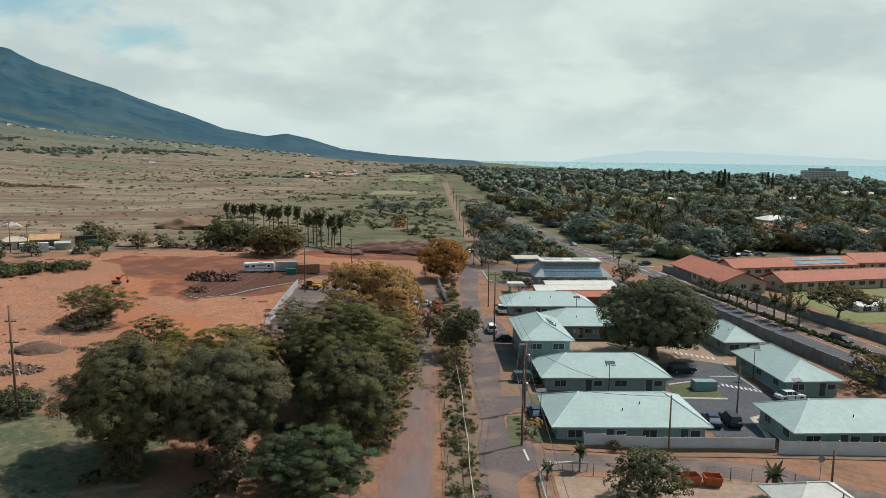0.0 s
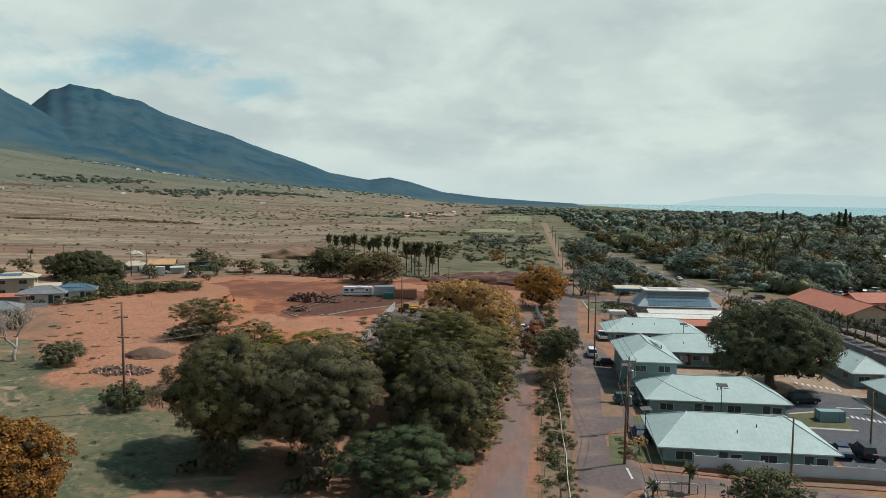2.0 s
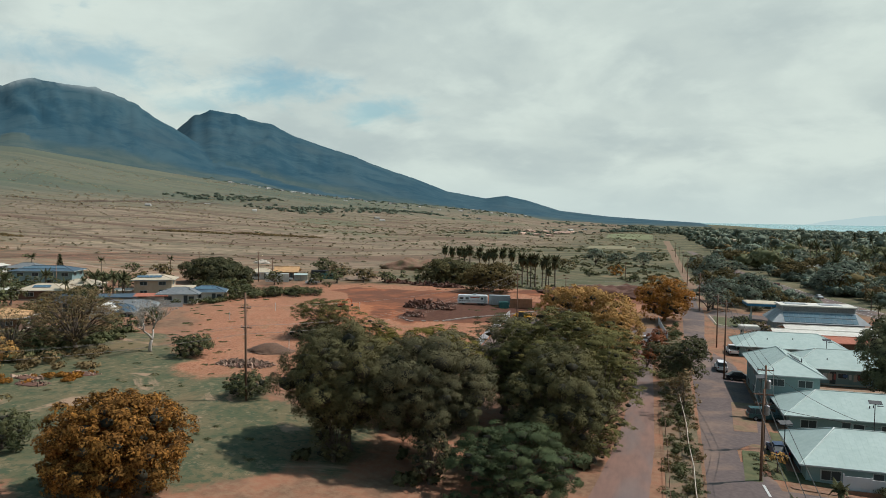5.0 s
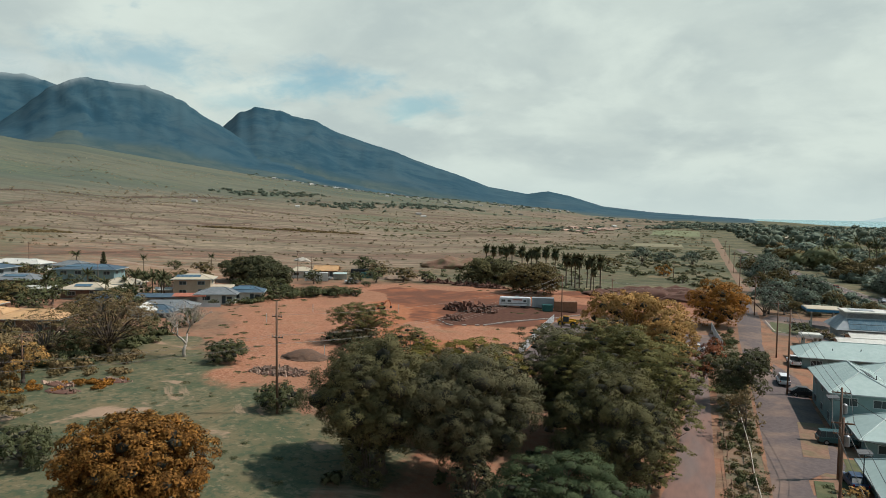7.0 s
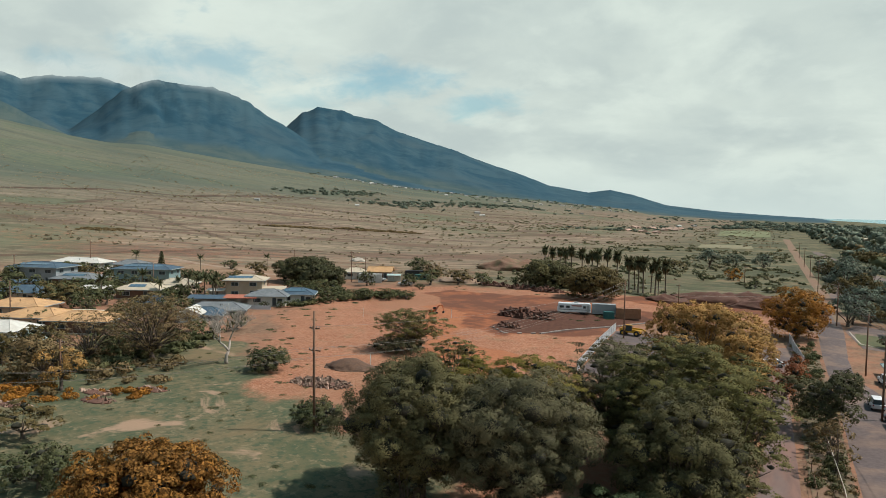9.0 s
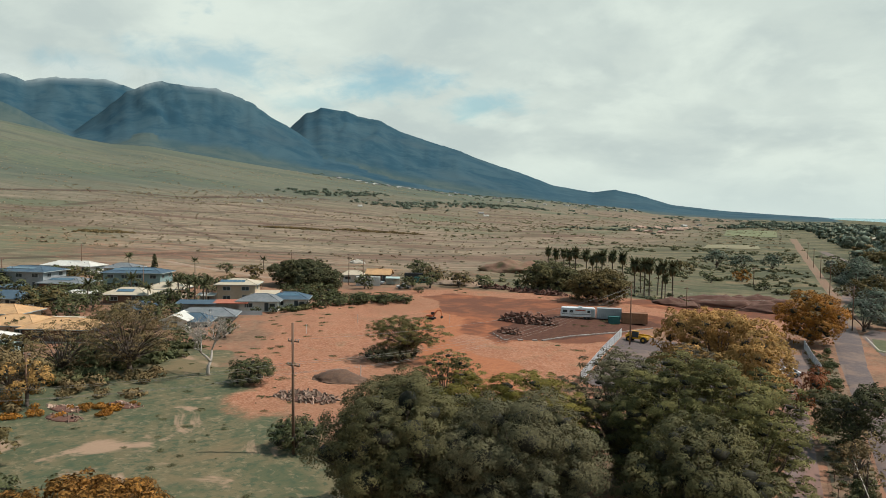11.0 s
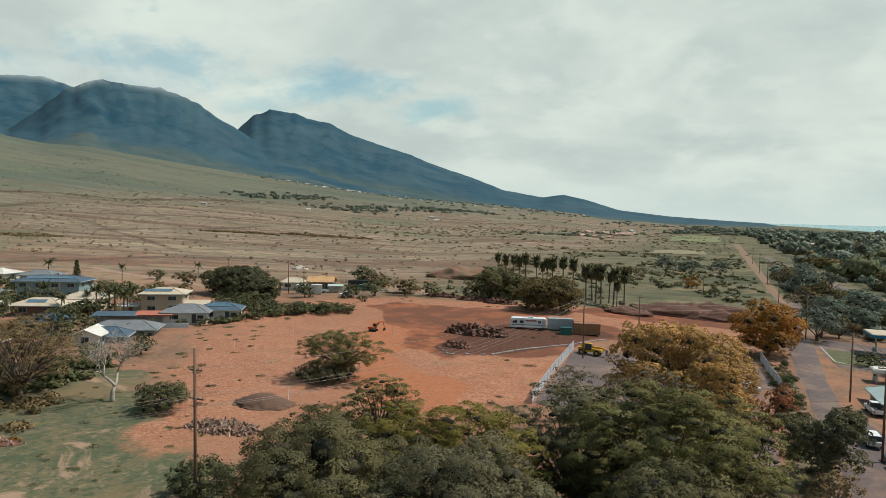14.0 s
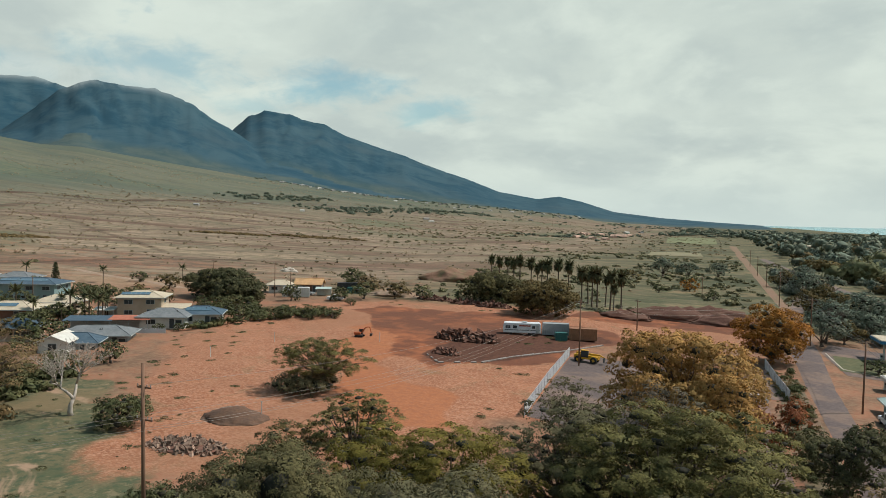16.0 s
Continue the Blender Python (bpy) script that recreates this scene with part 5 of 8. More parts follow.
make_tree(-101.0, 92.0, 5.4, 1.0, 6.6, "bushy tree with orange-brown leaves", "brown", "round", 20, 12, 0.3, 33, 0.3, gap=0.4, core=0.5)
make_tree(-93.4, 89.6, 3.2, 1.6, 6.2, "small tree with yellow-brown leaves", "yellow", "round", 12, 12, 0.28, 34, 0.2, core=0.5)
make_tree(-78.5, 74.0, 4.0, 1.0, 4.0, "low flat-topped green tree", "olive", "umbrella", 12, 16, 0.26, 35, 0.2)
make_tree(-64.5, 66.0, 3.4, 0.4, 3.6, "low round grey-green bush", "bush", "dome", 20, 30, 0.19, 36, 0.15)
make_tree(-53.5, 93.5, 3.4, 0.2, 3.0, "dark scrubby bush around a pole", "bush", "dome", 20, 28, 0.2, 37, 0.15, core=0.7)
make_tree(-76.4, 112.9, 3.8, 0.2, 3.4, "dark scrubby bush in dry grass", "bush", "dome", 20, 28, 0.2, 38, 0.12, core=0.7)
make_tree(-151.0, 224.0, 10.0, 0.6, 8.6, "large dark green tree behind houses", "deep", "dome", 30, 11, 0.42, 39, 0.4)
make_tree(-135.0, 212.0, 8.0, 0.6, 7.4, "large dark green tree behind houses", "deep", "dome", 26, 11, 0.42, 40, 0.4)
make_tree(-74.5, 259.0, 9.4, 0.4, 8.6, "broad dark green tree by the palms", "dark", "dome", 32, 11, 0.38, 41, 0.4)
make_tree(-53.0, 238.5, 10.0, 0.8, 8.8, "broad olive tree by the palms", "olive", "dome", 34, 10, 0.38, 42, 0.4)


def bare_tree(x, y, top, spread, label, seed=4, bark="bark_pale"):
    rng = random.Random(seed)
    t = thing("bare_tree", (x, y, hz(x, y)), label, "tree")
    bm = B()

    def grow(a, way, length, r, depth):
        b = Vector(a) + way * length
        pts = limb(bm, a, b, r, max(0.016, r * 0.62), rng, 0.1, 6 if depth < 3 else 4, 3)
        if depth >= 7:
            return
        for k in range(3 if depth in (1, 2, 3) else 2):
            side = Vector((rng.uniform(-1, 1), rng.uniform(-1, 1), rng.uniform(-0.15, 0.75)))
            grow(pts[-1], (way * 0.8 + side * spread).normalized(), length * rng.uniform(0.66, 0.9), max(0.022, r * 0.6), depth + 1)

    grow((0, 0, -0.3), Vector((0.15, 0, 1)), top * 0.21, 0.36, 0)
    part("trunk", bm, M[bark], t, smooth_shade=True)
    return t


bare_tree(15.5, 240.0, 10.5, 0.55, "dark leafless many-stemmed tree beside the lane", 9, "bark")
bare_tree(-85.6, 113.7, 11.5, 0.85, "leafless white-barked tree with fine twigs")


# ---------------------------------------------------------------- palms and copied trees
def frond(bm, way, length, width, droop, base, rise, segs=6, blades=True):
    """A palm frond: a drooping midrib with leaflets on both sides."""
    side = Vector((-way.y, way.x, 0))
    pts = []
    for k in range(segs + 1):
        t = k / segs
        pts.append(base + way * length * t * (1 - 0.25 * droop * t) + Vector((0, 0, rise * t - droop * length * t * t * 0.8)))
    for k in range(segs):
        a, b = pts[k], pts[k + 1]
        wa, wb = (width * math.sin(math.pi * min(1, 0.12 + 0.88 * s)) + 0.02 for s in (k / segs, (k + 1) / segs))
        for s in (-1, 1):
            face(bm, a, b, b + side * s * wb * 0.9 - Vector((0, 0, wb * 0.5)), a + side * s * wa * 0.55 - Vector((0, 0, wa * 0.25)))


def palm(place, tall, label, seed, fronds=16, length=2.2, width=0.45, trunk=0.2, lean=0.03, skirt=0, group="palms", droop=0.7, name="palm_tree"):
    rng = random.Random(seed)
    t = thing(name, place, label, "palm", group)
    top = Vector((rng.uniform(-1, 1) * tall * lean, rng.uniform(-1, 1) * tall * lean, tall))
    bm = B()
    pts = [Vector((0, 0, -0.3)).lerp(top, s) + Vector((0.25 * math.sin(s * 3) * lean * tall * 0.3, 0, 0)) for s in (0, 0.04, 0.25, 0.5, 0.75, 1.0)]
    tube(bm, pts, [trunk * 1.6, trunk * 1.25, trunk, trunk * 0.9, trunk * 0.85, trunk * 0.95], 9)
    part("trunk", bm, M["trunk_palm"], t, smooth_shade=True)
    bm = B()
    for k in range(fronds):
        a = k * 2.399
        f = k / fronds
        way = Vector((math.cos(a), math.sin(a), 0))
        frond(bm, way, length * rng.uniform(0.8, 1.1) * (1 - 0.2 * f), width, droop * (1.25 - 1.0 * f), top - Vector((0, 0, 0.1)), length * (0.15 + 0.95 * f), 6)
    part("crown", bm, L["palm"], t)
    if skirt:
        bm = B()
        for k in range(30):
            a = k * 2.399
            way, side = Vector((math.cos(a), math.sin(a), 0)), Vector((-math.sin(a), math.cos(a), 0)) * rng.uniform(0.2, 0.4)
            low = skirt * rng.uniform(0.6, 1.0)
            face(bm, top + way * 0.25 - side, top + way * 1.0 - side * 1.2 - Vector((0, 0, 0.5 * low)), top + way * rng.uniform(0.5, 1.0) + side - Vector((0, 0, low)), top + way * 0.25 + side - Vector((0, 0, low * 0.4)))
        part("dead_fronds", bm, L["brown"], t, "brown hanging dead fronds")
    return t


def ground_at(x, y, turn=0.0, size=1.0, tall=None):
    return pose(x, y, hz(x, y), 0, 0, turn) @ Matrix.Diagonal((size, size, tall or size, 1))


# row of tall fan palms behind the field
proto = [palm((-36.2, 267.3, hz(-36.2, 267.3)), 10.2, "tall fan palm with brown skirt of dead fronds", 1, 38, 3.3, 0.66, 0.25, 0.02, 3.6, "tall fan palms", 1.15),
         palm((-39.1, 263.9, hz(-39.1, 263.9)), 10.4, "tall fan palm with thick brown trunk", 2, 34, 3.1, 0.66, 0.25, 0.03, 3.0, "tall fan palms", 1.15)]
for k, (x, y, s) in enumerate([(-43.4, 266.9, 1.0), (-44.9, 266.0, 0.97), (-48.5, 268.9, 0.98), (-47.0, 272, 0.9), (-58.3, 297.5, 0.96), (-61.5, 295.3, 1.0), (-65, 293, 1.0), (-68.5, 299, 0.93), (-74.8, 309.6, 0.95),
                               (-78.6, 306.9, 1.0), (-82, 311, 0.94), (-85.6, 315.9, 0.92), (-90, 318, 0.9), (-94.8, 323.2, 0.92), (-37.8, 262, 0.7), (-41.5, 271, 0.85), (-71, 304, 0.8)]):
    copy_thing(proto[k % 2], ground_at(x, y, 47 * k, s))

# palms in the yards
palm((15.7, 84.8, hz(15.7, 84.8)), 2.6, "small young palm in a fenced yard", 5, 16, 1.3, 0.42, 0.1, group="yard palms", droop=0.9)
palm((11.6, 82.5, hz(11.6, 82.5)), 1.3, "stubby young palm in a fenced yard", 6, 16, 1.1, 0.36, 0.12, group="yard palms", droop=0.9)
palm((36.0, 80.3, hz(36, 80.3)), 2.6, "bushy young palm in a fenced yard", 7, 30, 1.9, 0.3, 0.12, group="yard palms", droop=1.25)

# palms along the highway's hedge
road_palm = palm((70.5, 193.6, hz(70.5, 193.6)), 2.9, "short feathery palm in the highway hedge", 8, 18, 1.9, 0.34, 0.15, group="hedge palms")
for k, (x, y) in enumerate([(70.9, 189.6), (71.5, 186.4), (71.9, 183.2), (72.0, 179.3), (72.5, 175.7), (73.1, 171.3), (73.7, 167.4), (76.0, 163.7), (76.8, 160.0), (77.6, 156.0)]):
    copy_thing(road_palm, ground_at(x, y, 61 * k, 1.2 if k < 7 else 1.5))

# coconut palms among the houses
coco = palm((-157.0, 180.0, hz(-157, 180)), 5.4, "coconut palm among the houses", 11, 18, 2.4, 0.4, 0.16, 0.05, group="coconut palms")
for k, (x, y, s) in enumerate([(-153.9, 183, 0.85), (-150, 180, 0.8), (-160, 176, 0.75), (-192.6, 180.8, 0.7), (-219, 213, 1.0), (-172, 160, 0.7), (-176, 152, 0.6), (-200, 226, 0.9), (-188, 250, 0.9), (-146, 176, 0.85), (-214, 150, 0.9), (-168, 243, 0.7),
                               (-165.2, 167.7, 1.1), (-143, 168.6, 1.2), (-138.3, 166.8, 1.15), (-148.9, 168.7, 1.2), (-146.4, 177, 1.1), (-163.4, 152.9, 1.1), (-149, 172.7, 1.0), (-140.5, 170, 1.0), (-153.2, 162.6, 0.9), (-145, 163, 0.8),
                               (64, 262, 0.9), (58, 232, 0.75), (61, 226, 0.7), (33, 246, 0.9)]):
    copy_thing(coco, ground_at(x, y, 53 * k, s))

# conical pine among the houses
def pine(x, y, tall, label, seed, spread=0.16):
    t = thing("pine_tree", (x, y, hz(x, y)), label, "pine tree", "conical pines")
    part("trunk", tube(B(), ((0, 0, -0.3), (0, 0, tall * 0.95)), (tall * 0.02, 0.03), 7), M["bark"], t)
    rng = random.Random(seed)
    lobes = []
    n = int(tall * 1.6)
    for k in range(n):
        f = k / n
        r = tall * spread * (1 - f) + 0.2
        for j in range(4):
            a = j * 1.57 + k * 0.7
            lobes.append((math.cos(a) * r * 0.55, math.sin(a) * r * 0.55, tall * (0.1 + 0.9 * f), r * 0.5, r * 0.5, tall * 0.035))
    part("crown", leaf_cloud("crown", lobes, 5, 0.5, seed, L["deep"], 0.2, 0.5, 0.4), None, t)
    return t


pine_one = pine(-206.5, 213.3, 7.4, "narrow dark conical pine behind houses", 3, 0.2)

# trees copied round the houses and beyond the lane
stock = [make_tree(-118.0, 190.0, 3.2, 0.3, 3.6, "rounded green garden bush", "bush", "dome", 9, 5, 0.45, 51, 0.2, group="garden trees"),
         make_tree(-148.0, 170.0, 4.0, 0.8, 5.0, "leafy green garden tree among houses", "bush", "round", 9, 5, 0.45, 52, 0.25, group="garden trees"),
         make_tree(-118.0, 104.0, 4.6, 0.6, 5.2, "leafy olive tree beside houses", "olive", "round", 9, 5, 0.45, 53, 0.25, group="garden trees"),
         make_tree(20.0, 262.0, 6.8, 1.2, 9.5, "broad green tree beyond the lane", "forest", "umbrella", 16, 6, 0.45, 54, 0.4, group="roadside trees"),
         make_tree(26.0, 290.0, 6.2, 0.8, 8.5, "rounded olive tree beyond the lane", "olive", "round", 14, 5, 0.5, 55, 0.35, group="roadside trees")]
places = [
    (0, -121, 187, 1.0), (0, -118, 196, 0.9), (0, -112, 199, 0.8), (1, -127, 200, 1.0), (1, -158, 150, 1.1), (1, -150, 138, 1.0), (2, -112, 122, 1.0), (1, -108, 112, 1.0), (2, -116, 96, 0.9), (0, -106, 98, 0.9),
    (2, -122, 90, 1.0), (1, -168, 172, 1.0), (1, -175, 168, 1.2), (0, -182, 160, 1.2), (2, -163, 140, 1.2), (1, -172, 132, 1.2), (0, -146, 156, 1.1), (2, -139, 145, 1.0), (1, -133, 134, 0.9), (1, -190, 148, 1.2),
    (2, -186, 190, 1.0), (1, -196, 196, 1.1), (0, -172, 196, 0.9), (2, -160, 200, 1.0), (1, -212, 180, 1.3), (0, -206, 158, 1.5), (1, -140, 120, 0.8), (0, -112, 134, 0.7), (1, -104, 128, 0.9), (2, -142, 98, 0.9), (0, -128, 228, 1.2),
    (1, -112, 244, 1.3), (2, -104, 250, 1.1), (0, -116, 236, 1.0), (1, -96, 252, 0.9), (0, -108, 228, 0.6), (0, -70, 252, 0.6), (0, -84, 256, 0.8), (2, -176, 230, 1.0), (1, -160, 236, 1.0), (0, -196, 238, 0.9),
    (3, 14, 234, 0.85), (4, 20, 242, 0.8), (3, 27, 255, 0.9), (3, 31, 276, 1.0), (4, 18, 300, 0.9), (3, 34, 310, 1.0), (4, 28, 335, 1.0), (3, 24, 365, 1.1), (3, 36, 380, 1.0), (4, 20, 400, 1.1), (3, 30, 430, 1.1),
    (4, 36, 260, 0.7), (4, 42, 244, 0.7), (0, 38, 232, 1.0), (0, 54, 211, 1.1), (1, 58, 222, 0.8), (0, 20, 205, 0.9), (2, 23, 198, 0.6), (3, 97, 286, 1.1), (3, 88, 262, 0.8), (3, 80, 300, 1.2), (4, 90, 320, 1.1), (3, 70, 330, 1.2),
    (3, 76, 360, 1.3), (4, 64, 380, 1.2), (3, 104, 300, 1.2), (3, 118, 282, 1.1), (4, 132, 290, 1.1), (3, 146, 278, 1.2), (3, 112, 330, 1.2), (4, 128, 340, 1.2), (3, 160, 300, 1.2), (3, 152, 256, 0.9), (4, 166, 264, 1.0),
    (3, 174, 248, 1.0), (3, 100, 262, 0.8), (2, 70, 118, 1.0), (2, 76, 104, 1.0), (1, 96, 196, 0.7), (1, 101, 188, 0.6), (0, 86, 196, 0.6), (0, 90, 186, 0.5), (3, 182, 290, 1.2),
    (0, -10, 322, 0.9), (0, -30, 335, 0.8), (3, -34, 420, 1.1), (3, -22, 426, 1.0), (3, -8, 430, 0.9), (1, -20, 380, 1.0), (2, -46, 372, 1.0), (0, -64, 390, 1.2)]
places += [(0, -135, 148.2, 1.35), (1, -166.4, 141.3, 1.3), (0, -168.7, 148.5, 1.3), (1, -156.8, 143.6, 1.1), (0, -151.4, 167.3, 1.0), (1, -158.9, 166.8, 0.8), (0, -118.8, 170.2, 0.5), (0, -118, 176, 0.45), (0, -116, 180.5, 0.5),
           (0, -113.6, 185, 0.5), (0, -112, 190, 0.55), (0, -109, 196, 0.8), (1, -104, 200, 0.7), (0, -122.3, 168, 0.5)]
more = random.Random(91)
taken = [(-142, 121), (-130.5, 122.5), (-136, 113), (-125, 116), (-132.5, 107), (-140.5, 182.5), (-125.2, 173.5), (-121.4, 180.5), (-121.8, 147), (-125.8, 155), (-118, 149), (-157.5, 127.5), (-150, 121), (-139, 147.5), (-181, 184), (-203, 165), (-190, 167.5), (-159.5, 165), (-165, 185.5),
         (-146.5, 151), (-153, 139), (-227, 197), (-212, 205), (-176, 141), (-196, 132), (-136, 241.5), (-144.5, 238), (-124, 172), (-117, 178), (-113, 186), (-131, 170), (-118, 158), (-112, 150), (-134, 176), (-110, 170), (-108, 180), (-112, 164)]
while len(places) < 170:
    x, y = more.uniform(-232, -103), more.uniform(86, 222)
    if y < 245 + x * 0.2 and y > 20 - x * 0.62 - 26 and all(math.dist((x, y), q) > 7.5 for q in taken) and inside(np.array([x]), np.array([y]), RED_FIELD)[0] < -3:
        places.append((more.choice((0, 0, 1, 1, 2)), x, y, more.uniform(0.5, 1.05)))
for k, (kind, x, y, s) in enumerate(places):
    copy_thing(stock[kind], ground_at(x, y, 67 * k, s * (1 + 0.1 * math.sin(k)), s * (1 + 0.12 * math.cos(k * 1.7))))
thicket = random.Random(17)
for k in range(26):
    t = thicket.random()
    x, y = -125 + 25 * t + thicket.gauss(0, 1.5), 203 + 1.0 * t + thicket.gauss(0, 5.5) * (1 - 0.6 * t)
    copy_thing(stock[0], ground_at(x, y, 83 * k, thicket.uniform(0.55, 1.05), thicket.uniform(0.3, 0.6)))
make_tree(-121.0, 266.0, 4.2, 0.2, 5.6, "brown dry leafed bushy tree in a dirt yard", "brown", "dome", 16, 8, 0.4, 63, 0.2)
make_tree(-131.0, 272.0, 5.2, 0.6, 7.0, "light green leafy tree behind a yard", "bush", "dome", 16, 8, 0.42, 64, 0.25)
make_tree(90.5, 163.5, 7.6, 3.6, 7.4, "flat-crowned thorn tree on the school lawn", "olive", "umbrella", 15, 8, 0.4, 61, 0.3)
make_tree(-19.0, 352.0, 4.2, 0.4, 5.0, "orange-brown leafed bush in the scrub", "orange", "dome", 10, 6, 0.45, 62, 0.2)


# ---------------------------------------------------------------- far woods and scrub


def strewn(name, spots, leaves, per, mat, seed, label, category, core=True, lob=5):
    """Many small crowns as one mesh: spots of (x, y, radius, height); leaves a crown, their size by per."""
    rng = np.random.default_rng(seed)
    spots = np.array(spots, float)
    z0 = height(spots[:, 0], spots[:, 1])
    n = len(spots)
    c = np.repeat(np.stack([spots[:, 0], spots[:, 1], z0], 1), lob, 0)
    r, h = np.repeat(spots[:, 2], lob), np.repeat(spots[:, 3], lob)
    a, f = rng.uniform(0, 6.283, n * lob), rng.uniform(0, 0.62 if lob < 7 else 0.78, n * lob)
    c += np.stack([np.cos(a) * f * r, np.sin(a) * f * r, h * (0.24 + 0.46 * rng.random(n * lob) * (1 - f))], 1)
    lr = r * rng.uniform(0.36, 0.62, n * lob)
    k = leaves
    u = rng.normal(size=(n * lob, k, 3))
    u /= np.linalg.norm(u, axis=2, keepdims=True)
    p = c[:, None] + u * rng.uniform(0.75, 1.05, (n * lob, k, 1)) * np.stack([lr, lr, np.minimum(lr * 0.8, h * 0.3)], 1)[:, None]
    size = np.broadcast_to((np.repeat(spots[:, 2], lob) * per)[:, None], (n * lob, k)).reshape(-1, 1) * rng.uniform(0.6, 1.4, (n * lob * k, 1))
    P, N = p.reshape(-1, 3), u.reshape(-1, 3) + rng.normal(scale=0.5, size=(n * lob * k, 3))
    P[:, 2] = np.maximum(P[:, 2], np.repeat(np.repeat(z0, lob), k) + 0.1)
    N[:, 2] = np.abs(N[:, 2]) * 1.2
    N /= np.linalg.norm(N, axis=1, keepdims=True)
    T = np.cross(N, rng.normal(size=N.shape))
    T /= np.linalg.norm(T, axis=1, keepdims=True)
    S = np.cross(N, T)
    V = np.stack([P - T * size * 0.45 - S * size * 0.42, P + T * size * 0.6, P - T * size * 0.45 + S * size * 0.42], 1).reshape(-1, 3)
    m = len(P)
    way = np.repeat(u.reshape(-1, 3) * 0.9 + N * 0.3 + (0, 0, 0.15), 3, 0)
    tri = np.zeros((0, 3), int)
    if core:
        balls = n * lob
        body = ROUGH_V[None] * (0.68 + 0.2 * rng.standard_normal((balls, len(ROUGH_V), 1)).clip(-1.5, 1.5)) * np.stack([lr, lr, np.minimum(lr * 0.8, h * 0.3)], 1)[:, None] + c[:, None]
        V, way = np.concatenate([V, body.reshape(-1, 3)]), np.concatenate([way, np.tile(ROUGH_V, (balls, 1))])
        tri = (ROUGH_F[None] + (3 * m + np.arange(balls) * len(ROUGH_V))[:, None, None]).reshape(-1, 3)
    mesh = bpy.data.meshes.new(name)
    mesh.vertices.add(len(V))
    mesh.vertices.foreach_set("co", V.astype(np.float32).ravel())
    mesh.loops.add(3 * m + tri.size)
    mesh.loops.foreach_set("vertex_index", np.concatenate([np.arange(3 * m), tri.ravel()]).astype(np.int32))
    mesh.polygons.add(m + len(tri))
    mesh.polygons.foreach_set("loop_start", np.arange(0, 3 * m + tri.size, 3).astype(np.int32))
    mesh.update(calc_edges=True)
    mesh.materials.append(mat)
    mesh.polygons.foreach_set("use_smooth", np.ones(len(mesh.polygons), bool))
    mesh.normals_split_custom_set_from_vertices((way / np.linalg.norm(way, axis=1, keepdims=True)).astype(np.float32))
    return tagged(new(name, mesh), label, category, kind="stuff")


def sow(rng, count, xs, ys, r, h, keep=None):
    out = []
    while len(out) < count:
        x, y = rng.uniform(*xs), rng.uniform(*ys)
        if keep and not keep(x, y, rng):
            continue
        s = rng.uniform(0.7, 1.35)
        out.append((x, y, rng.uniform(*r) * s, rng.uniform(*h) * s))
    return out


rng = random.Random(77)


def town(x, y, g):
    road = np.interp(y, (245, 306, 400, 520, 700, 1500), (64, 53, 44, 36, 28, 10))
    return x > road + 9 + 0.02 * (y - 245) and x < coast(y) - 25 and not (75 < x < 190 and y < 255)


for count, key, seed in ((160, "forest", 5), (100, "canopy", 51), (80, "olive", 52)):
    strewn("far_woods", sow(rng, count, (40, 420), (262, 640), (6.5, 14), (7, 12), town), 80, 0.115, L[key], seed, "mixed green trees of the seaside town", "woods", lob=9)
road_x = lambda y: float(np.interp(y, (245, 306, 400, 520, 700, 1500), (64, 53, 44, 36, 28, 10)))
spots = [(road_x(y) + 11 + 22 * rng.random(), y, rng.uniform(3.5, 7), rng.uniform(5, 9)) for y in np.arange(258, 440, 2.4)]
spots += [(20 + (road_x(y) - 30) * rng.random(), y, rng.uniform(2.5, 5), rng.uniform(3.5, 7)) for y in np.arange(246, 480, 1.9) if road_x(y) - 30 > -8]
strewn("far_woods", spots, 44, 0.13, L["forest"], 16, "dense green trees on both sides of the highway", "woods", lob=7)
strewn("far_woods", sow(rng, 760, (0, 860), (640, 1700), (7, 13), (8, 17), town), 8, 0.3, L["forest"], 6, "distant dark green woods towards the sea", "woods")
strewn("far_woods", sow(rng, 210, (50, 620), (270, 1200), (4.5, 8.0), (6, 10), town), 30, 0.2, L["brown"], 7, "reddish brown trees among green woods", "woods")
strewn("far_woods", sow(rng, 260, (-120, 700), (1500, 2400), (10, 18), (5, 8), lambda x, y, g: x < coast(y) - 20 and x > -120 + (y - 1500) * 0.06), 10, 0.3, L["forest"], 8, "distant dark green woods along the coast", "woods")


def scrub_keep(x, y, g):
    lane = np.interp(y, (222, 260, 300, 360, 480, 700, 1100), (9, 11, 15, 14, 13, 12, 12))
    return abs(x - lane) > 6 and inside(np.array([x]), np.array([y]), RED_FIELD)[0] < -2 and noise.noise((x * 0.02, y * 0.02, 3)) > -0.12


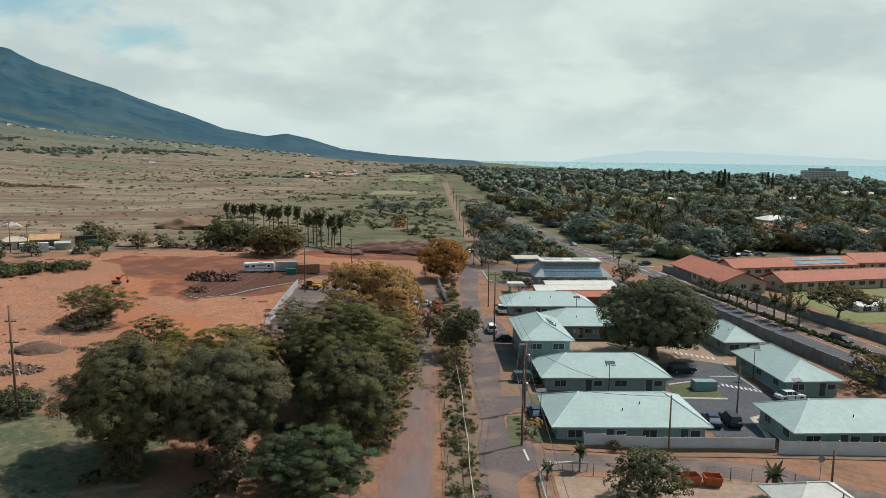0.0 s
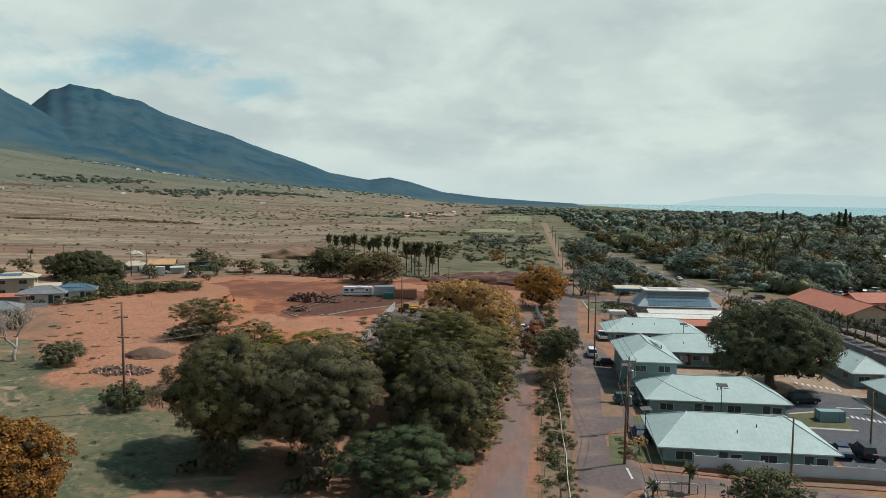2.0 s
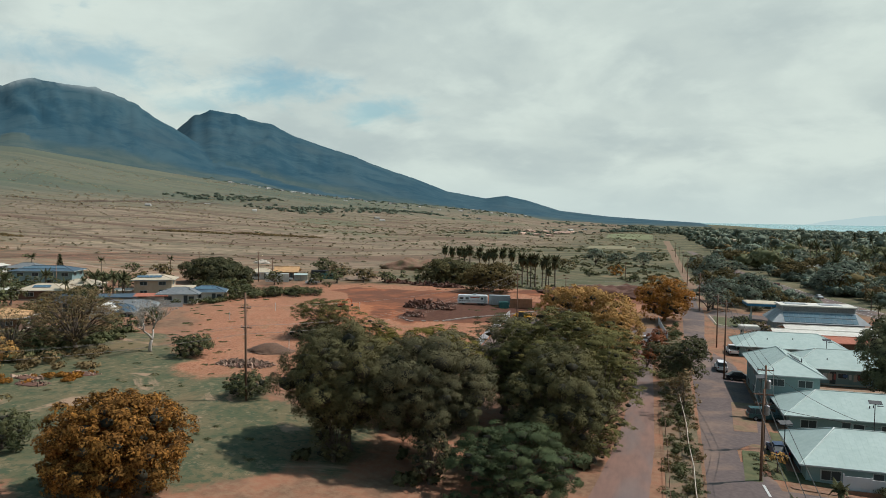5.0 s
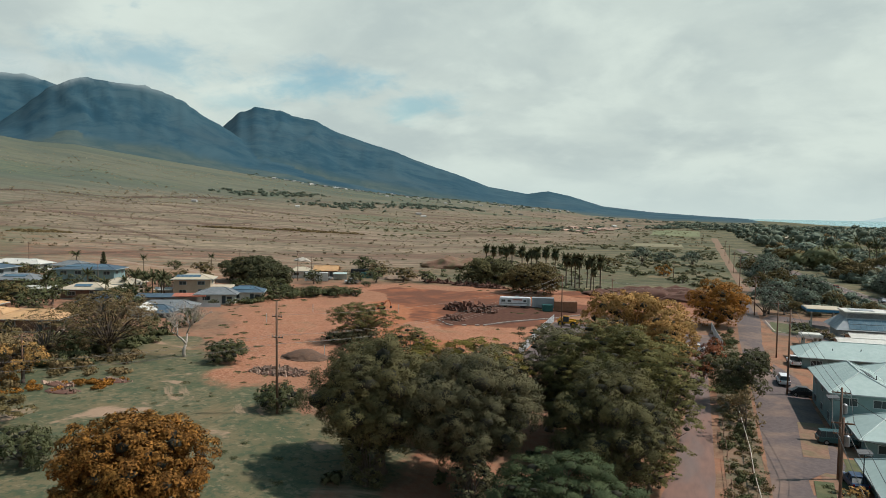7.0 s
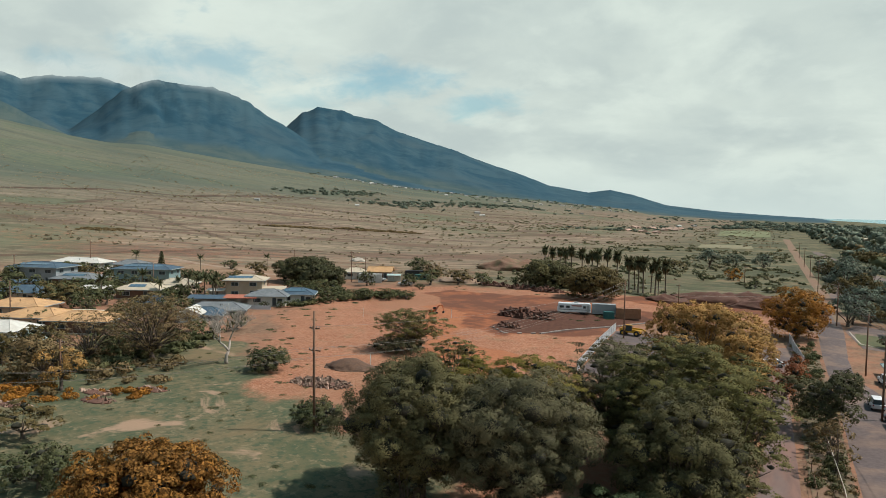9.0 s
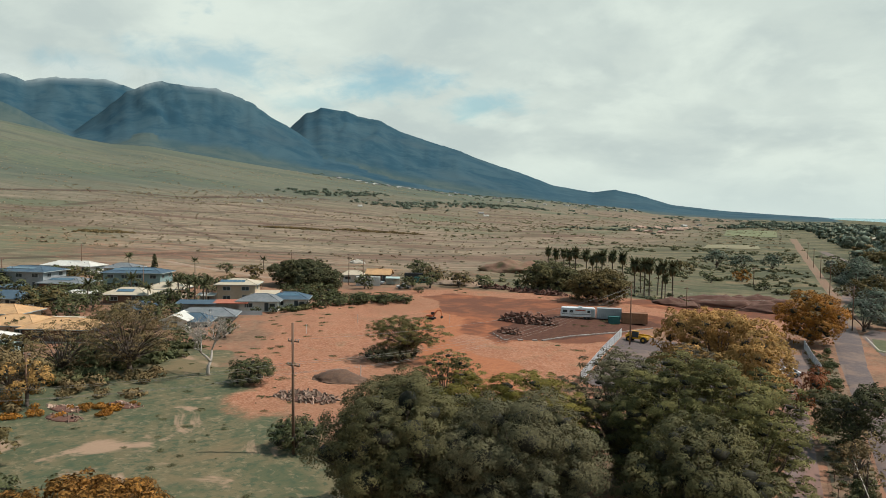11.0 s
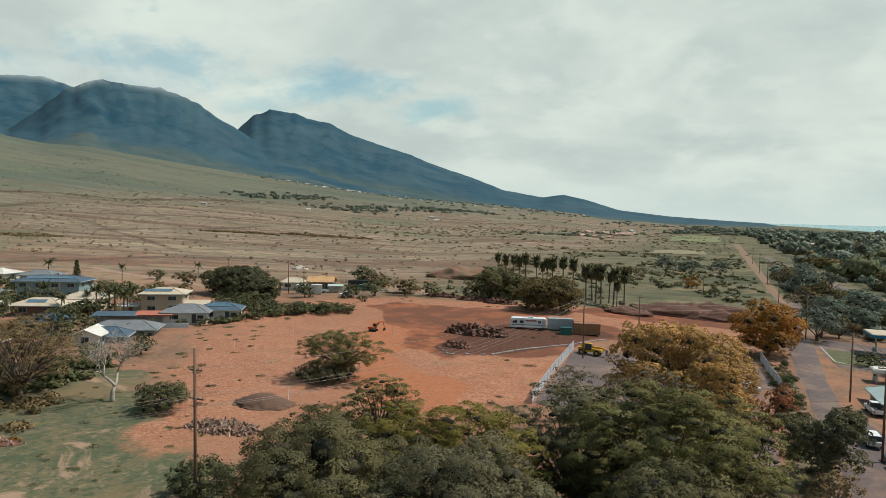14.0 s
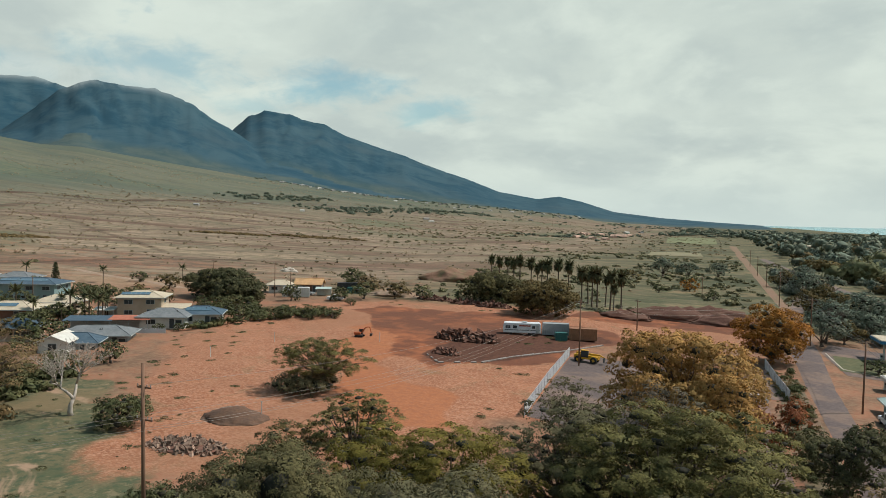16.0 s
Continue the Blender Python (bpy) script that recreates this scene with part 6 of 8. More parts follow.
strewn("scrub", sow(rng, 620, (-120, 34), (256, 620), (0.8, 2.6), (0.6, 1.8), scrub_keep), 16, 0.3, L["scrub"], 9, "low green scrub on the open field", "scrub")
strewn("scrub", sow(rng, 420, (-420, 20), (520, 1500), (1.2, 3.6), (0.6, 1.7), lambda x, y, g: noise.noise((x * 0.008, y * 0.012, 5)) > 0.0), 8, 0.3, L["scrub"], 10, "scattered low scrub on the dry plain", "scrub")
strewn("dry_shrubs", sow(rng, 2200, (-900, -30), (262, 900), (0.6, 1.7), (0.25, 0.7), lambda x, y, g: x < -40 and g.random() < 260.0 / y and noise.noise((x * 0.006, y * 0.02, 9)) > -0.25), 3, 0.6, L["straw"], 41,
       "dry brown shrubs and grass clumps over the plain", "dry shrubs", False)
strewn("dry_shrubs", sow(rng, 2600, (-1500, 0), (700, 2000), (1.2, 3.2), (0.4, 1.2), lambda x, y, g: noise.noise((x * 0.004, y * 0.012, 9)) > -0.1), 3, 0.6, L["straw"], 42, "dry shrubs and grass clumps on the far plain", "dry shrubs", False)
strewn("scrub", sow(rng, 320, (-1500, -130), (230, 1700), (0.6, 1.7), (0.35, 0.9), lambda x, y, g: noise.noise((x * 0.006, y * 0.009, 7)) > -0.05), 5, 0.55, L["scrub"], 11, "dry shrubs scattered over the plain", "scrub", False)


def belt(x0, y0, x1, y1, n, wide, r, h):
    return [(x0 + (x1 - x0) * (t := rng.random()) + rng.gauss(0, wide), y0 + (y1 - y0) * t + rng.gauss(0, wide), rng.uniform(*r), rng.uniform(*h)) for _ in range(n)]


def belt_line(a, b, n):
    return [(a[0] + (b[0] - a[0]) * (k + 0.5) / n, a[1] + (b[1] - a[1]) * (k + 0.5) / n) for k in range(n)]


def at(az, d):
    return EYE[0] + d * math.sin(radians(az)), EYE[1] + d * math.cos(radians(az))


spots = belt(-393, 500, -356, 532, 110, 3.5, (1.6, 3.2), (0.8, 1.8)) + belt(-361, 565, -305, 601, 130, 4, (1.6, 3.2), (0.8, 1.8)) + belt(-393, 323, -379, 347, 60, 3.5, (1.4, 2.8), (0.7, 1.5))
strewn("hedgerow", spots, 16, 0.4, L["brown"], 12, "dark bush rows across the dry field", "hedge")
spots = belt(-960, 1289, -939, 1592, 90, 26, (5, 10), (3, 7)) + belt(-767, 1302, -678, 1805, 150, 40, (5, 10), (3, 7)) + belt(-678, 1805, -580, 1848, 40, 26, (5, 9), (3, 6)) + belt(-217, 914, -151, 1393, 70, 26, (3, 6), (2, 4))
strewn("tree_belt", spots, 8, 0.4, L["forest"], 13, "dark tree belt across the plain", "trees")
spots = []
for a0, a1, d0, d1, n in ((-36, -10, 2350, 2900, 200), (-24, 0, 1700, 2600, 110), (-8, 4, 2300, 3000, 120)):
    for _ in range(n):
        x, y = at(rng.uniform(a0, a1), rng.uniform(d0, d1))
        spots.append((x, y, rng.uniform(4, 9), rng.uniform(2, 4)))
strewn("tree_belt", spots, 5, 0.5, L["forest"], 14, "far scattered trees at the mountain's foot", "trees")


# palms and single trees among the town's woods
more = random.Random(5)
for k in range(64):
    y = more.uniform(285, 640)
    x = more.uniform(60, 0.62 * y)
    if town(x, y, more):
        copy_thing(coco, ground_at(x, y, 53 * k, more.uniform(1.5, 1.9), more.uniform(1.7, 2.5)))
for k in range(46):
    y = more.uniform(275, 470)
    x = more.uniform(60, 0.66 * y)
    if town(x, y, more):
        copy_thing(stock[more.choice((3, 3, 4))], ground_at(x, y, 71 * k, more.uniform(1.2, 1.7), more.uniform(1.1, 1.5)))

# tall pines and a hotel by the sea
for k, (az, d, tall) in enumerate([(22.5, 900, 24), (22.9, 905, 27), (23.2, 915, 23), (18.4, 1000, 22), (18.8, 1010, 24), (25.5, 950, 22), (25.9, 940, 24), (26.2, 955, 23), (13.8, 1100, 17), (15.0, 700, 17), (20.4, 1050, 16)]):
    x, y = at(az, d)
    copy_thing(pine_one, pose(x, y, hz(x, y), 0, 0, 40 * k) @ Matrix.Diagonal((tall / 7.4 * 0.62, tall / 7.4 * 0.62, tall / 7.4, 1)))


# ---------------------------------------------------------------- walls, fences
def wall_run(name, points, tall, thick, mat, label, every=6.0, post=0.45, group="", inset=0.0, category="wall", bottom=0.6):
    """A wall in panels between posts."""
    w = thing(name, (*points[0], hz(*points[0])), label, category, group)
    ox, oy, oz = w.location
    for a, b in zip(points, points[1:]):
        n = max(1, round(math.dist(a, b) / every))
        ang = math.degrees(math.atan2(b[1] - a[1], b[0] - a[0]))
        for k in range(n):
            p = (a[0] + (b[0] - a[0]) * (k + 0.5) / n, a[1] + (b[1] - a[1]) * (k + 0.5) / n)
            q = (a[0] + (b[0] - a[0]) * k / n, a[1] + (b[1] - a[1]) * k / n)
            z = hz(*p)
            part("panel", box(B(), (p[0] - ox, p[1] - oy, z - oz + (tall - bottom) / 2), (math.dist(a, b) / n - 0.02, thick, tall + bottom), ang), M[mat], w)
            if post:
                part("post", box(B(), (q[0] - ox, q[1] - oy, hz(*q) - oz + (tall + 0.15 - bottom) / 2), (post, max(post, thick + 0.06), tall + 0.15 + bottom), ang), M[mat], w)
    return w


wall_run("boundary_wall", [(71.9, 116), (67.9, 139.5), (63.3, 167), (61.9, 200), (61.5, 211)], 2.1, 0.25, "concrete", "grey concrete panel wall behind the houses", 5.5)
wall_run("boundary_wall", [(98, 100), (89.6, 144), (83.6, 171), (75.8, 211), (72.5, 232)], 2.0, 0.25, "concrete", "grey concrete wall along the highway", 5.5)
wall_run("boundary_wall", [(71.9, 116), (77, 92), (80, 76)], 2.1, 0.25, "concrete", "grey concrete panel wall behind the houses", 5.5)
wall_run("retaining_wall", [(17.8, 91.9), (35.8, 92.3), (42.0, 92.1)], 0.4, 0.2, "red_verge", "low red earth bank below a white fence", 4.0, 0, category="earth bank")
wall_run("vinyl_fence", [(17.8, 92.2), (35.8, 92.6), (42.0, 92.4)], 1.75, 0.06, "vinyl", "white vinyl panel fence along the side street", 2.6, 0.14, category="fence")
wall_run("vinyl_fence", [(42.2, 91.6), (62, 91.2)], 1.75, 0.06, "vinyl", "white vinyl panel fence along the side street", 2.6, 0.14, category="fence")


def mesh_fence(points, tall, label, every=2.5, wires=7, mat="metal_grey", rail=0.025, slat=0.0):
    """Posts with top rail and wires, or close pale slats."""
    f = thing("wire_fence" if not slat else "slatted_fence", (*points[0], hz(*points[0])), label, "fence")
    ox, oy, oz = f.location
    bars = B()
    for a, b in zip(points, points[1:]):
        n = max(1, round(math.dist(a, b) / every))
        for k in range(n + 1):
            q = Vector((a[0] + (b[0] - a[0]) * k / n, a[1] + (b[1] - a[1]) * k / n, 0))
            q.z = hz(q.x, q.y)
            part("post", tube(B(), (q - Vector((ox, oy, oz + 0.3)), q + Vector((-ox, -oy, -oz + tall))), (0.045, 0.045), 6), M[mat], f)
        za, zb = hz(*a) - oz, hz(*b) - oz
        for k in range(wires):
            t = (k + 1) / wires
            r = rail if k in (wires - 1,) else 0.008
            tube(bars, ((a[0] - ox, a[1] - oy, za + tall * t), (b[0] - ox, b[1] - oy, zb + tall * t)), (r, r), 4)
        if slat:
            m = int(math.dist(a, b) / slat)
            for k in range(m):
                t = (k + 0.5) / m
                x, y = a[0] + (b[0] - a[0]) * t - ox, a[1] + (b[1] - a[1]) * t - oy
                ang = math.degrees(math.atan2(b[1] - a[1], b[0] - a[0]))
                box(bars, (x, y, za + (zb - za) * t + tall / 2), (slat * 0.7, 0.012, tall - 0.1), ang)
    part("mesh", bars, M["vinyl"] if slat else M[mat], f)
    return f


mesh_fence([(-34.4, 143.2), (-35.8, 166), (-36.6, 187.5)], 1.9, "pale slatted wire fence along the paved yard", 3.0, 5, slat=0.22)
mesh_fence([(-34.4, 143.2), (-27, 142.6), (-20, 142.2)], 1.9, "wire fence at the paved yard's end", 2.6, 9)
mesh_fence([(1.6, 172), (0.4, 186), (-0.4, 199)], 1.9, "pale slatted fence beside the lane", 3.0, 5, slat=0.22)
mesh_fence([(11.0, 70), (10.6, 80), (12.2, 83.4), (22, 84.2), (33, 84.3), (39.5, 82.5), (43, 79)], 1.6, "galvanised wire fence round a sandy yard", 2.6, 8)
verge_fence = mesh_fence([(2.9, 70), (3.0, 90), (2.8, 112), (2.2, 130)], 1.2, "old post fence with pale pipe rail on the verge", 4.0, 3, "wood_pole")
ends = [Vector((x - 2.9, y - 70, hz(x, y) - hz(2.9, 70) + 1.24 + 0.05 * math.sin(y))) for x, y in ((2.9, 66), (3.05, 74), (2.9, 82), (3.05, 90), (2.85, 98), (2.95, 106), (2.7, 114), (2.45, 122))]
for a, b in zip(ends, ends[1:]):
    part("rail", tube(B(), (a, b), (0.05, 0.05), 7), M["concrete_light"], verge_fence, "pale weathered pipe rail")
mesh_fence([(0.6, 72), (0.5, 95), (0.2, 118)], 1.1, "old wooden posts along the dirt lane", 5.0, 2, "wood_pole")
patch("yard_paved", [(-34.2, 143.5), (-36.4, 187), (-31, 190), (-20, 190), (-1, 190), (-0.6, 200), (0.6, 186), (1.4, 173), (-2, 172), (-5.4, 160), (-8, 143)], M["asphalt"], "grey asphalt storage yard", "yard", 0.055, 2.5)


# ---------------------------------------------------------------- poles and wires
def pole(x, y, tall, label, arms=(), transformer=False, lamp=False, lean=0.0, turn=0.0, thick=0.15, street=None):
    z = hz(x, y)
    p = thing("utility_pole", (x, y, z), label, "utility pole", "wooden utility poles", turn)
    top = Vector((lean * tall, 0, tall))
    part("pole", tube(B(), ((0, 0, -0.6), top * 0.5, top), (thick, thick * 0.9, thick * 0.75), 9), M["wood_pole"], p, smooth_shade=True)
    for h, w in arms:
        c = Vector((lean * h, 0, h))
        arm = part("crossarm", box(B(), (c.x, 0.14, h), (w, 0.10, 0.13)), M["wood_pole"], p)
        for s in (-0.46, -0.2, 0.2, 0.46):
            part("insulator", tube(B(), ((c.x + s * w, 0.14, h + 0.06), (c.x + s * w, 0.14, h + 0.26)), (0.05, 0.035), 6), M["metal_grey"], arm)
        part("brace", tube(B(), ((c.x - w * 0.3, 0.14, h), (c.x, 0.1, h - 0.6)), (0.02, 0.02), 4), M["metal_grey"], arm)
    if transformer:
        part("transformer", tube(B(), ((0.36, 0, tall * 0.72), (0.36, 0, tall * 0.72 + 0.1), (0.36, 0, tall * 0.72 + 1.0), (0.36, 0, tall * 0.72 + 1.12)), (0.2, 0.27, 0.27, 0.12), 12), M["metal_grey"], p, "grey transformer can")
    if street:
        part("lamp_arm", tube(B(), ((0, 0, tall * 0.8), (street * 0.5, 0, tall * 0.84), (street, 0, tall * 0.85)), (0.035, 0.03, 0.03), 6), M["metal_grey"], p)
        part("lamp_head", box(B(), (street + 0.25, 0, tall * 0.845), (0.6, 0.25, 0.12), bevel=0.03), M["metal_grey"], p)
    return p


pole(-52.4, 91.6, 14.2, "tall weathered wooden pole with two crossarms in the field", ((9.6, 1.6), (12.2, 1.4)), lean=-0.012, thick=0.17)
pole(-33.4, 180.0, 12.6, "dark wooden pole beside the paved yard", ((12.0, 2.0),))
pole(9.8, 91.2, 9.8, "wooden pole with transformer at the street corner", ((9.2, 2.0), (8.2, 1.6)), True)
pole(11.6, 103.0, 10.2, "wooden pole with a grey transformer", ((9.6, 1.8),), True)
pole(28.4, 92.0, 7.4, "slim brown pole behind the white fence", thick=0.12)
pole(41.6, 102.9, 7.9, "slim brown pole in the car park", thick=0.12)
pole(43.2, 81.7, 4.8, "short brown pole at the side street", thick=0.13)
pole(10.3, 139.8, 13.6, "wooden pole with crossarm beside the lane", ((13.0, 2.0), (11.6, 1.8)))
pole(11.4, 170.0, 11.2, "wooden pole with crossarm beside the lane", ((10.8, 2.0),))
pole(11.3, 232.0, 11.2, "wooden pole with crossarm beside the lane", ((10.8, 2.0),))
pole(11.2, 315.2, 12.5, "far wooden pole beside the lane", ((12.0, 2.0),))
pole(12.1, 394.7, 11.0, "far wooden pole beside the dirt track", ((10.4, 2.0),))
pole(12.4, 470.0, 11.0, "far wooden pole beside the dirt track", ((10.4, 2.0),))
pole(12.6, 560.0, 11.0, "far wooden pole beside the dirt track", ((10.4, 2.0),))
pole(-138.8, 235.2, 11.0, "wooden pole near the far houses", ((10.5, 1.8),))
pole(-134.4, 237.4, 9.0, "wooden pole near the far houses", ((8.5, 1.8),))
pole(-93.8, 89.8, 7.0, "wooden pole among brown trees", ((6.6, 1.4),))
pole(-223.9, 197.5, 10.3, "wooden pole behind the houses", ((9.8, 1.8),))
pole(-222.1, 168.5, 7.0, "wooden pole behind the houses", ((6.5, 1.8),))
pole(-170.0, 176.0, 8.5, "pale pole among houses", thick=0.12)
pole(-152.0, 121.0, 9.0, "slim wooden pole among houses", thick=0.13)
pole(-176.0, 252.0, 8.5, "wooden pole on the plain", ((8.0, 1.8),))
pole(-28.0, 232.0, 8.0, "wooden pole by the dug earth", ((7.5, 1.6),))
pole(-14.0, 330.0, 8.0, "wooden pole in the scrub", ((7.5, 1.6),))
pole(77.1, 280.9, 7.8, "street lamp on a pole at the junction", street=-3.5, thick=0.09)


def wire(a, b, sag, label="thin sagging overhead cable", mat="cable", r=0.028):
    pts = []
    for k in range(13):
        t = k / 12
        p = Vector(a).lerp(Vector(b), t)
        p.z -= sag * 4 * t * (1 - t)
        pts.append(p - Vector(a))
    ob = new("overhead_cable", mesh_from("overhead_cable", tube(B(), pts, [r] * 13, 5), M[mat], True))
    ob.location = a
    return tagged(ob, label, "cable", "overhead cables")


zb = hz(9.8, 91.2)
lane_poles = [((4.0, 18), 11.5), ((9.8, 91.2), 9.2), ((11.6, 103.0), 9.6), ((10.3, 139.8), 13.0), ((11.4, 170.0), 10.8), ((11.3, 232.0), 10.8), ((11.2, 315.2), 12.0), ((12.1, 394.7), 10.4)]
for (p, hp), (q, hq) in list(zip(lane_poles, lane_poles[1:]))[1:]:
    for s in (-0.9, 0.0, 0.9):
        wire((p[0] + s, p[1] + 0.14, hz(*p) + hp + 0.2), (q[0] + s, q[1] + 0.14, hz(*q) + hq + 0.2), math.dist(p, q) * 0.018)
for s in (-0.9, 0.0, 0.9):
    wire((9.8 + s, 91.34, zb + 9.4), (7.2 + s * 1.2, 20.0, 9.6), 1.0)
fp = [(-112.0, 53.0, hz(-112, 53) + 9.0), (-52.5, 91.7, hz(-52.4, 91.6) + 9.8), (-33.4, 180.1, hz(-33.4, 180) + 12.1), (10.0, 232.1, hz(11, 232) + 10.9)]
for a, b in zip(fp, fp[1:]):
    for s, low in ((-1.0, 0.0), (1.0, 0.15), (-0.8, -1.1), (0.8, -0.9)):
        wire((a[0] + s, a[1], a[2] + low), (b[0] + s, b[1], b[2] + low), math.dist(a, b) * 0.032, "pale weathered overhead cable over the field", "cable_light", 0.013)
wire((-52.4, 91.7, hz(-52.4, 91.6) + 12.4), (-33.4, 180.1, hz(-33.4, 180) + 12.0), 1.8, "pale weathered overhead cable over the field", "cable_light", 0.013)
wire((11.6, 103.1, 9.6), (24, 112.8, 1.9), 0.5)
wire((9.8, 91.3, 8.0), (28.4, 92.0, 6.2), 0.4)


def solar_lamp(x, y, tall, turn=0.0):
    p = thing("solar_lamp", (x, y, hz(x, y)), "dark post lamp with a tilted solar panel", "lamp post", "solar lamp posts", turn)
    part("post", tube(B(), ((0, 0, -0.4), (0, 0, tall)), (0.07, 0.05), 8), M["metal_dark"], p)
    bm = box(B(), (0, 0, 0), (1.5, 0.75, 0.06))
    bmesh.ops.transform(bm, matrix=Matrix.Translation((0, 0, tall + 0.12)) @ Matrix.Rotation(radians(22), 4, "X"), verts=bm.verts)
    part("solar_panel", bm, M["metal_dark"], p)
    part("lamp_head", box(B(), (0.55, 0, tall - 0.3), (0.7, 0.22, 0.09), bevel=0.02), M["metal_dark"], p)
    return p


solar_lamp(25.5, 111.2, 5.6)
solar_lamp(13.4, 99.9, 4.3, 20)
solar_lamp(52.3, 121.5, 5.4, -20)
solar_lamp(13.2, 118.0, 5.6, 20)
solar_lamp(52.6, 108.2, 4.2, 20)
solar_lamp(30.6, 162.3, 5.0)


# ---------------------------------------------------------------- vehicles
def car(x, y, turn, paint, label, kind="suv", group="parked cars", z=None, category="car"):
    """A road vehicle whose nose points along +x before the turn."""
    c = thing("car" if kind != "pickup" else "pickup_truck", (x, y, hz(x, y) + 0.08 if z is None else z), label, category, group, turn)
    if kind == "suv":
        body = [(-2.3, 0.42), (-2.34, 0.95), (-2.15, 1.02), (1.0, 1.04), (2.1, 0.9), (2.3, 0.7), (2.28, 0.40), (1.8, 0.3), (-1.9, 0.3)]
        cabin = [(-2.2, 1.0), (-2.0, 1.62), (-1.7, 1.7), (0.2, 1.68), (0.5, 1.6), (1.15, 1.02)]
    elif kind == "pickup":
        body = [(-2.6, 0.5), (-2.62, 1.05), (1.2, 1.08), (2.35, 1.0), (2.55, 0.8), (2.55, 0.45), (2.0, 0.36), (-2.2, 0.36)]
        cabin = [(-0.75, 1.06), (-0.65, 1.7), (-0.5, 1.78), (0.55, 1.76), (0.8, 1.66), (1.35, 1.06)]
    else:
        body = [(-2.2, 0.4), (-2.25, 0.85), (-1.6, 0.95), (0.9, 0.95), (2.05, 0.78), (2.2, 0.6), (2.18, 0.36), (1.7, 0.26), (-1.8, 0.26)]
        cabin = [(-1.75, 0.93), (-1.05, 1.38), (-0.8, 1.43), (0.1, 1.42), (0.35, 1.35), (1.0, 0.93)]
    w = 0.88
    bm = prism(B(), body, -w, w)
    bmesh.ops.bevel(bm, geom=[e for e in bm.edges if abs(e.verts[0].co.y - e.verts[1].co.y) < 0.01], offset=0.07, segments=2, affect="EDGES")
    part("body", bm, M[paint], c, smooth_shade=False)
    bm = prism(B(), cabin, -w + 0.10, w - 0.10)
    for v in bm.verts:
        if v.co.z > 1.3:
            v.co.y *= 0.84
    part("cabin_glass", bm, M["glass"], c, "dark tinted glass")
    zs = max(p[1] for p in cabin)
    flat = [p for p in cabin if p[1] > zs - 0.12]
    part("roof", box(B(), ((flat[0][0] + flat[-1][0]) / 2, 0, zs + 0.005), (flat[-1][0] - flat[0][0] + 0.2, 1.3, 0.07), bevel=0.03), M[paint], c)
    for px in (min(p[0] for p in cabin if p[1] < 1.1) + 0.75, (flat[-1][0] + flat[0][0]) / 2 + 0.2):
        for s in (-1, 1):
            part("pillar", tube(B(), ((px, s * (w - 0.09), 1.0), (px, s * (w - 0.20), zs)), (0.05, 0.045), 4), M[paint], c)
    for wx in (-1.4, 1.4):
        for s in (-1, 1):
            wheel = part("wheel", tube(B(), ((wx, s * 0.68, 0.33), (wx, s * 0.92, 0.33)), (0.35, 0.35), 14), M["tyre"], c)
            part("rim", tube(B(), ((wx, s * 0.90, 0.33), (wx, s * 0.935, 0.33)), (0.21, 0.19), 10), M["metal_grey"], wheel)
    for s in (-1, 1):
        part("headlight", box(B(), (max(p[0] for p in body) - 0.03, s * 0.62, 0.72), (0.1, 0.34, 0.14)), M["light_clear"], c)
        part("tail_light", box(B(), (min(p[0] for p in body) + 0.03, s * 0.72, 0.85), (0.08, 0.16, 0.24)), M["light_red"], c)
    if kind == "pickup":
        part("cargo_bed", box(B(), (-1.7, 0, 1.07), (1.6, 1.4, 0.05)), M["tyre"], c)
    return c


car(41.4, 124.6, 8, "car_dark", "black van parked beside the yard tree", "suv")
car(37.6, 101.6, 84, "car_blue", "dark blue car parked behind a house", "sedan")
car(40.2, 101.6, 88, "car_dark", "black car parked behind a house", "suv")
car(56.4, 114.2, 15, "car_grey", "grey car parked in the car park", "suv")
car(53.6, 111.7, 10, "car_white", "white car parked in the car park", "sedan")
car(13.9, 164.6, 95, "car_white", "white pickup truck parked by the lane", "pickup")
car(10.4, 147.0, 92, "car_white", "white van parked at the lane's edge", "suv")
car(12.8, 140.4, 5, "car_dark", "black car parked in house shade", "sedan")
car(13.6, 116.6, 8, "car_teal", "dark teal car beside a house", "suv")
car(13.0, 101.6, 95, "car_blue", "blue car parked beside a house", "sedan")
car(80.6, 145.0, -75, "car_dark", "dark car driving on the highway", "suv", "")
car(70.0, 243.8, -160, "car_dark", "black car at the junction", "sedan", "")
car(48.2, 339.6, 100, "car_red", "red car on the highway", "suv", "")
car(56.0, 296.0, -80, "car_silver", "silver car on the highway", "sedan", "")
car(11.0, 262.0, 80, "car_white", "white car on the dirt track", "sedan", "")
car(-132.0, 243.0, 30, "car_white", "white truck by the far houses", "pickup", "")
for k, (x, y, p) in enumerate([(104, 268, "car_white"), (108, 270, "car_silver"), (112, 269, "car_dark"), (117, 272, "car_white"), (122, 271, "car_grey"), (99, 258, "car_white"), (-158, 171, "car_white"), (-178, 168, "car_silver"), (-186, 166, "car_white"),
                               (-7, 166, "car_white"), (-4, 169, "car_white"), (-9, 171, "car_silver")]):
    car(x, y, 80 + 11 * k, p, {"car_white": "white parked car", "car_silver": "silver parked car", "car_dark": "black parked car", "car_grey": "grey parked car"}[p] + " in a yard", "suv" if k % 2 else "sedan")


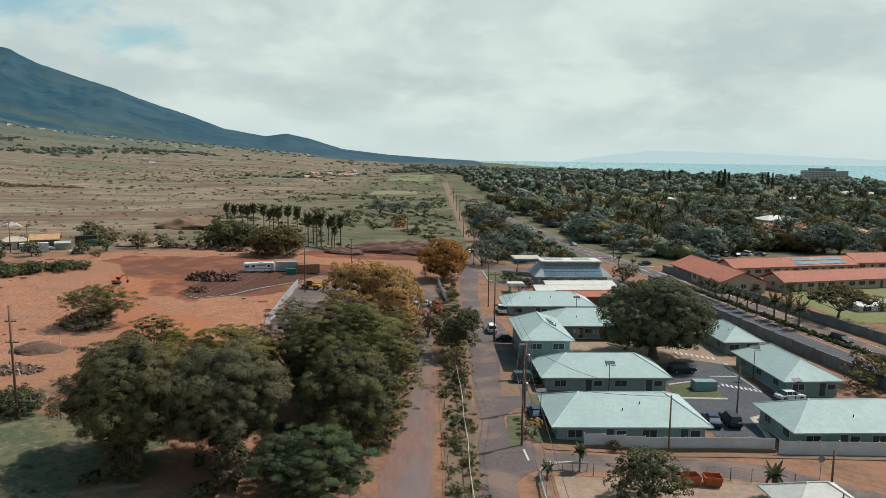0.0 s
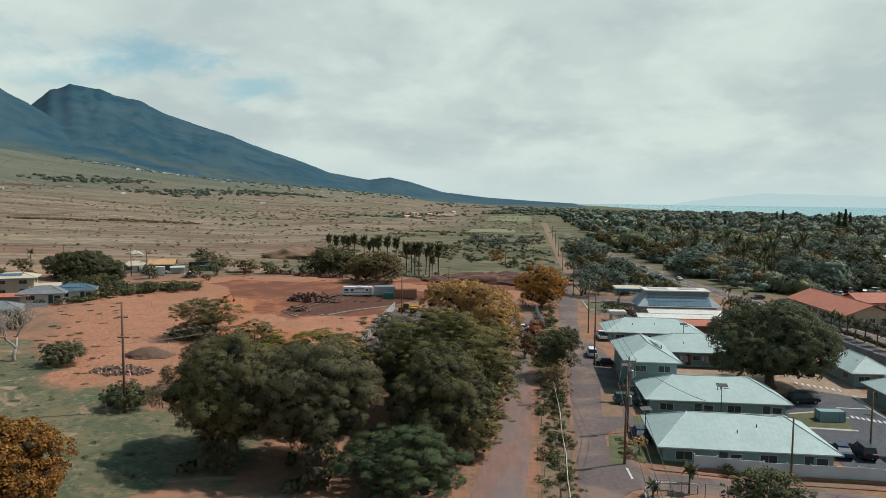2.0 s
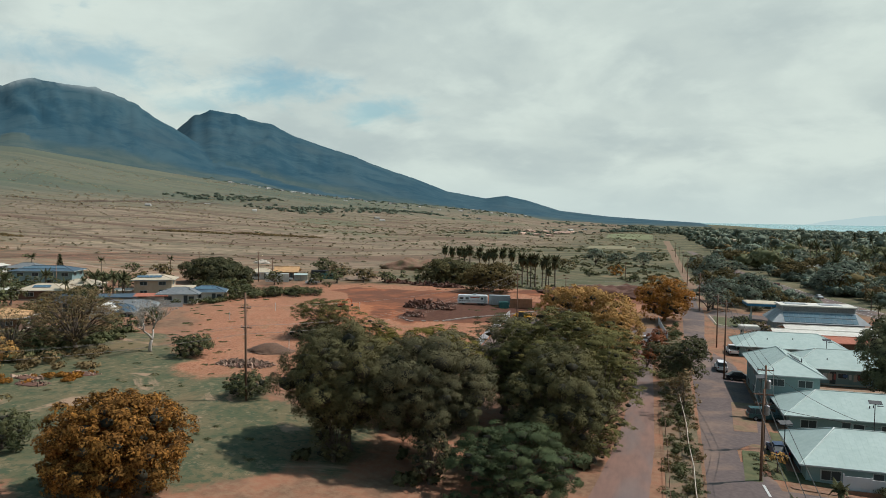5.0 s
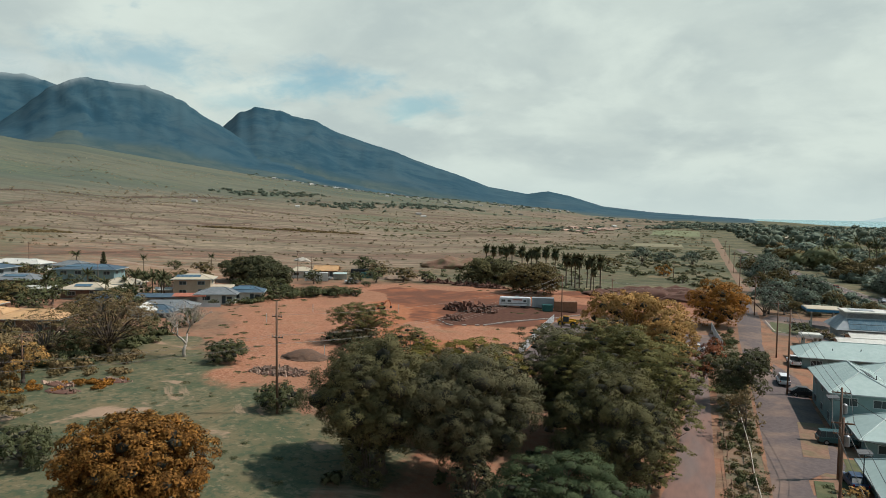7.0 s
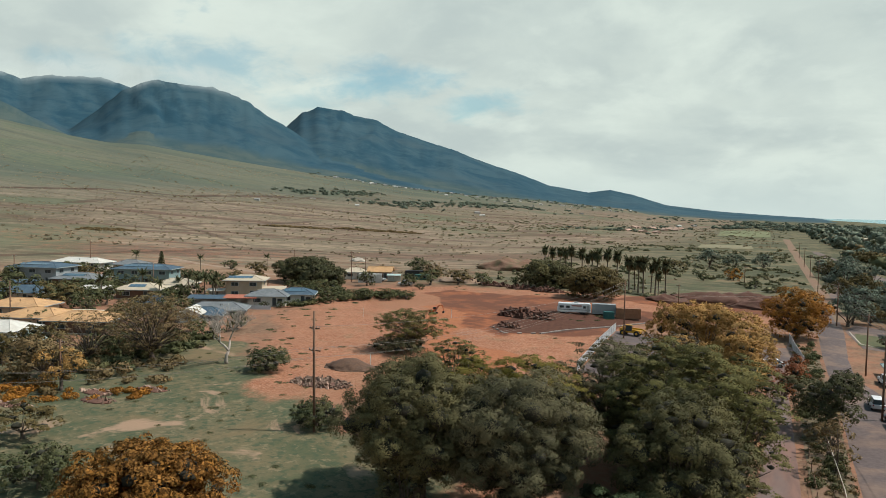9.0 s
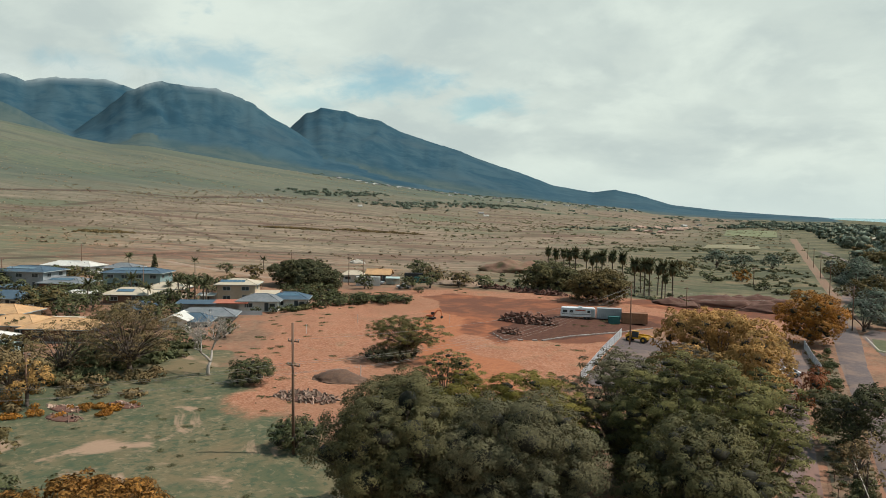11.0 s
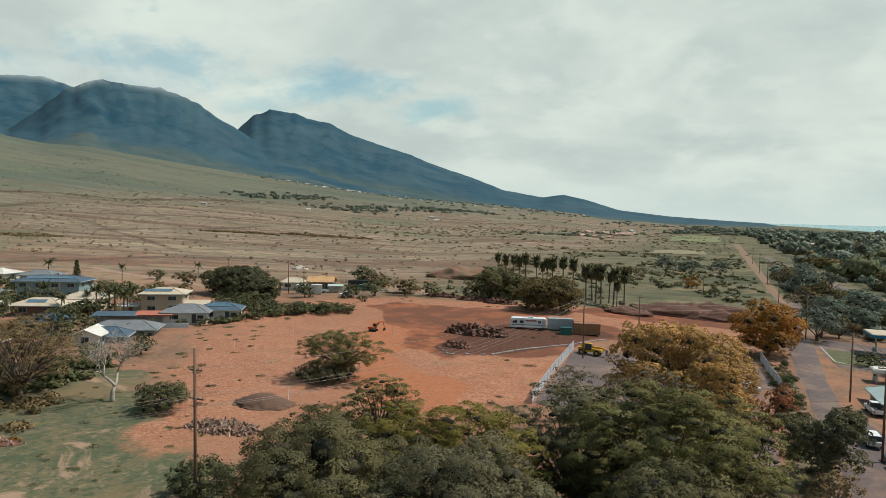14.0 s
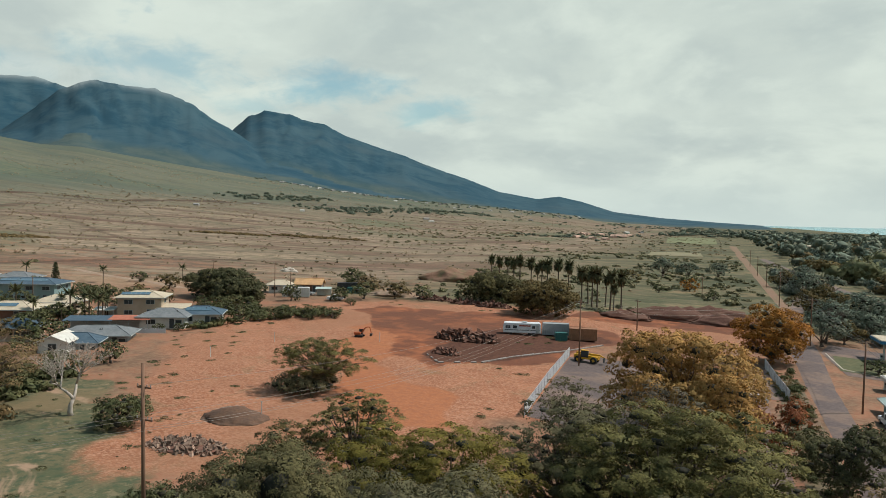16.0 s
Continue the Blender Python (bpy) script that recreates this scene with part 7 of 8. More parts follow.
# ---------------------------------------------------------------- building site
def rubble(x, y, w, d, h, count, mat, label, seed, size=(0.3, 1.0), name="rubble_pile", parts=True):
    """A heap of broken blocks on a low mound."""
    rng = random.Random(seed)
    r = thing(name, (x, y, hz(x, y)), label, "rubble")
    bm = B()
    bmesh.ops.create_icosphere(bm, subdivisions=3, radius=1.0)
    for v in bm.verts:
        k = 1 + 0.25 * noise.noise(v.co * 2.1 + Vector((x, y, 0)))
        v.co = Vector((v.co.x * w * 0.42 * k, v.co.y * d * 0.42 * k, max(-0.1, v.co.z * h * 0.45 * k)))
    part("base_mound", bm, M["soil_pile"] if mat != "rock" else M["rubble_dark"], r, smooth_shade=True)
    rest = B()
    for k in range(count):
        a, f = rng.uniform(0, 6.283), rng.random() ** 0.6 * 1.05
        px, py = math.cos(a) * f * w / 2, math.sin(a) * f * d / 2
        pz = h * 0.62 * max(0, 1 - f * f) * rng.uniform(0.5, 1.2)
        s = rng.uniform(*size)
        bm = B() if k < 40 and parts else rest
        made = bmesh.ops.create_cube(bm, size=1.0)["verts"]
        m = Matrix.Translation((px, py, pz + s * 0.1)) @ Euler([rng.uniform(0, 6.283) for _ in range(3)]).to_matrix().to_4x4() @ Matrix.Diagonal((s * rng.uniform(0.6, 1.5), s * rng.uniform(0.4, 1.0), s * rng.uniform(0.2, 0.6), 1))
        for v in made:
            v.co = m @ (v.co + Vector([rng.uniform(-0.22, 0.22) for _ in range(3)]))
        if bm is not rest:
            part("block", bm, M[mat], r)
    tagged(part("small_rubble", rest, M[mat], r), kind="stuff")
    return r


rubble(-64.4, 110.2, 10.0, 5.4, 0.7, 240, "rock", "heap of broken concrete and rocks on red soil", 1, (0.18, 0.66))
rubble(-59.0, 190.0, 14.0, 6.0, 2.6, 150, "rubble_dark", "long heap of dark torn earth and debris", 2, (0.5, 1.5))
rubble(-57.6, 173.5, 5.5, 3.4, 1.3, 60, "rubble_dark", "small heap of dark debris", 3, (0.4, 1.1))
for k, (x, y, w) in enumerate([(-103, 257, 14), (-91, 253, 13), (-80, 249, 12), (-70, 246, 11)]):
    rubble(x, y, w, 4.5, 1.8, 60, "rubble_dark", "row of bulldozed rocks and earth at the field's edge", 10 + k, (0.4, 1.2), "rock_bank", False)
for k, (x, y) in enumerate([(-84.7, 88.2), (-82.9, 95.8), (-88, 91), (-92, 82)]):
    rubble(x, y, 6.0, 3.0, 0.5, 26, "rock", "scattered dumped rubbish and brush in grass", 20 + k, (0.15, 0.5), "rubbish_mound", False)


def mound(x, y, w, d, h, label, seed, mat="soil_pile", name="soil_mound", rugged=0.7, sharp=1.6):
    bm = B()
    bmesh.ops.create_icosphere(bm, subdivisions=4, radius=1.0)
    for v in bm.verts:
        k = 1 + min(0.34, rugged) * noise.noise(v.co * 1.7 + Vector((seed, 0, 0))) + min(0.12, rugged) * noise.noise(v.co * 5 + Vector((0, seed, 0)))
        top = max(-0.15, v.co.z)
        lump = 1 + rugged * (noise.noise(v.co * 3.1 + Vector((0, 0, seed))) + 0.6 * noise.noise(v.co * 8.3 + Vector((seed, 0, 0))))
        v.co = Vector((v.co.x * w * 0.5 * k, v.co.y * d * 0.5 * k, h * lump * top ** sharp if top > 0 else top))
    ob = new(name, mesh_from(name, bm, M[mat], True))
    ob.location = (x, y, hz(x, y))
    return tagged(ob, label, "mound")


mound(-66.6, 121.5, 9.0, 6.6, 1.45, "small heap of dark grey soil on the field", 1, "grey_soil", rugged=0.12, sharp=2.6)
mound(-22.0, 262.0, 30, 12, 3.0, "long dug bank of red-brown earth", 2, "soil_pile", "earth_bank")
mound(-34.0, 252.0, 16, 8, 1.8, "dug heap of dark red earth", 3, "soil_pile", "earth_bank")
mound(-7.0, 258.0, 18, 10, 2.4, "dug dark earth heap by the lane", 4, "soil_pile", "earth_bank")
mound(-10.0, 272.0, 26, 10, 2.6, "dug red earth bank by scrub", 5, "soil_pile", "earth_bank")
mound(-110.0, 322.0, 34, 18, 4.6, "pale cut earth bank on the plain", 6, "red_verge", "earth_bank", rugged=0.45)
mound(-107.0, 257.0, 20, 9, 1.6, "grey dusty earth bank by the field", 7, "pale_soil", "earth_bank")
mound(-183.0, 310.0, 9, 5, 1.5, "pale sand heap on the plain", 8, "concrete_light", "sand_mound")
for k, (x, y) in enumerate([(-64, 123.6), (-94.4, 150.8), (-93.2, 168.9), (-74.5, 179.1)]):
    ob = new("survey_stake", mesh_from("survey_stake", box(B(), (0, 0, 0.9), (0.08, 0.08, 2.2)), M["paint_white"]))
    ob.location = (x, y, hz(x, y))
    tagged(ob, "thin white survey stake in red soil", "stake", "survey stakes")

# white plastic edging along the dark pad
edge = [(-60.5, 171), (-56, 165.2), (-49.3, 170), (-45.6, 179), (-38.3, 191.4), (-32.5, 204)]
for k, (a, b) in enumerate(zip(edge, edge[1:])):
    sock = thing("silt_sock", (*a, hz(*a)), "grey and white plastic edging round dark earth", "edging", "plastic edging")
    n = 8
    for j in range(n):
        t = (j + 0.5) / n
        x, y = a[0] + (b[0] - a[0]) * t, a[1] + (b[1] - a[1]) * t
        if k >= 2 or j % 3 == 0:
            part("sock", box(B(), (x - a[0], y - a[1], hz(x, y) - hz(*a) + 0.1), (math.dist(a, b) / n * 1.02, 0.25 + 0.3 * math.sin(j * 2.3 + k) ** 2, 0.26), math.degrees(math.atan2(b[1] - a[1], b[0] - a[0])), 0.05), M["tarp"], sock)


def camper(x, y, turn):
    c = thing("camper_trailer", (x, y, hz(x, y)), "long white camper with dark windows and brown lettering stripe", "camper", "", turn)
    l, w, h = 8.4, 2.4, 2.75
    bm = prism(B(), [(-l / 2, 0.5), (-l / 2 - 0.15, 1.3), (-l / 2 + 0.1, h - 0.1), (-l / 2 + 0.4, h), (l / 2 - 0.4, h), (l / 2, h - 0.3), (l / 2, 0.5)], -w / 2, w / 2)
    bmesh.ops.bevel(bm, geom=bm.edges[:], offset=0.06, segments=1, affect="EDGES")
    part("shell", bm, M["camper"], c)
    for px, ww in ((-3.2, 1.1), (-1.6, 0.9), (2.6, 0.7)):
        part("window", box(B(), (px, -w / 2 - 0.01, 1.85), (ww, 0.05, 0.6)), M["glass"], c)
        part("window", box(B(), (px, w / 2 + 0.01, 1.85), (ww, 0.05, 0.6)), M["glass"], c)
    part("windscreen", box(B(), (-l / 2 - 0.03, 0, 1.8), (0.08, 1.9, 0.7)), M["glass"], c)
    part("side_stripe", box(B(), (0.6, -w / 2 - 0.012, 2.15), (2.6, 0.03, 0.32)), M["stripe_red"], c, "red-brown unreadable lettering bar")
    part("belt_stripe", box(B(), (0, -w / 2 - 0.012, 1.15), (l - 0.5, 0.03, 0.16)), M["car_grey"], c)
    part("door", box(B(), (3.5, -w / 2 - 0.015, 1.45), (0.65, 0.04, 1.75)), M["frame_white"], c)
    part("roof_unit", box(B(), (0.5, 0, h + 0.14), (1.1, 0.9, 0.28), bevel=0.06), M["frame_white"], c)
    for wx in (-2.6, 1.7, 2.5):
        for s in (-1, 1):
            part("wheel", tube(B(), ((wx, s * 0.9, 0.4), (wx, s * 1.16, 0.4)), (0.4, 0.4), 12), M["tyre"], c)
    part("underframe", box(B(), (0, 0, 0.5), (l - 0.6, 1.9, 0.18)), M["metal_dark"], c)
    return c


camper(-50.7, 204.0, 15)


def container(x, y, turn, l, w, h, mat, label, name="shipping_container", lift=0.15):
    c = thing(name, (x, y, hz(x, y)), label, "container", "", turn)
    part("shell", box(B(), (0, 0, h / 2 + lift), (l - 0.1, w - 0.1, h - 0.1)), M[mat], c)
    n = int(l / 0.5)
    rib = mesh_from("rib", box(B(), (0, 0, 0), (0.22, 0.06, h - 0.25)), M[mat])
    for k in range(n):
        for s in (-1, 1):
            part("rib", rib, None, c).location = ((k + 0.5) / n * l - l / 2, s * (w / 2 - 0.03), h / 2 + lift)
    bm = B()
    for sx in (-1, 1):
        for sy in (-1, 1):
            box(bm, (sx * (l / 2 - 0.06), sy * (w / 2 - 0.06), h / 2 + lift), (0.14, 0.14, h))
    for sy in (-1, 1):
        for zz in (lift + 0.08, lift + h - 0.08):
            box(bm, (0, sy * (w / 2 - 0.05), zz), (l, 0.12, 0.16))
    part("frame", bm, M[mat], c)
    for s in (-1, 1):
        d = part("door", box(B(), (l / 2 + 0.01, s * w * 0.24, h / 2 + lift), (0.06, w * 0.44, h - 0.3)), M[mat], c)
        part("lock_bar", tube(B(), ((l / 2 + 0.06, s * w * 0.12, lift + 0.2), (l / 2 + 0.06, s * w * 0.12, lift + h - 0.2)), (0.025, 0.025), 6), M["metal_grey"], d)
    return c


container(-37.4, 207.0, 14, 6.1, 2.4, 2.6, "rust", "rusty brown steel shipping container", lift=0.2)
container(-43.8, 207.8, 12, 6.0, 2.3, 2.6, "wall_grey", "grey site trailer in shade", "site_trailer", 0.35)
container(-41.6, 203.4, 20, 2.6, 1.9, 1.7, "teal_box", "dark teal steel bin beside trailers", "waste_bin", 0.05)
container(-25.5, 221.0, 5, 1.9, 1.5, 1.3, "metal_dark", "small black steel bin on red soil", "waste_bin", 0.03)
container(42.0, 116.2, 4, 3.6, 1.8, 1.5, "wall_teal", "pale teal utility cabinet on grass", "utility_cabinet", 0.05)


def skip(x, y, turn):
    c = thing("waste_skip", (x, y, hz(x, y)), "open orange-red steel waste skip", "skip", "orange skips", turn)
    bm = B()
    lo = [bm.verts.new(p) for p in ((-0.8, -0.65, 0.15), (0.8, -0.65, 0.15), (0.8, 0.65, 0.15), (-0.8, 0.65, 0.15))]
    hi = [bm.verts.new(p) for p in ((-1.0, -0.75, 1.2), (1.0, -0.75, 1.2), (1.0, 0.75, 1.2), (-1.0, 0.75, 1.2))]
    inn = [bm.verts.new(p) for p in ((-0.93, -0.68, 1.2), (0.93, -0.68, 1.2), (0.93, 0.68, 1.2), (-0.93, 0.68, 1.2))]
    low = [bm.verts.new(p) for p in ((-0.75, -0.6, 0.3), (0.75, -0.6, 0.3), (0.75, 0.6, 0.3), (-0.75, 0.6, 0.3))]
    for a, b in ((lo, hi), (hi, inn), (inn, low)):
        for k in range(4):
            bm.faces.new((a[k], a[(k + 1) % 4], b[(k + 1) % 4], b[k]))
    bm.faces.new(lo[::-1])
    bm.faces.new(low)
    part("body", bm, M["orange"], c)
    for s in (-1, 1):
        part("side_bar", box(B(), (0, s * 0.74, 0.75), (1.9, 0.08, 0.12)), M["orange"], c)
        for u in (-0.6, 0.6):
            part("castor", tube(B(), ((u, s * 0.45, 0.08), (u, s * 0.55, 0.08)), (0.09, 0.09), 8), M["tyre"], c)
    return c


skip(28.0, 83.2, 5)
skip(30.4, 83.0, -6)


def telehandler(x, y, turn):
    c = thing("telehandler", (x, y, hz(x, y)), "yellow telescopic handler with black wheels", "loader", "", turn)
    bm = prism(B(), [(-2.4, 0.7), (-2.5, 1.5), (-1.2, 1.6), (1.6, 1.35), (2.3, 1.2), (2.3, 0.7)], -0.75, 0.75)
    part("chassis", bm, M["yellow"], c)
    bm = B()
    tube(bm, ((-2.2, 0.15, 1.75), (2.6, 0.15, 1.55)), (0.26, 0.22), 4)
    tube(bm, ((2.4, 0.15, 1.55), (3.3, 0.15, 1.2)), (0.17, 0.15), 4)
    part("boom", bm, M["yellow"], c)
    cab = part("cab", box(B(), (-0.3, -0.62, 1.75), (1.3, 0.8, 1.3), bevel=0.08), M["glass"], c)
    part("cab_roof", box(B(), (-0.3, -0.62, 2.43), (1.45, 0.95, 0.1), bevel=0.03), M["yellow"], cab)
    for px in (-0.95, 0.35):
        part("cab_post", box(B(), (px, -1.02, 1.75), (0.1, 0.08, 1.3)), M["metal_dark"], cab)
    for wx in (-1.6, 1.5):
        for s in (-1, 1):
            wh = part("wheel", tube(B(), ((wx, s * 0.72, 0.62), (wx, s * 1.15, 0.62)), (0.64, 0.64), 16), M["tyre"], c)
            part("hub", tube(B(), ((wx, s * 1.13, 0.62), (wx, s * 1.18, 0.62)), (0.3, 0.26), 10), M["yellow"], wh)
    for s in (-0.35, 0.5):
        part("fork", box(B(), (3.8, s, 0.35), (1.2, 0.12, 0.07)), M["metal_dark"], c)
    part("fork_frame", box(B(), (3.25, 0.1, 0.75), (0.1, 1.2, 0.9)), M["metal_dark"], c)
    return c


telehandler(-32.6, 184.6, -8)


def excavator(x, y, turn):
    c = thing("excavator", (x, y, hz(x, y)), "small orange excavator with bent arm", "excavator", "", turn)
    for s in (-1, 1):
        bm = prism(B(), [(-1.3, 0.3), (-1.05, 0.02), (1.05, 0.02), (1.3, 0.3), (1.1, 0.62), (-1.1, 0.62)], s * 0.95 - 0.22, s * 0.95 + 0.22)
        part("track", bm, M["tyre"], c)
    part("undercarriage", box(B(), (0, 0, 0.45), (1.4, 1.5, 0.35)), M["metal_dark"], c)
    part("body", box(B(), (-0.6, 0, 1.1), (1.9, 1.8, 0.8), bevel=0.12), M["orange"], c)
    cab = part("cab", box(B(), (0.35, 0.45, 1.6), (1.1, 0.85, 1.5), bevel=0.1), M["glass"], c)
    part("cab_roof", box(B(), (0.35, 0.45, 2.38), (1.2, 0.95, 0.09), bevel=0.03), M["orange"], cab)
    part("boom", tube(B(), ((0.6, -0.3, 1.2), (1.8, -0.3, 2.9), (3.0, -0.3, 3.1)), (0.2, 0.22, 0.15), 4), M["orange"], c)
    part("arm", tube(B(), ((3.0, -0.3, 3.2), (3.5, -0.3, 1.3)), (0.16, 0.12), 4), M["orange"], c)
    part("cylinder", tube(B(), ((0.9, -0.3, 1.2), (1.9, -0.3, 2.5)), (0.06, 0.05), 6), M["metal_grey"], c)
    part("bucket", prism(B(), [(3.3, 1.3), (3.8, 1.2), (3.75, 0.6), (3.3, 0.4), (3.05, 0.7)], -0.65, 0.05), M["metal_dark"], c)
    return c


digger = excavator(-80.8, 182.2, 12)
digger.scale = (0.75, 0.75, 0.75)


# ---------------------------------------------------------------- other buildings
def gable_house(place, turn, w, d, label, wall_h=2.8, rise=2.2, over=0.7, roof="roof_red", wall="wall_cream", group="", bays=None, solar=None, storeys=1, category="building", name="building"):
    """Gabled building, ridge along its own x."""
    h = thing(name, place, label, category, group, turn)
    top = wall_h * storeys
    bm = prism(B(), [(-d / 2, -1.0), (-d / 2, top), (0, top + rise * d / (d + 2 * over) - 0.05), (d / 2, top), (d / 2, -1.0)], -w / 2, w / 2, axis="x")
    part("wall", bm, M[wall], h)
    bm = B()
    gable_roof(bm, w, d, top, rise, over)
    r = part("roof", bm, M[roof], h)
    part("ridge_cap", tube(B(), ((-w / 2 - over, 0, top + rise + 0.01), (w / 2 + over, 0, top + rise + 0.01)), (0.12, 0.12), 6), M[roof], r)
    n = bays or max(2, int(w / 3.4))
    for s in range(storeys):
        for k in range(n):
            u = (k + 0.5) / n * w - w / 2
            for side in (-1, 1):
                if side < 0 and k % 4 == 1 and s == 0:
                    door(h, (u, -d / 2, 0.05), 1.0, 2.1, (0, -1))
                else:
                    window(h, (u, side * d / 2, s * wall_h + wall_h * 0.58), min(2.2, w / n * 0.68), 1.1, (0, side))
        for side in (-1, 1):
            window(h, (side * w / 2, 0, s * wall_h + wall_h * 0.6), 1.4, 1.1, (side, 0))
    if solar:
        x0, x1 = solar
        m = int((x1 - x0) / 1.1)
        for k in range(m):
            for j in range(2):
                f = 0.30 + 0.42 * j
                y = -(d / 2 + over) * (1 - f)
                bm = box(B(), (0, 0, 0), (1.04, 1.7, 0.05))
                bmesh.ops.transform(bm, matrix=Matrix.Translation((x0 + k * 1.1, y, top + rise * f + 0.08)) @ Matrix.Rotation(math.atan2(rise, d / 2 + over), 4, "X"), verts=bm.verts)
                part("solar_panel", bm, M["solar"], r)
    return h


RED = "long cream school building with red clay roof"
gable_house((81.6, 212.0, -0.1), 94, 33, 12.5, RED, 2.9, 2.9, 0.8, group="red-roofed school")
gable_house((111.5, 230.0, -0.1), 14, 45, 8.5, RED + ", part solar panels", 3.0, 2.3, 0.9, group="red-roofed school", solar=(1.0, 20.0))
gable_house((114.0, 206.5, -0.1), 14.5, 42, 8.5, RED, 2.8, 2.3, 0.9, group="red-roofed school")
gable_house((150.0, 243.0, -0.1), 10, 26, 10, RED, 2.9, 2.6, 0.9, group="red-roofed school")
gable_house((106.5, 176.5, -0.4), 8, 12, 6, "low white-roofed shed on the lawn", 1.6, 0.8, 0.5, "roof_white", "wall_white", category="shed")
lawn = material("mown_lawn", (0.17, 0.165, 0.06), (0.13, 0.135, 0.05), 1.2, 0.95, 0.02, spots=(0.21, 0.18, 0.08), spot_size=9)
green_lawn = material("green_lawn", (0.088, 0.092, 0.040), (0.066, 0.074, 0.034), 0.8, 0.95, 0.03, spots=(0.16, 0.125, 0.06), spot_size=3)
patch("lawn_strip", [(9.0, 101), (11.0, 101.5), (10.0, 90.9), (8.2, 90.4)], green_lawn, "small green lawn strip beside the lane", "lawn", 0.07)
patch("lawn", [(91, 160), (140, 168), (150, 200), (134, 208), (97, 198), (93, 186)], lawn, "sunlit dry-green school lawn", "lawn", 0.05, 6)
patch("lawn_strip", [(13.2, 96), (36.6, 96), (36.6, 93.6), (11.2, 92.4), (11.4, 100), (13.2, 108)], green_lawn, "patchy green lawn beside a house", "lawn", 0.055, 2)
patch("lawn_strip", [(36.8, 112.5), (43.5, 112), (45, 117.5), (40.5, 119.5), (36.8, 118)], green_lawn, "green lawn island in the car park", "lawn", 0.075, 2)
patch("lawn_strip", [(13.2, 106), (36, 107.5), (36, 112), (13.4, 111)], green_lawn, "patchy lawn between two houses", "lawn", 0.05, 2)
patch("lawn_strip", [(43.6, 93.4), (47.6, 93.4), (48, 104.6), (45, 103.6)], green_lawn, "green lawn beside a white fence", "lawn", 0.055, 2)
patch("lawn_strip", [(22, 135), (37, 135), (36, 144), (22, 143)], M["pale_soil"], "bare brown yard between houses", "yard", 0.05, 3)
patch("lawn_strip", [(13.5, 204), (24, 203), (25, 222), (14.5, 222)], green_lawn, "green lawn with a curved kerb", "lawn", 0.07, 3)
patch("forecourt", [(14, 200), (52, 196), (56, 214), (40, 232), (16, 238), (12.5, 224)], M["asphalt"], "grey asphalt forecourt", "forecourt", 0.05, 4)


def clerestory_hall(x, y, turn):
    h = thing("hall", (x, y, hz(x, y)), "grey building with steep solar roof and raised white top", "building", "", turn)
    part("wall", box(B(), (0, 0, 1.2), (19.5, 11, 3.6)), M["wall_grey"], h)
    bm = B()
    lo = [bm.verts.new(p) for p in ((-11, -6.8, 2.9), (11, -6.8, 2.9), (11, 6.8, 2.9), (-11, 6.8, 2.9))]
    hi = [bm.verts.new(p) for p in ((-8.4, -3.4, 5.4), (8.4, -3.4, 5.4), (8.4, 3.4, 5.4), (-8.4, 3.4, 5.4))]
    for k in range(4):
        bm.faces.new((lo[k], lo[(k + 1) % 4], hi[(k + 1) % 4], hi[k]))
    bm.faces.new(lo[::-1])
    bm.faces.new(hi)
    r = part("roof", bm, M["wall_grey"], h)
    part("clerestory", box(B(), (0, 0, 6.0), (16.6, 6.6, 1.2)), M["wall_grey"], h)
    for k in range(9):
        part("louvre", box(B(), (0, -3.34, 5.5 + k * 0.12), (16.0, 0.1, 0.05)), M["roof_grey"], h)
    part("top_roof", box(B(), (0, 0, 6.75), (17.4, 7.4, 0.35), bevel=0.05), M["roof_white"], h)
    for u in (-4.5, 3.5):
        part("roof_panel", box(B(), (u, 0.4, 6.97), (5.0, 3.6, 0.1)), M["wall_grey"], h)
    for k in range(14):
        for j in range(2):
            f = 0.26 + 0.42 * j
            bm = box(B(), (0, 0, 0), (1.1, 1.55, 0.05))
            bmesh.ops.transform(bm, matrix=Matrix.Translation((-7.6 + k * 1.17, -6.8 + 3.4 * f, 2.98 + 2.5 * f)) @ Matrix.Rotation(math.atan2(2.5, 3.4), 4, "X"), verts=bm.verts)
            part("solar_panel", bm, M["solar"], r)
    for k in range(5):
        window(h, (-8 + k * 4, -5.5, 1.5), 2.2, 1.3, (0, -1))
    return h


clerestory_hall(37.2, 207.4, 3)


def canopy(x, y, turn, w, d, tall, label, band="blue_band", top="roof_cream"):
    c = thing("canopy", (x, y, hz(x, y)), label, "canopy", "", turn)
    part("top", box(B(), (0, 0, tall), (w, d, 0.5)), M[top], c)
    part("fascia", box(B(), (0, 0, tall - 0.1), (w + 0.16, d + 0.16, 0.62)), M[band], c)
    part("roof_sheet", box(B(), (0, 0, tall + 0.3), (w - 0.3, d - 0.3, 0.12)), M[top], c)
    for sx in (-0.3, 0.3):
        part("column", box(B(), (sx * w, 0, tall / 2), (0.35, 0.35, tall)), M["wall_white"], c)
        pump = part("pump", box(B(), (sx * w, 1.4, 0.8), (0.7, 0.5, 1.6), bevel=0.05), M["wall_white"], c)
        part("screen", box(B(), (sx * w, 1.13, 1.2), (0.45, 0.04, 0.4)), M["glass"], pump)
    return c


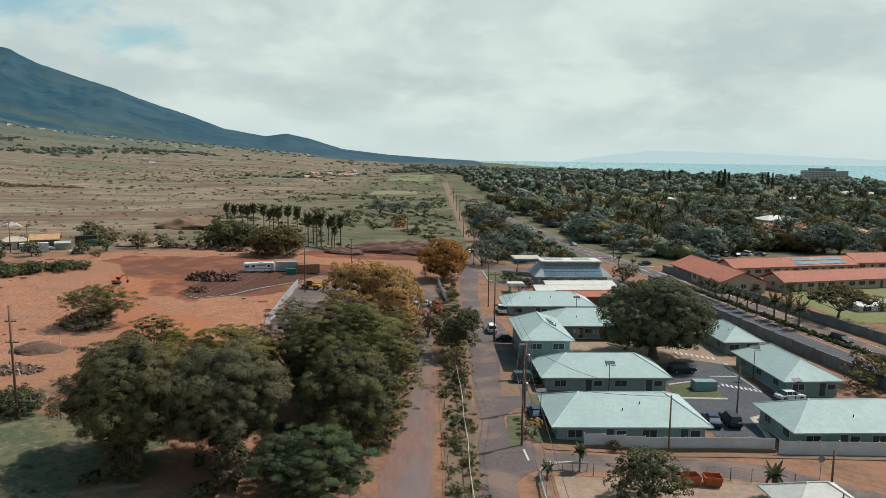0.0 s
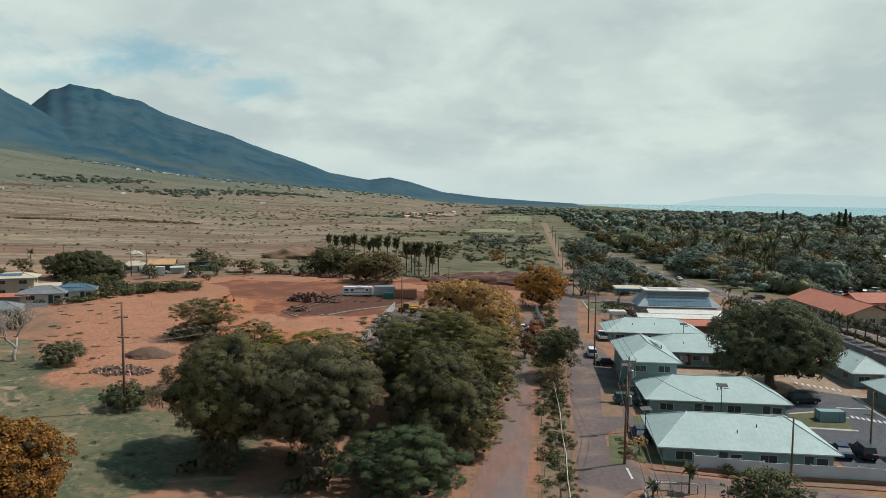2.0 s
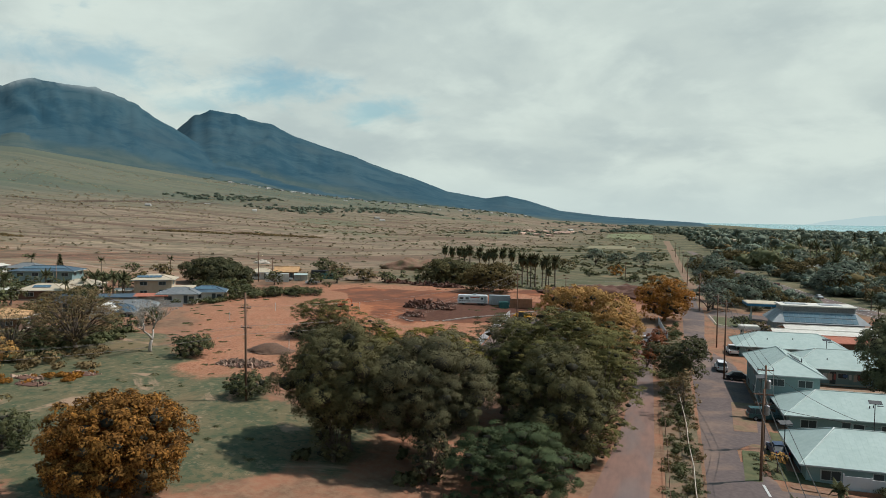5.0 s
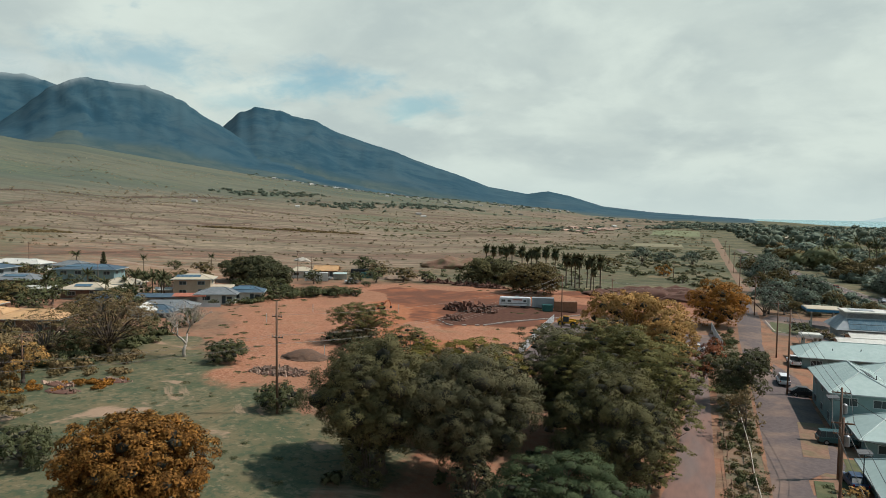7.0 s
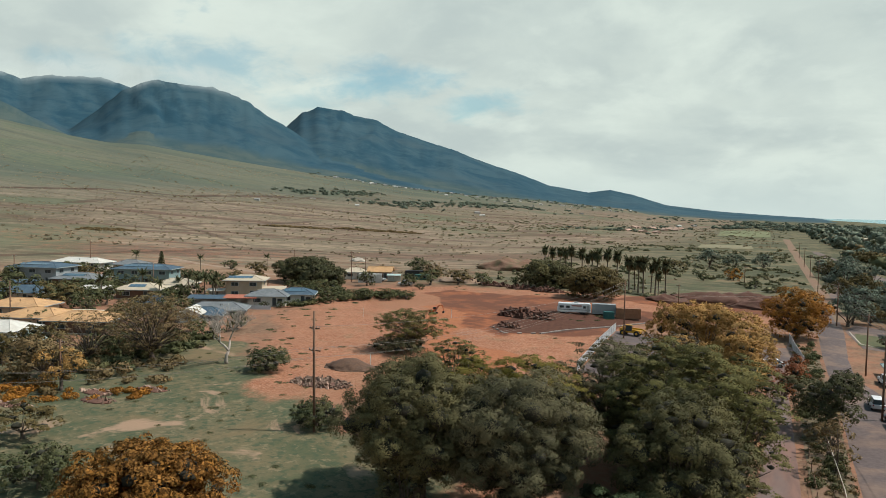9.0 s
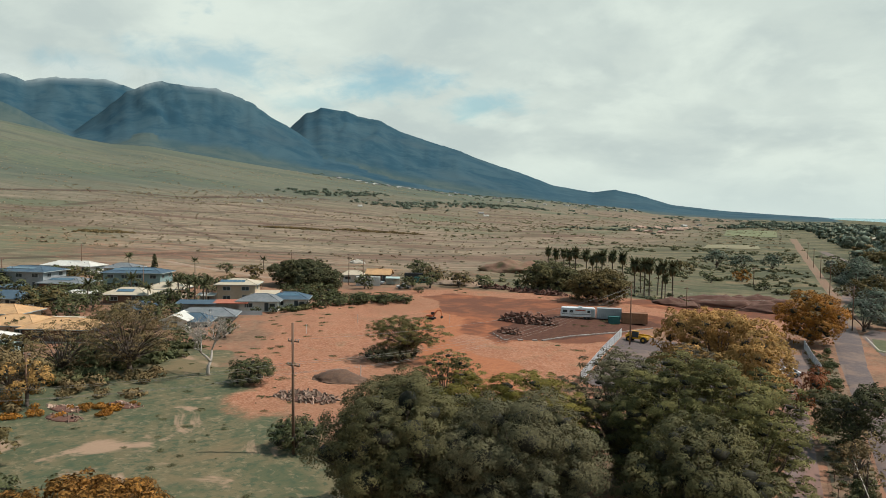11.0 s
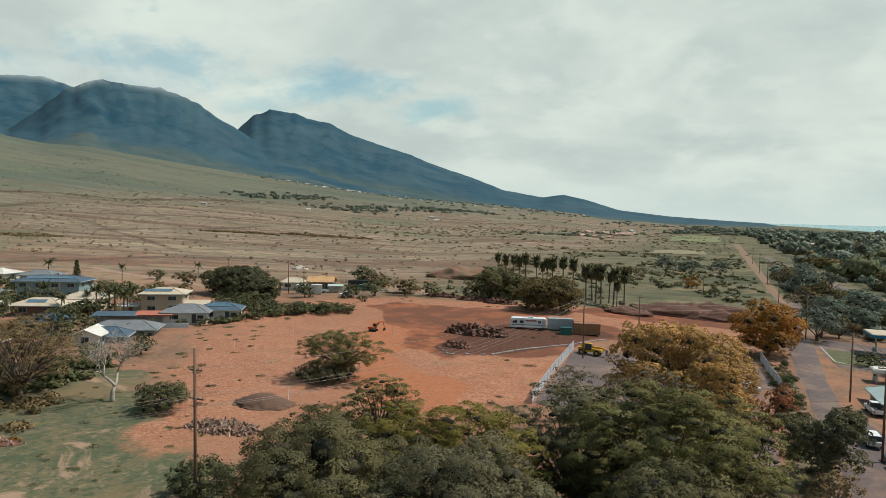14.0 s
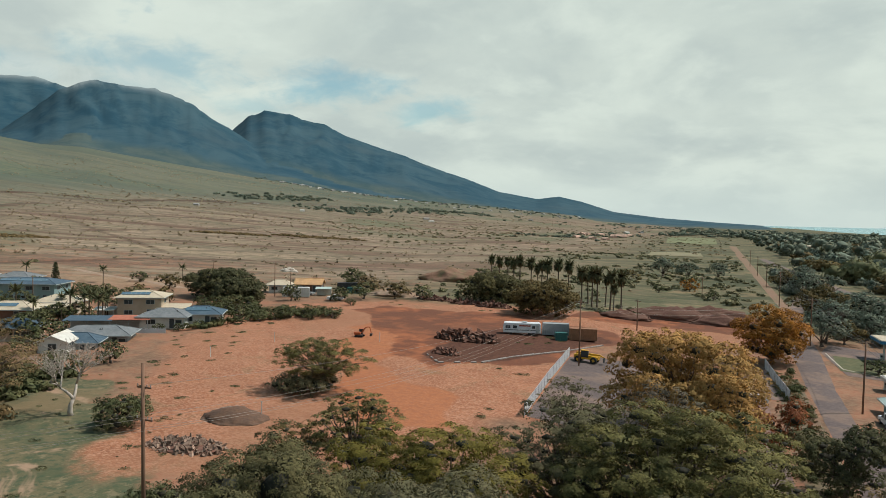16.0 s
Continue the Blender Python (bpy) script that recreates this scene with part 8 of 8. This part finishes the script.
canopy(27.0, 223.0, 2, 8.6, 8.6, 5.0, "flat filling-station canopy with blue fascia")
canopy(20.0, 190.0, 3, 4.2, 3.2, 2.4, "small shelter with a white top", "wall_white", "roof_white")
gable_house((36.5, 190.5, -0.1), 4, 17, 11, "low building with worn white roof", 2.5, 1.3, 0.8, "roof_white", "wall_pink", category="house")
gable_house((36.0, 180.0, -0.1), 3, 13, 6, "low annex with rusty red and white roof", 2.2, 0.9, 0.6, "roof_red", "wall_brown", category="house")
gable_house((33.0, 185.0, -0.1), 3, 17, 7, "low annex with worn white roof", 2.6, 0.9, 0.6, "roof_white", "wall_pink", category="house")

# houses behind the field
LEFT = [
    ((-142.0, 121.0), 20, 12, 9, 1, "roof_tan", "wall_cream", "tan-roofed bungalow with cream walls", None), ((-130.5, 122.5), 24, 12, 8, 1, "roof_tan", "wall_brown", "tan-roofed bungalow with brown walls", None),
    ((-132.5, 107.2), 15, 8, 7, 1, "roof_white", "wall_white", "small white bungalow with pale roof", None),
    ((-140.5, 182.5), 30, 10, 8, 2, "roof_cream", "wall_cream", "two-storey cream house with flat-hipped cream roof", (-4, -2.2, 6, 1)), ((-125.2, 173.5), 28, 9.5, 7.5, 1, "roof_grey", "wall_white", "white house with grey hipped roof", None),
    ((-121.4, 180.5), 30, 9, 7, 1, "roof_blue", "wall_white", "white house with blue-grey roof and solar panels", (-2.5, -1.8, 5, 1)), ((-121.8, 147.0), 32, 7, 5, 1, "roof_blue", "wall_grey", "low carport with blue-grey metal roof", None),
    ((-125.8, 155.0), 32, 13, 7, 1, "roof_grey", "wall_grey", "low house with grey metal roof", None), ((-181.0, 184.0), 24, 17, 9, 2, "roof_blue", "wall_teal", "long two-storey house with blue solar roof", (-6, -2.2, 11, 1)),
    ((-203.0, 165.0), 18, 15, 10, 2, "roof_blue", "wall_grey", "two-storey grey house with blue roof", (-5, -2.5, 8, 1)), ((-190.0, 167.5), 20, 12, 9, 1, "roof_grey", "wall_brown", "brown house with dark grey roof", (-3.5, -2.2, 6, 1)),
    ((-160.8, 163.8), 26, 11, 8, 1, "roof_cream", "wall_brown", "brown house with cream roof and solar panels", (-2, -2.2, 4, 1)), ((-162.5, 178.0), 28, 10, 8, 1, "roof_cream", "wall_cream", "low cream-roofed house among palms", None),
    ((-139.0, 147.5), 25, 8, 6, 1, "roof_blue", "wall_cream", "low blue-roofed house among trees", None), ((-157.5, 127.5), 22, 12, 8, 1, "roof_tan", "wall_cream", "small tan-roofed house among trees", None),
    ((-227.0, 197.0), 15, 18, 8, 1, "roof_white", "wall_white", "long white building behind the houses", None), ((-212.0, 205.0), 22, 10, 8, 1, "roof_grey", "wall_white", "small white house with grey roof", None),
    ((-176.0, 141.0), 20, 11, 8, 1, "roof_blue", "wall_white", "white house with blue metal roof", None), ((-196.0, 132.0), 18, 12, 9, 1, "roof_tan", "wall_cream", "tan-roofed house among trees", None),
    ((-144.0, 246.0), 30, 7, 5, 1, "roof_cream", "wall_white", "small white yard building with cream hipped roof", None)]
for (x, y), turn, w, d, st, roof, wall, label, solar in LEFT:
    hip_house((x, y, hz(x, y) + (0.15 if "carport" not in label and "low house" not in label else -1.3)), turn, w, d, label, 2.5, 1.3 if st == 2 or "flat" in label else 1.5, 0.8, None, roof, wall, st, True, "houses behind the field", solar=solar)


def lean_to(x, y, turn, w, d, tall, roof, label, name="carport"):
    """A low flat roof on posts, with a back wall."""
    c = thing(name, (x, y, hz(x, y)), label, "carport", "", turn)
    slab = box(B(), (0, 0, 0), (w, d, 0.16), bevel=0.02)
    bmesh.ops.transform(slab, matrix=Matrix.Translation((0, 0, tall + 0.1)) @ Matrix.Rotation(radians(5), 4, "X"), verts=slab.verts)
    part("roof", slab, M[roof], c)
    for u in (-0.46, 0.0, 0.46):
        part("post", box(B(), (u * w, -d * 0.46, tall / 2 - 0.2), (0.12, 0.12, tall + 0.2)), M["frame_white"], c)
    part("back_wall", box(B(), (0, d * 0.44, tall / 2 - 0.2), (w * 0.96, 0.15, tall + 0.2)), M["wall_white"], c)
    return c


lean_to(-133.0, 184.5, 30, 7.5, 6.0, 2.8, "roof_cream", "flat cream annex roof beside a two-storey house")
lean_to(-129.5, 167.5, 30, 8.5, 4.5, 2.4, "roof_red", "low red-brown patio roof between white houses")
lean_to(-158.0, 171.5, 26, 7.0, 5.0, 2.4, "roof_cream", "low cream carport roof among palms")
lean_to(-146.0, 176.0, 30, 5.0, 4.0, 2.3, "roof_white", "small pale patio roof beside palms")
lean_to(-136.5, 163.0, 30, 10.0, 5.0, 2.3, "roof_blue", "low dark blue metal roof among houses")
lean_to(-148.5, 115.5, 20, 8.0, 5.5, 2.3, "roof_tan", "low tan carport roof beside a bungalow")
lean_to(-137.5, 128.0, 22, 9.0, 5.0, 2.5, "roof_cream", "pale carport roof behind a tan bungalow")
lean_to(-172.0, 158.0, 22, 8.0, 5.0, 2.4, "roof_white", "white carport roof among garden trees")
lean_to(-195.0, 152.0, 20, 9.0, 5.0, 2.4, "roof_blue", "blue carport roof among garden trees")
gable_house((-122.6, 143.5, hz(-122.6, 143.5) - 0.2), 118, 6.5, 5.0, "small white gabled garage among bare branches", 2.2, 1.2, 0.5, "roof_white", "wall_white", category="garage")
wall_run("deck_rail", [(-131.0, 160.5), (-124.5, 163.5), (-119.0, 166.5)], 1.0, 0.08, "vinyl", "white deck railing beside a low house", 2.2, 0.12, category="railing")
wall_run("garden_wall", [(-150, 112), (-141, 110), (-133, 103.5)], 1.2, 0.15, "wall_white", "low white garden wall before bungalows", 3.0, 0.25)
container(-122.0, 257.0, 20, 5, 2.2, 2.0, "teal_box", "stacked teal-green plastic bins", "storage_bins", 0.05)
container(-127.5, 262.0, 22, 7, 2.6, 2.8, "metal_dark", "black covered load beside a yard shed", "covered_load", 0.1)
container(-132.4, 237.4, 28, 8.2, 2.5, 3.0, "wall_white", "white steel storage container in a dirt yard", lift=0.15)
gable_house((-138.0, 254.5, hz(-138, 254.5)), 20, 8.5, 6.0, "small yard shed with tan gable roof", 2.6, 1.8, 0.6, "roof_tan", "wall_brown", category="shed")
lean_to(-127.6, 246.0, 25, 5.0, 3.6, 2.3, "roof_teal", "pale teal canopy on posts in a dirt yard", "canopy")
car(-117.6, 236.0, 200, "car_white", "white pickup parked in a dirt yard", "pickup")
container(-127.8, 110.0, 20, 3.0, 2.4, 1.6, "roof_teal", "pale green tank beside a house", "water_tank", 0.05)

# roofs among the woods
for k, (x, y, w, d, roof, turn) in enumerate([(77.8, 400.5, 14, 10, "roof_white", 20), (136, 589, 14, 10, "roof_cream", 40), (181, 560, 16, 12, "roof_white", 10), (142, 463, 22, 10, "roof_red", 15), (221, 643, 18, 12, "roof_white", 30),
                                             (114, 976, 46, 22, "roof_cream", 5), (182, 383, 20, 12, "roof_white", 12), (162, 336, 30, 11, "roof_red", 14), (170, 322, 26, 9, "roof_red", 14), (178, 311, 22, 9, "roof_tan", 14),
                                             (427, 722, 40, 16, "roof_cream", 10), (173, 468, 18, 9, "roof_white", 8), (250, 520, 20, 12, "roof_tan", 25), (310, 600, 22, 12, "roof_white", -10), (300, 470, 20, 12, "roof_grey", 0)]):
    hip_house((x, y, hz(x, y) + 1.5), turn, w, d, {"roof_white": "pale-roofed house among trees", "roof_cream": "cream-roofed building among trees", "roof_red": "red-roofed building among trees", "roof_tan": "tan-roofed house among trees",
              "roof_grey": "grey-roofed house among trees"}[roof], 3.4, 2.2, 0.9, None, roof, "wall_cream", 1, False, "town roofs")


def hotel(az, d, turn):
    x, y = at(az, d)
    h = thing("hotel", (x, y, hz(x, y) - 2), "long pale many-storeyed hotel by the sea", "hotel", "", turn)
    part("body", box(B(), (0, 0, 11), (78, 16, 24)), M["wall_white"], h)
    part("roof_block", box(B(), (-4, 0, 25), (46, 12, 4)), M["wall_grey"], h)
    part("lift_tower", box(B(), (4, 0, 28), (8, 8, 4)), M["wall_white"], h)
    for s in range(6):
        b = part("balcony", box(B(), (0, -9, 4 + s * 3.4), (78, 2.4, 1.3)), M["wall_white"], h)
        for k in range(13):
            part("window", box(B(), (-36 + k * 6, -8.05, 5.9 + s * 3.4), (2.8, 0.2, 1.0)), M["glass"], b)
    return h


hotel(29.3, 1480, -27)


def far_houses(name, count, a0, a1, d0, d1, seed, label, size=(10, 20), mat=None):
    rng = random.Random(seed)
    bm = B()
    for _ in range(count):
        x, y = at(rng.uniform(a0, a1), rng.uniform(d0, d1))
        z = hz(x, y)
        w, d, t = rng.uniform(*size), rng.uniform(5, 9), rng.uniform(0, 180)
        m = Matrix.Translation((x, y, z)) @ Matrix.Rotation(radians(t), 4, "Z")
        bm2 = B()
        prism(bm2, [(-d / 2, -3), (-d / 2, 1.9), (0, 3.6), (d / 2, 1.9), (d / 2, -3)], -w / 2, w / 2, axis="x")
        bm2.transform(m)
        tmp = bpy.data.meshes.new("tmp")
        bm2.to_mesh(tmp)
        bm2.free()
        bm.from_mesh(tmp)
        bpy.data.meshes.remove(tmp)
    mesh = mesh_from(name, bm, mat or FAR_HOUSE)
    return tagged(new(name, mesh), label, "houses", kind="stuff")


FAR_HOUSE = material("far_house_walls", (0.40, 0.38, 0.35), (0.30, 0.29, 0.27), 8.0, 0.8, islands=0.45)
far_houses("far_houses", 34, -34, -27, 2350, 2600, 1, "tiny pale houses at the mountain's foot", (7, 13))
far_houses("far_houses", 40, -27, -10, 2200, 2650, 5, "tiny pale houses at the mountain's foot", (6, 12))
far_houses("far_houses", 14, -10.5, -6.5, 1050, 1250, 2, "distant pinkish farm buildings", (10, 20), M["wall_pink"])
far_houses("far_houses", 14, -24, 2, 1500, 2500, 3, "tiny scattered houses on the plain", (7, 13))
far_houses("far_houses", 4, -46, -20, 1200, 1500, 4, "tiny white sheds on the plain", (7, 12))
strip("track_dirt", [(-240, 250), (-217, 243.5), (-198, 240.5), (-176, 235), (-150, 247), (-128, 252)], [3.5] * 6, M["pale_soil"], "pale dusty track behind the houses", "dirt track", 0.12, 4)
strip("track_dirt", [(13, 240), (13.5, 300), (12.5, 360), (12.3, 480), (12.2, 700), (12, 1000)], [5, 5, 4.5, 5, 7, 9], M["red_verge"], "straight reddish dirt track into the distance", "dirt track", 0.08, 8)


far_green = material("green_field", (0.150, 0.160, 0.075), (0.125, 0.140, 0.066), 6.0, 0.95, spots=(0.21, 0.19, 0.09), spot_size=40)
far_straw = material("straw_field", (0.225, 0.190, 0.110), (0.19, 0.165, 0.096), 6.0, 0.95, spots=(0.19, 0.17, 0.09), spot_size=30)
patch("field_green", [(-65, 950), (-6, 1045), (-8, 1420), (-85, 1330)], far_green, "bright green far field", "field", 0.5, 12)
patch("field_straw", [(-58, 612), (-18, 668), (-22, 740), (-61, 684)], far_straw, "straw-coloured strip of far field", "field", 0.4, 8)

# ---------------------------------------------------------------- road paint
def marks(name, boxes, label, mat="paint_white", lift=0.10):
    bm = B()
    for x, y, w, d, a in boxes:
        box(bm, (x, y, hz(x, y) + lift), (w, d, 0.012), a)
    return tagged(new(name, mesh_from(name, bm, M[mat])), label, "road marking", kind="structure")


marks("trim_stop_line", [(10.0, 88.3, 0.25, 3.2, 4), (12.6, 86.7, 5.2, 0.22, 1)], "worn white stop line", lift=0.105)
hw = [(96, 70), (91, 100), (83.5, 135), (77.5, 168), (71, 206), (64, 245), (53, 306), (44, 400)]
lines = []
for a, b in zip(hw, hw[1:]):
    n = int(math.dist(a, b) / 3.0)
    ang = math.degrees(math.atan2(b[1] - a[1], b[0] - a[0]))
    nx, ny = (b[1] - a[1]) / math.dist(a, b), -(b[0] - a[0]) / math.dist(a, b)
    for k in range(n):
        x, y = a[0] + (b[0] - a[0]) * (k + 0.5) / n, a[1] + (b[1] - a[1]) * (k + 0.5) / n
        for off in (-3.6, 3.6):
            lines.append((x + nx * off, y + ny * off, math.dist(a, b) / n, 0.14, ang))
        if k % 2:
            lines.append((x, y, math.dist(a, b) / n, 0.14, ang))
marks("trim_lane_lines", lines, "white painted highway lane lines", lift=0.10)
marks("trim_crosswalk", [(45.9 + 0.6 * k, 118.2 - 0.35 * k, 0.36, 1.3, -8) for k in range(9)] + [(47.8, 122.7, 4.6, 0.3, 0)] + [(44.5 + 0.8 * k, 136.5 - 0.5 * k, 0.4, 1.4, -8) for k in range(8)], "white crosswalk bars on the car park", lift=0.09)
marks("trim_arrows", [(66.5, 232, 0.5, 4, 12), (70.5, 226, 0.5, 4, 12), (68, 216, 0.6, 4, 12), (72.5, 212, 0.5, 4, 12), (69.5, 240, 6, 0.5, 12), (62, 262, 8, 0.6, 12)], "white painted arrows and bars at the junction", lift=0.11)

# kerbs and paths round the car park
for k, (pts, w) in enumerate([([(51.1, 130), (50.7, 124.4), (50.9, 116.1)], 1.0), ([(37.0, 118.3), (41.0, 119.8), (45.2, 117.6)], 0.6), ([(43.4, 96.6), (44.3, 103.8), (47.6, 105.6)], 0.8), ([(36.7, 112), (44, 111.8)], 0.7), ([(13.5, 224), (14.2, 206), (20, 203)], 0.4)]):
    strip("kerb_path", pts, [w] * len(pts), M["concrete_light"], "pale concrete kerb path", "kerb", 0.13, 1.0)

# hedges and grass
strewn("hedge", [(x + 1.6 + rng.gauss(0, 0.3), y, rng.uniform(0.7, 1.0), rng.uniform(0.9, 1.3)) for x, y in [(np.interp(t, (100, 130, 156, 194, 208), (86.5, 80.3, 75.5, 69.5, 67.0)), t) for t in np.arange(100, 208, 0.7)]], 16, 0.4, L["bush"], 30,
       "low clipped green hedge beside the highway", "hedge")
strewn("grass_tufts", [s for s in sow(rng, 260, (-128, -40), (55, 132), (0.3, 0.9), (0.06, 0.14), lambda x, y, g: inside(np.array([x]), np.array([y]), GREEN)[0] > -6)], 30, 0.12, L["grass"], 31, "tufts of grey-green grass", "grass", False)
strewn("weeds", sow(rng, 420, (-0.2, 4.4), (62, 190), (0.3, 0.8), (0.10, 0.28)) + sow(rng, 40, (9.8, 12.8), (92, 100), (0.2, 0.6), (0.1, 0.3)), 18, 0.16, L["grass"], 32, "dry grey-green grass on the verge", "weeds", False)
strewn("weeds", sow(rng, 240, (0.2, 4.2), (58, 196), (0.3, 0.9), (0.2, 0.6)), 24, 0.18, L["brown"], 38, "dry brownish weeds on the verge", "weeds", False)
strewn("weeds", sow(rng, 46, (0.5, 3.8), (60, 132), (0.5, 1.2), (0.5, 1.4)) + sow(rng, 60, (0.2, 4.2), (130, 196), (0.6, 1.5), (0.5, 1.3)), 60, 0.15, L["bush"], 33, "green weeds and shrubs on the verge", "weeds", False)
strewn("weeds", sow(rng, 70, (-122, -38), (104, 250), (0.6, 1.7), (0.05, 0.12), lambda x, y, g: -3 < inside(np.array([x]), np.array([y]), RED_FIELD)[0] < 14 and noise.noise((x * 0.06, y * 0.06, 1)) > 0.05), 60, 0.075, L["grass"], 34,
       "sparse green weeds on red soil", "weeds", False)
strewn("brush", sow(rng, 110, (-116, -86), (94, 130), (1.0, 2.4), (0.7, 2.0), lambda x, y, g: y > 92 + (-86 - x) * 0.4 and x + 0.35 * (y - 94) < -90 and noise.noise((x * 0.08, y * 0.08, 4)) > -0.15), 22, 0.28, L["bush"], 35, "low green brush behind the grass", "brush")
strewn("brush", sow(rng, 60, (-116, -86), (86, 112), (0.8, 2.2), (0.7, 2.2)), 34, 0.2, L["brown"], 39, "dry brownish brush behind the grass", "brush", False)
strewn("brush", sow(rng, 34, (-97, -80), (81, 97), (0.5, 1.3), (0.4, 1.1), lambda x, y, g: abs(y - 89 - (x + 88) * 0.75) < 3.2) + sow(rng, 20, (-108, -92), (82, 92), (0.6, 1.5), (0.4, 1.2)), 40, 0.2, L["orange"], 36, "orange-brown dry brush", "brush", False)
strewn("shrubs", sow(rng, 60, (-38, -8), (76, 118), (0.7, 1.6), (0.6, 1.4)), 14, 0.42, L["deep"], 37, "green undergrowth beneath the trees", "undergrowth")


strewn("hedge", [(x + rng.gauss(0, 0.3), y + rng.gauss(0, 0.3), rng.uniform(1.0, 1.9), rng.uniform(1.6, 3.0)) for x, y in belt_line((-117.5, 171), (-115, 186), 11) + belt_line((-115, 188), (-108, 200), 9)], 40, 0.2, L["bush"], 43, "row of rounded green shrubs at the field's edge", "hedge")

# washing line behind a house, bushes by the corner
CLOTH = [material("cloth", c, tuple(v * 0.85 for v in c), 0.3, 0.9) for c in ((0.6, 0.6, 0.6), (0.35, 0.12, 0.11), (0.10, 0.16, 0.30), (0.5, 0.42, 0.36), (0.06, 0.06, 0.07))]
line = thing("washing_line", (26.4, 145.4, hz(26.4, 145.4)), "washing line with pale and red clothes behind a house", "washing line")
for u in (0.0, 7.4):
    part("post", tube(B(), ((u, 0, -0.2), (u, 0, 2.2)), (0.05, 0.05), 6), M["metal_grey"], line)
part("cord", tube(B(), ((0, 0, 2.12), (3.7, 0, 2.05), (7.4, 0, 2.12)), (0.012, 0.012, 0.012), 4), M["cable_light"], line)
for k in range(9):
    w = 0.55 + 0.2 * math.sin(k * 2.1)
    drop = 0.8 + 0.35 * math.sin(k * 1.3)
    part("cloth", box(B(), (0.55 + k * 0.78, 0.04 * math.sin(k), 2.08 - drop / 2), (w, 0.03, drop), 4 * math.sin(k * 3)), CLOTH[(k * 3) % 5], line)
make_tree(12.0, 94.9, 1.5, 0.9, 2.6, "small yellow-leafed shrub by the corner pole", "yellow", "round", 9, 16, 0.22, 71, 0.08, name="shrub", category="shrub", core=0.5)
make_tree(21.4, 91.4, 1.0, 0.1, 1.2, "small dark shrub before a white fence", "deep", "dome", 8, 16, 0.2, 72, 0.05, name="shrub", category="shrub")
patch("verge_fence", [(12.6, 91.0), (36, 91.4), (62, 90.6), (62, 89.6), (36, 90.4), (20, 90.6), (12.8, 90.4)], M["red_verge"], "red dirt strip before a white fence", "verge", 0.085, 1.5)

sign = thing("stop_sign", (43.5, 84.6, hz(43.5, 84.6)), "grey back of an eight-sided traffic sign on a thin post", "traffic sign")
part("post", tube(B(), ((0, 0, -0.3), (0, 0, 2.3)), (0.035, 0.035), 6), M["metal_grey"], sign)
part("plate", prism(B(), [(0.42 * math.cos(radians(22.5 + 45 * k)), 2.5 + 0.42 * math.sin(radians(22.5 + 45 * k))) for k in range(8)], -0.06, -0.04), M["metal_grey"], sign)
rail = thing("guard_rail", (11.2, 84.6, hz(11.2, 84.6)), "pale curved metal guard rail at the street corner", "guard rail")
bend = [Vector((5.4, 0.3, 0.7)), Vector((2.6, 0.4, 0.7)), Vector((0.6, -0.2, 0.7)), Vector((-0.4, -1.8, 0.7)), Vector((-0.6, -4.5, 0.7)), Vector((-0.7, -9.0, 0.7))]
part("beam", tube(B(), bend, [0.12] * 6, 6), M["concrete_light"], rail)
for p in bend:
    part("post", tube(B(), (p - Vector((0, 0, 1.0)), p), (0.06, 0.06), 6), M["metal_grey"], rail)
